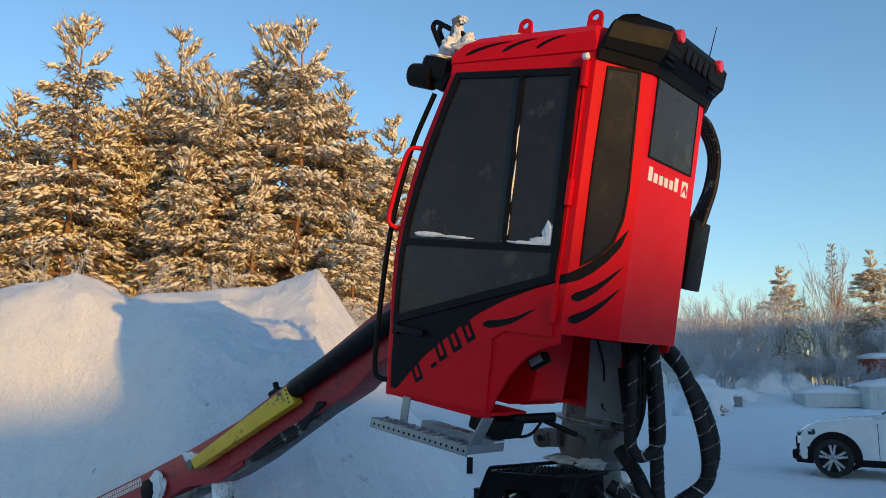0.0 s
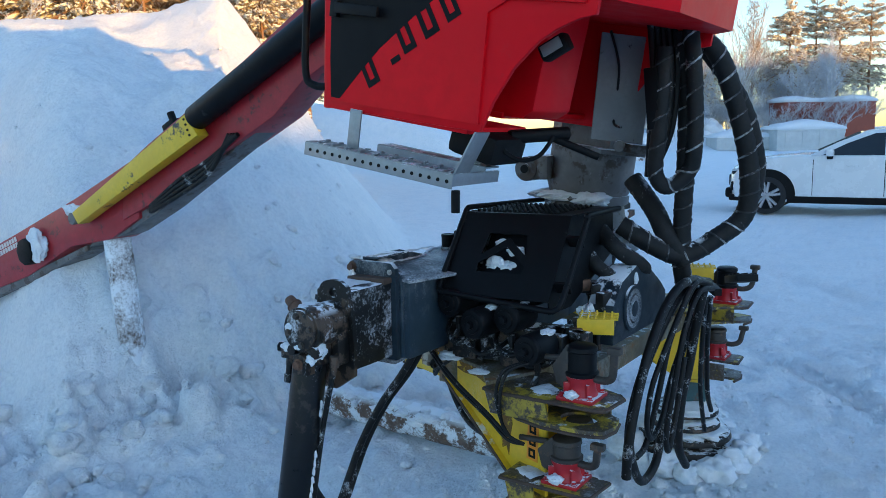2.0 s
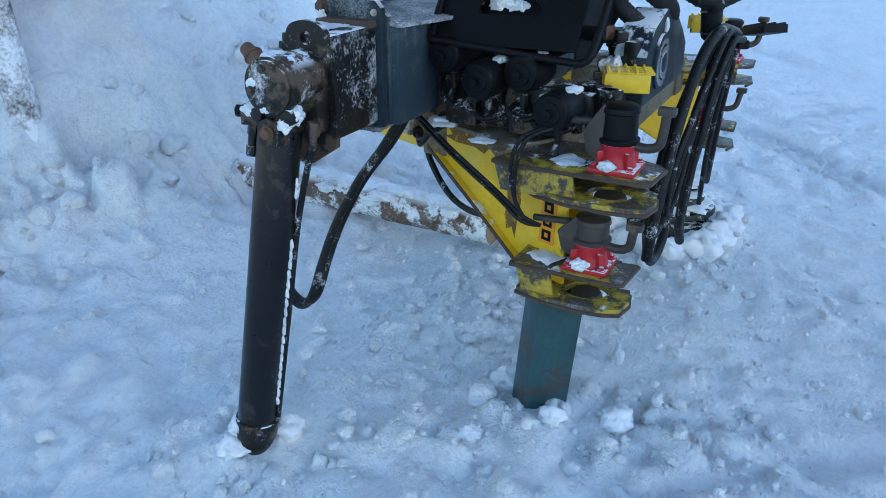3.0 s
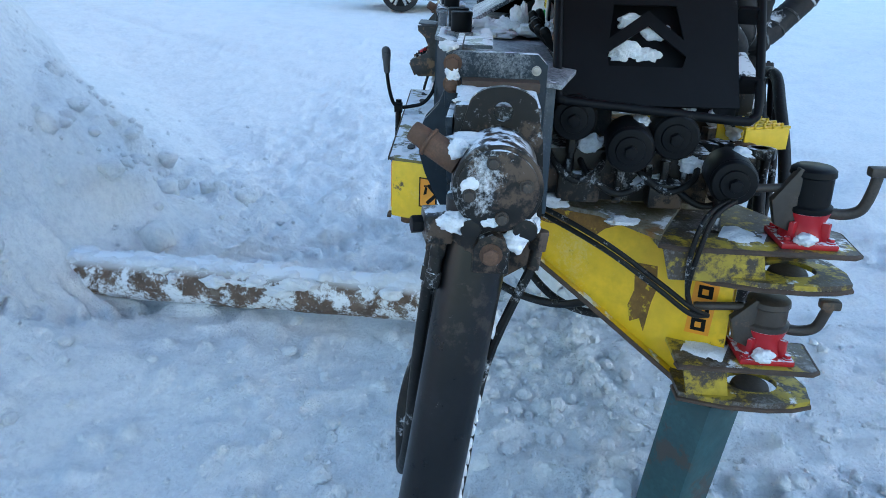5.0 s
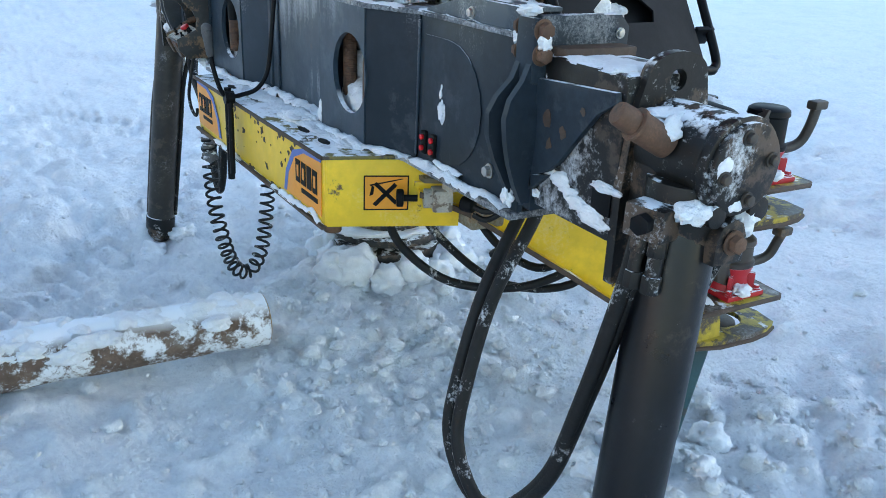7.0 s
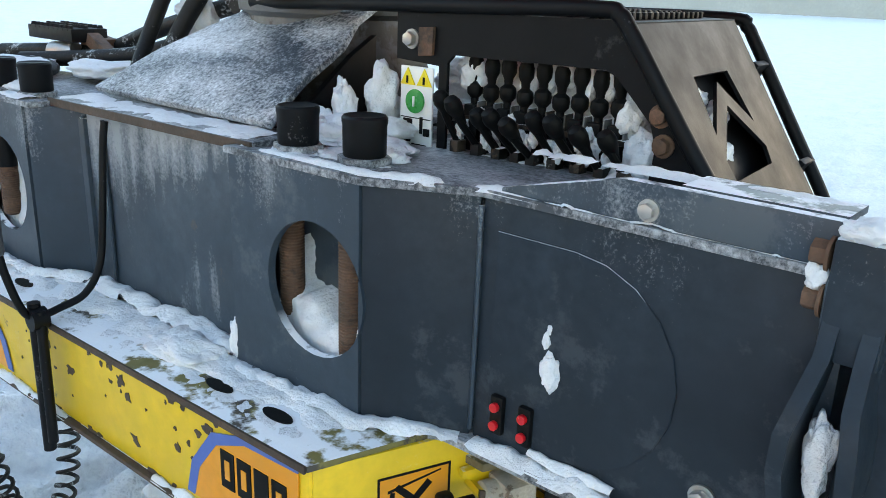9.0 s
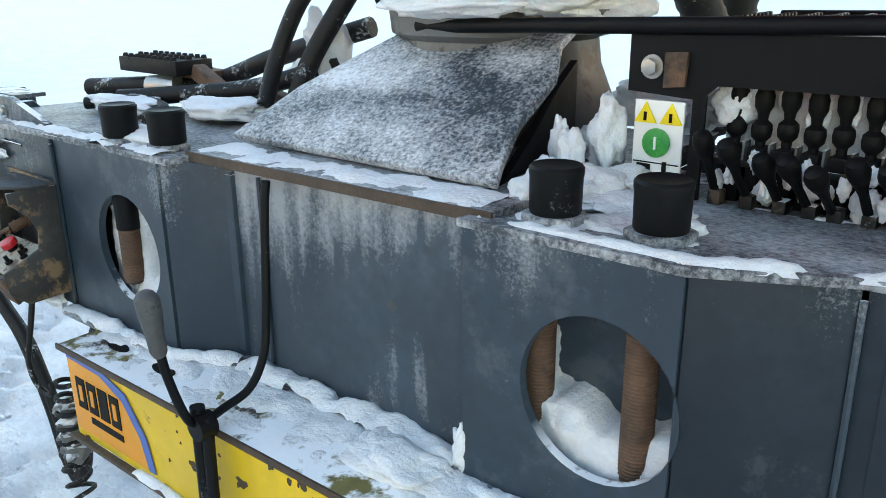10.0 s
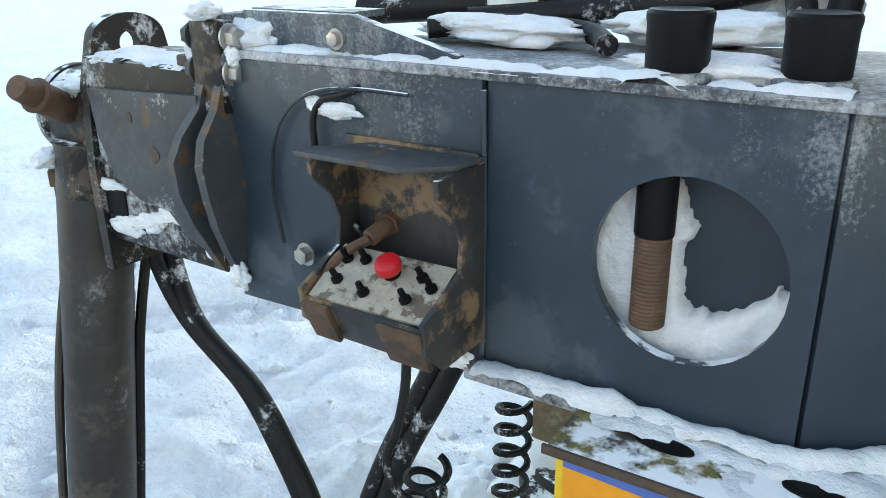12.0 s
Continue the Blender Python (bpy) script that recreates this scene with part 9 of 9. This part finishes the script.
def car(x, y, turn, label):
    """An estate car, 4.75 m long; its own x axis points to its front, front axle at x = 0."""
    z = float(ground_h(x, y))
    c = thing("estate_car", (x, y, z), label, "car", rz=turn, local=True)
    W = 0.92
    prof = [(0.70, 0.30), (0.72, 0.48), (0.70, 0.70), (0.64, 0.82), (0.48, 0.91), (0.27, 0.97), (-0.10, 1.025), (-0.51, 1.055), (-0.75, 1.05), (-3.55, 1.05), (-3.76, 0.96), (-3.82, 0.55), (-3.72, 0.34), (-3.25, 0.24), (-2.55, 0.22), (-0.5, 0.22), (0.5, 0.24)]
    g = G()
    rings = []
    for yy, k, kz in ((-W, 0.975, 0.965), (-W * 0.97, 0.99, 0.985), (-W * 0.85, 0.998, 0.997), (-W * 0.5, 1.005, 1.01), (0, 1.01, 1.015), (W * 0.5, 1.005, 1.01), (W * 0.85, 0.998, 0.997), (W * 0.97, 0.99, 0.985), (W, 0.975, 0.965)):
        rings.append([((px_ + 1.5) * k - 1.5 - (0.16 * (abs(yy) / W) ** 3 if px_ > 0.4 else 0.0), yy, (pz - 0.5) * kz + 0.5) for px_, pz in prof])
    g.loft(rings)
    part("body", g, M_CAR, c, "white car body", smooth=40)

    def half(pz):
        """Half the cabin's width at a height."""
        return W * (0.955 - 0.24 * (pz - 1.0) / 0.48)
    cab_prof = [(-0.62, 1.02), (-0.74, 1.075), (-1.10, 1.26), (-1.52, 1.44), (-1.75, 1.475), (-2.2, 1.49), (-2.7, 1.475), (-3.30, 1.40), (-3.52, 1.20), (-3.66, 1.02)]
    g = G()
    g.loft([[(px_, f_ * half(pz), pz + 0.02 * (1 - f_ * f_) * (pz > 1.1)) for px_, pz in cab_prof] for f_ in (-1, -0.92, -0.5, 0, 0.5, 0.92, 1)])
    part("cabin", g, M_CAR, c, "white roof and pillars", smooth=40)
    g = G()
    top, low = (-1.44, 1.425), (-0.80, 1.118)
    quad = [(low[0], -0.74, low[1]), (low[0], 0.74, low[1]), (top[0], 0.60, top[1]), (top[0], -0.60, top[1])]
    vs = [g.bm.verts.new((x_ + 0.012, y_, z_ + 0.022)) for x_, y_, z_ in quad] + [g.bm.verts.new((x_ - 0.01, y_, z_ - 0.02)) for x_, y_, z_ in quad]
    for q in ((0, 1, 2, 3), (7, 6, 5, 4), (0, 4, 5, 1), (1, 5, 6, 2), (2, 6, 7, 3), (3, 7, 4, 0)):
        g.bm.faces.new([vs[i] for i in q])
    part("windscreen", g, M_CGLASS, c, "dark windscreen")
    for s in (1, -1):
        for wx in (0.0, -2.87):
            arch = [(wx - 0.02 + 0.455 * math.cos(math.pi * (i / 20 * 1.10 - 0.05)), 0.345 + 0.455 * math.sin(math.pi * (i / 20 * 1.10 - 0.05))) for i in range(21)]
            g = G().prism(arch, -0.012, 0.10, frame_m((0, s * 0.922, 0), (1, 0, 0), (0, 0, 1)) if s < 0 else frame_m((0, s * 0.834, 0), (1, 0, 0), (0, 0, 1)) @ Matrix.Translation((0, 0, -0.088)), bev=0.004)
            part("wheel_arch", g, M_BLK, c, "black plastic wheel arch")
            g = G().cyl((wx, s * 0.70, 0.335), (wx, s * 0.945, 0.335), 0.335, n=36, bev=0.03)
            ty = part("wheel", g, M_TYRE, c, "wheel with winter tyre")
            g = G().cyl((wx, s * 0.94, 0.335), (wx, s * 0.952, 0.335), 0.240, n=32)
            part("rim_shadow", g, M_BLK, ty)
            g = G()
            for k in range(5):
                a = k * 2 * math.pi / 5 + 0.3
                for da in (-0.12, 0.12):
                    g.cyl((wx, s * 0.957, 0.335), (wx + 0.238 * math.cos(a + 1.6 * da), s * 0.957, 0.335 + 0.238 * math.sin(a + 1.6 * da)), 0.026, n=6)
            part("spokes", g, M_RIM, ty, "silver spokes")
        ws = [(-0.86, 1.035), (-1.24, 1.24), (-1.66, 1.405), (-1.82, 1.415), (-1.82, 1.025)], [(-1.88, 1.025), (-1.88, 1.418), (-2.45, 1.415), (-2.72, 1.395), (-2.80, 1.03)], [(-2.87, 1.03), (-2.79, 1.39), (-3.12, 1.345), (-3.25, 1.28), (-3.40, 1.09)]
        for q in ws:
            g = G()
            quad = []
            for px_, pz in q:
                quad.append((px_, s * (half(pz) + 0.006), pz))
            vs = [g.bm.verts.new(v) for v in quad] + [g.bm.verts.new((v[0], v[1] - s * 0.01, v[2])) for v in quad]
            g.bm.faces.new(vs[:5])
            g.bm.faces.new(vs[:4:-1])
            for i in range(5):
                g.bm.faces.new((vs[i], vs[(i + 1) % 5], vs[5 + (i + 1) % 5], vs[5 + i]))
            part("side_window", g, M_CGLASS, c, "dark side window")
        part("sill", G().box((-1.44, s * 0.915, 0.27), (2.2, 0.04, 0.12), bev=0.02), M_BLK, c, "black plastic sill")
        mir = part("mirror", G().box((-1.0, s * 0.99, 1.09), (0.13, 0.20, 0.13), bev=0.04), M_CAR, c)
        part("mirror_foot", G().box((-1.0, s * 0.93, 1.01), (0.10, 0.10, 0.07), bev=0.02), M_BLK, mir)
        lamp = part("headlamp", G().box((0.42, s * 0.80, 0.765), (0.36, 0.20, 0.10), rz=-s * 28, ry=8, bev=0.03), M_CGLASS, c, "dark glazed headlamp")
        part("lamp_strip", G().box((0.43, s * 0.805, 0.790), (0.33, 0.20, 0.028), rz=-s * 28, ry=8, bev=0.008), M_LAMP, lamp, "bright lamp strip")
        part("air_intake", G().box((0.49, s * 0.80, 0.475), (0.26, 0.16, 0.17), rz=-s * 28, ry=-10, bev=0.03), M_BLK, c, "black corner air intake")
        part("lower_skirt", G().box((0.46, s * 0.78, 0.285), (0.34, 0.24, 0.12), rz=-s * 25, bev=0.03), M_BLK, c, "black lower bumper corner")
        for hx in (-1.35, -2.35):
            part("door_handle", G().box((hx, s * 0.915, 0.86), (0.18, 0.02, 0.025), bev=0.008), M_CAR, c)
        for lx in (-0.74, -1.84, -2.62):
            part("door_gap", G().box((lx, s * 0.916, 0.66), (0.012, 0.012, 0.62)), M_BLK, c)
    part("grille", G().box((0.69, 0, 0.58), (0.06, 0.95, 0.20), bev=0.03), M_BLK, c, "black grille")
    part("bumper", G().box((0.66, 0, 0.36), (0.16, 1.5, 0.18), bev=0.05), M_BLK, c, "black lower bumper")
    return c


car(-12.89, -1.71, -85.5, "white estate car parked on the snow")

# ---- snowed-in things at the yard's edge ----
M_PALE = mat("pale_trailer_side", (0.55, 0.56, 0.55), 0.5, var=0.15, scale=2, bump=0.1)
M_CONT = mat("red_container_paint", (0.30, 0.07, 0.04), 0.6, var=0.2, scale=2, bump=0.2)


def snowed_heap(px, d, w, dpt, h, snow, mat_, name, label, cat, turn=0, up=0.0):
    """A box-like body under a thick, sagging cap of snow, facing the yard."""
    p_ = at_px(d, (px - 784) / 1435)
    z = float(ground_h(p_.x, p_.y)) - 0.1
    t = thing(name, (p_.x, p_.y, z), label, cat, rz=39.6 + turn, local=True)
    part("body", G().box((0, 0, (h + up) / 2), (dpt, w, h + up), bev=0.04), mat_, t)
    for zz in (up + h * 0.08, up + h * 0.94):
        part("rim", G().box((dpt / 2 + 0.02, 0, zz), (0.05, w + 0.03, h * 0.10), bev=0.01), mat_, t)
    for k in range(max(2, int(w * 0.8))):
        part("rib", G().box((dpt / 2 + 0.01, -w / 2 + (k + 0.5) * w / max(2, int(w * 0.8)), up + h * 0.5), (0.04, 0.06, h * 0.8), bev=0.008), mat_, t)
    g = G()
    r_ = random.Random(int(px))
    rings = []
    for k in range(15):
        f_ = k / 14
        e = min(1.0, 5 * min(f_, 1 - f_) + 0.35) ** 0.5
        hh = snow * e * (0.85 + 0.22 * math.sin(f_ * 7 + px) + 0.10 * r_.random())
        yy = (f_ - 0.5) * (w + 0.25)
        rings.append([(dpt / 2 * 1.06 * math.cos(q) * (1 if abs(math.cos(q)) < 0.9 else 1.0), yy, h + up - 0.03 + hh * max(0.0, math.sin(q)) ** 0.45) for q in [math.pi * i / 10 for i in range(11)]])
    g.loft(rings)
    part("snow_cover", g, M_SNOWP, t, "thick snow cover")


snowed_heap(1456, 58, 4.25, 1.9, 0.75, 0.55, M_PALE, "trailer", "pale grey trailer under thick snow", "trailer", up=0.15)
snowed_heap(1575, 57, 5.0, 2.2, 1.55, 0.65, M_PALE, "covered_cart", "pale box trailer under thick snow", "trailer")
snowed_heap(1610, 62, 7.4, 2.4, 1.2, 0.50, M_CONT, "container", "rusty red container under snow", "container", up=1.5)
snowed_heap(1286, 56, 1.15, 1.0, 0.25, 0.50, M_GREYG, "crate", "low crate under snow", "crate", up=0.55)
for px, d, w, h in ((1345, 62, 2.0, 1.5), (1290, 59, 1.6, 0.7), (1395, 63, 1.4, 1.1), (1250, 57, 1.8, 0.9)):
    p_ = at_px(d, (px - 784) / 1435)
    heap = thing("snow_mound", (p_.x, p_.y, float(ground_h(p_.x, p_.y))), "smooth rounded mound of ploughed snow", "snow mound", "snow mounds", rz=39.6, local=True)
    part("mound", G().lump((0, 0, 0), (w * 0.6, w, h), seed=px, sub=4), M_SNOWP, heap)
p_ = at_px(41, (1236 - 784) / 1435)
heap = thing("snowed_boulder", (p_.x, p_.y, float(ground_h(p_.x, p_.y))), "big snow-covered heap with a broken brown face", "snow heap", rz=39.6, local=True)
part("mound", G().lump((0, 0, 0.15), (1.1, 1.35, 1.5), seed=3, sub=4), M_SNOWP, heap)
part("broken_face", G().lump((0.72, 0.62, 0.35), (0.32, 0.42, 0.38), seed=8, sub=3), M_BARK, heap, "broken brown face")

# ---- sunlit hall far beyond the thicket ----
M_FAR = mat("pale_far_sheet", (0.62, 0.58, 0.52), 0.7, var=0.1, scale=0.4, bump=0.1)
p_ = at_px(98, (1262 - 784) / 1435)
far_hall = thing("far_hall", (p_.x, p_.y, 0), "low pale hall beyond the thicket, lit by the sun", "hall", rz=39.6, local=True)
part("wall", G().box((0, 0, 4.3), (8, 11.5, 8.8), bev=0.05), M_FAR, far_hall)
part("roof", G().box((0, 0, 8.9), (8.6, 12.1, 0.35), bev=0.05), M_SNOWP, far_hall, "snow-covered roof")
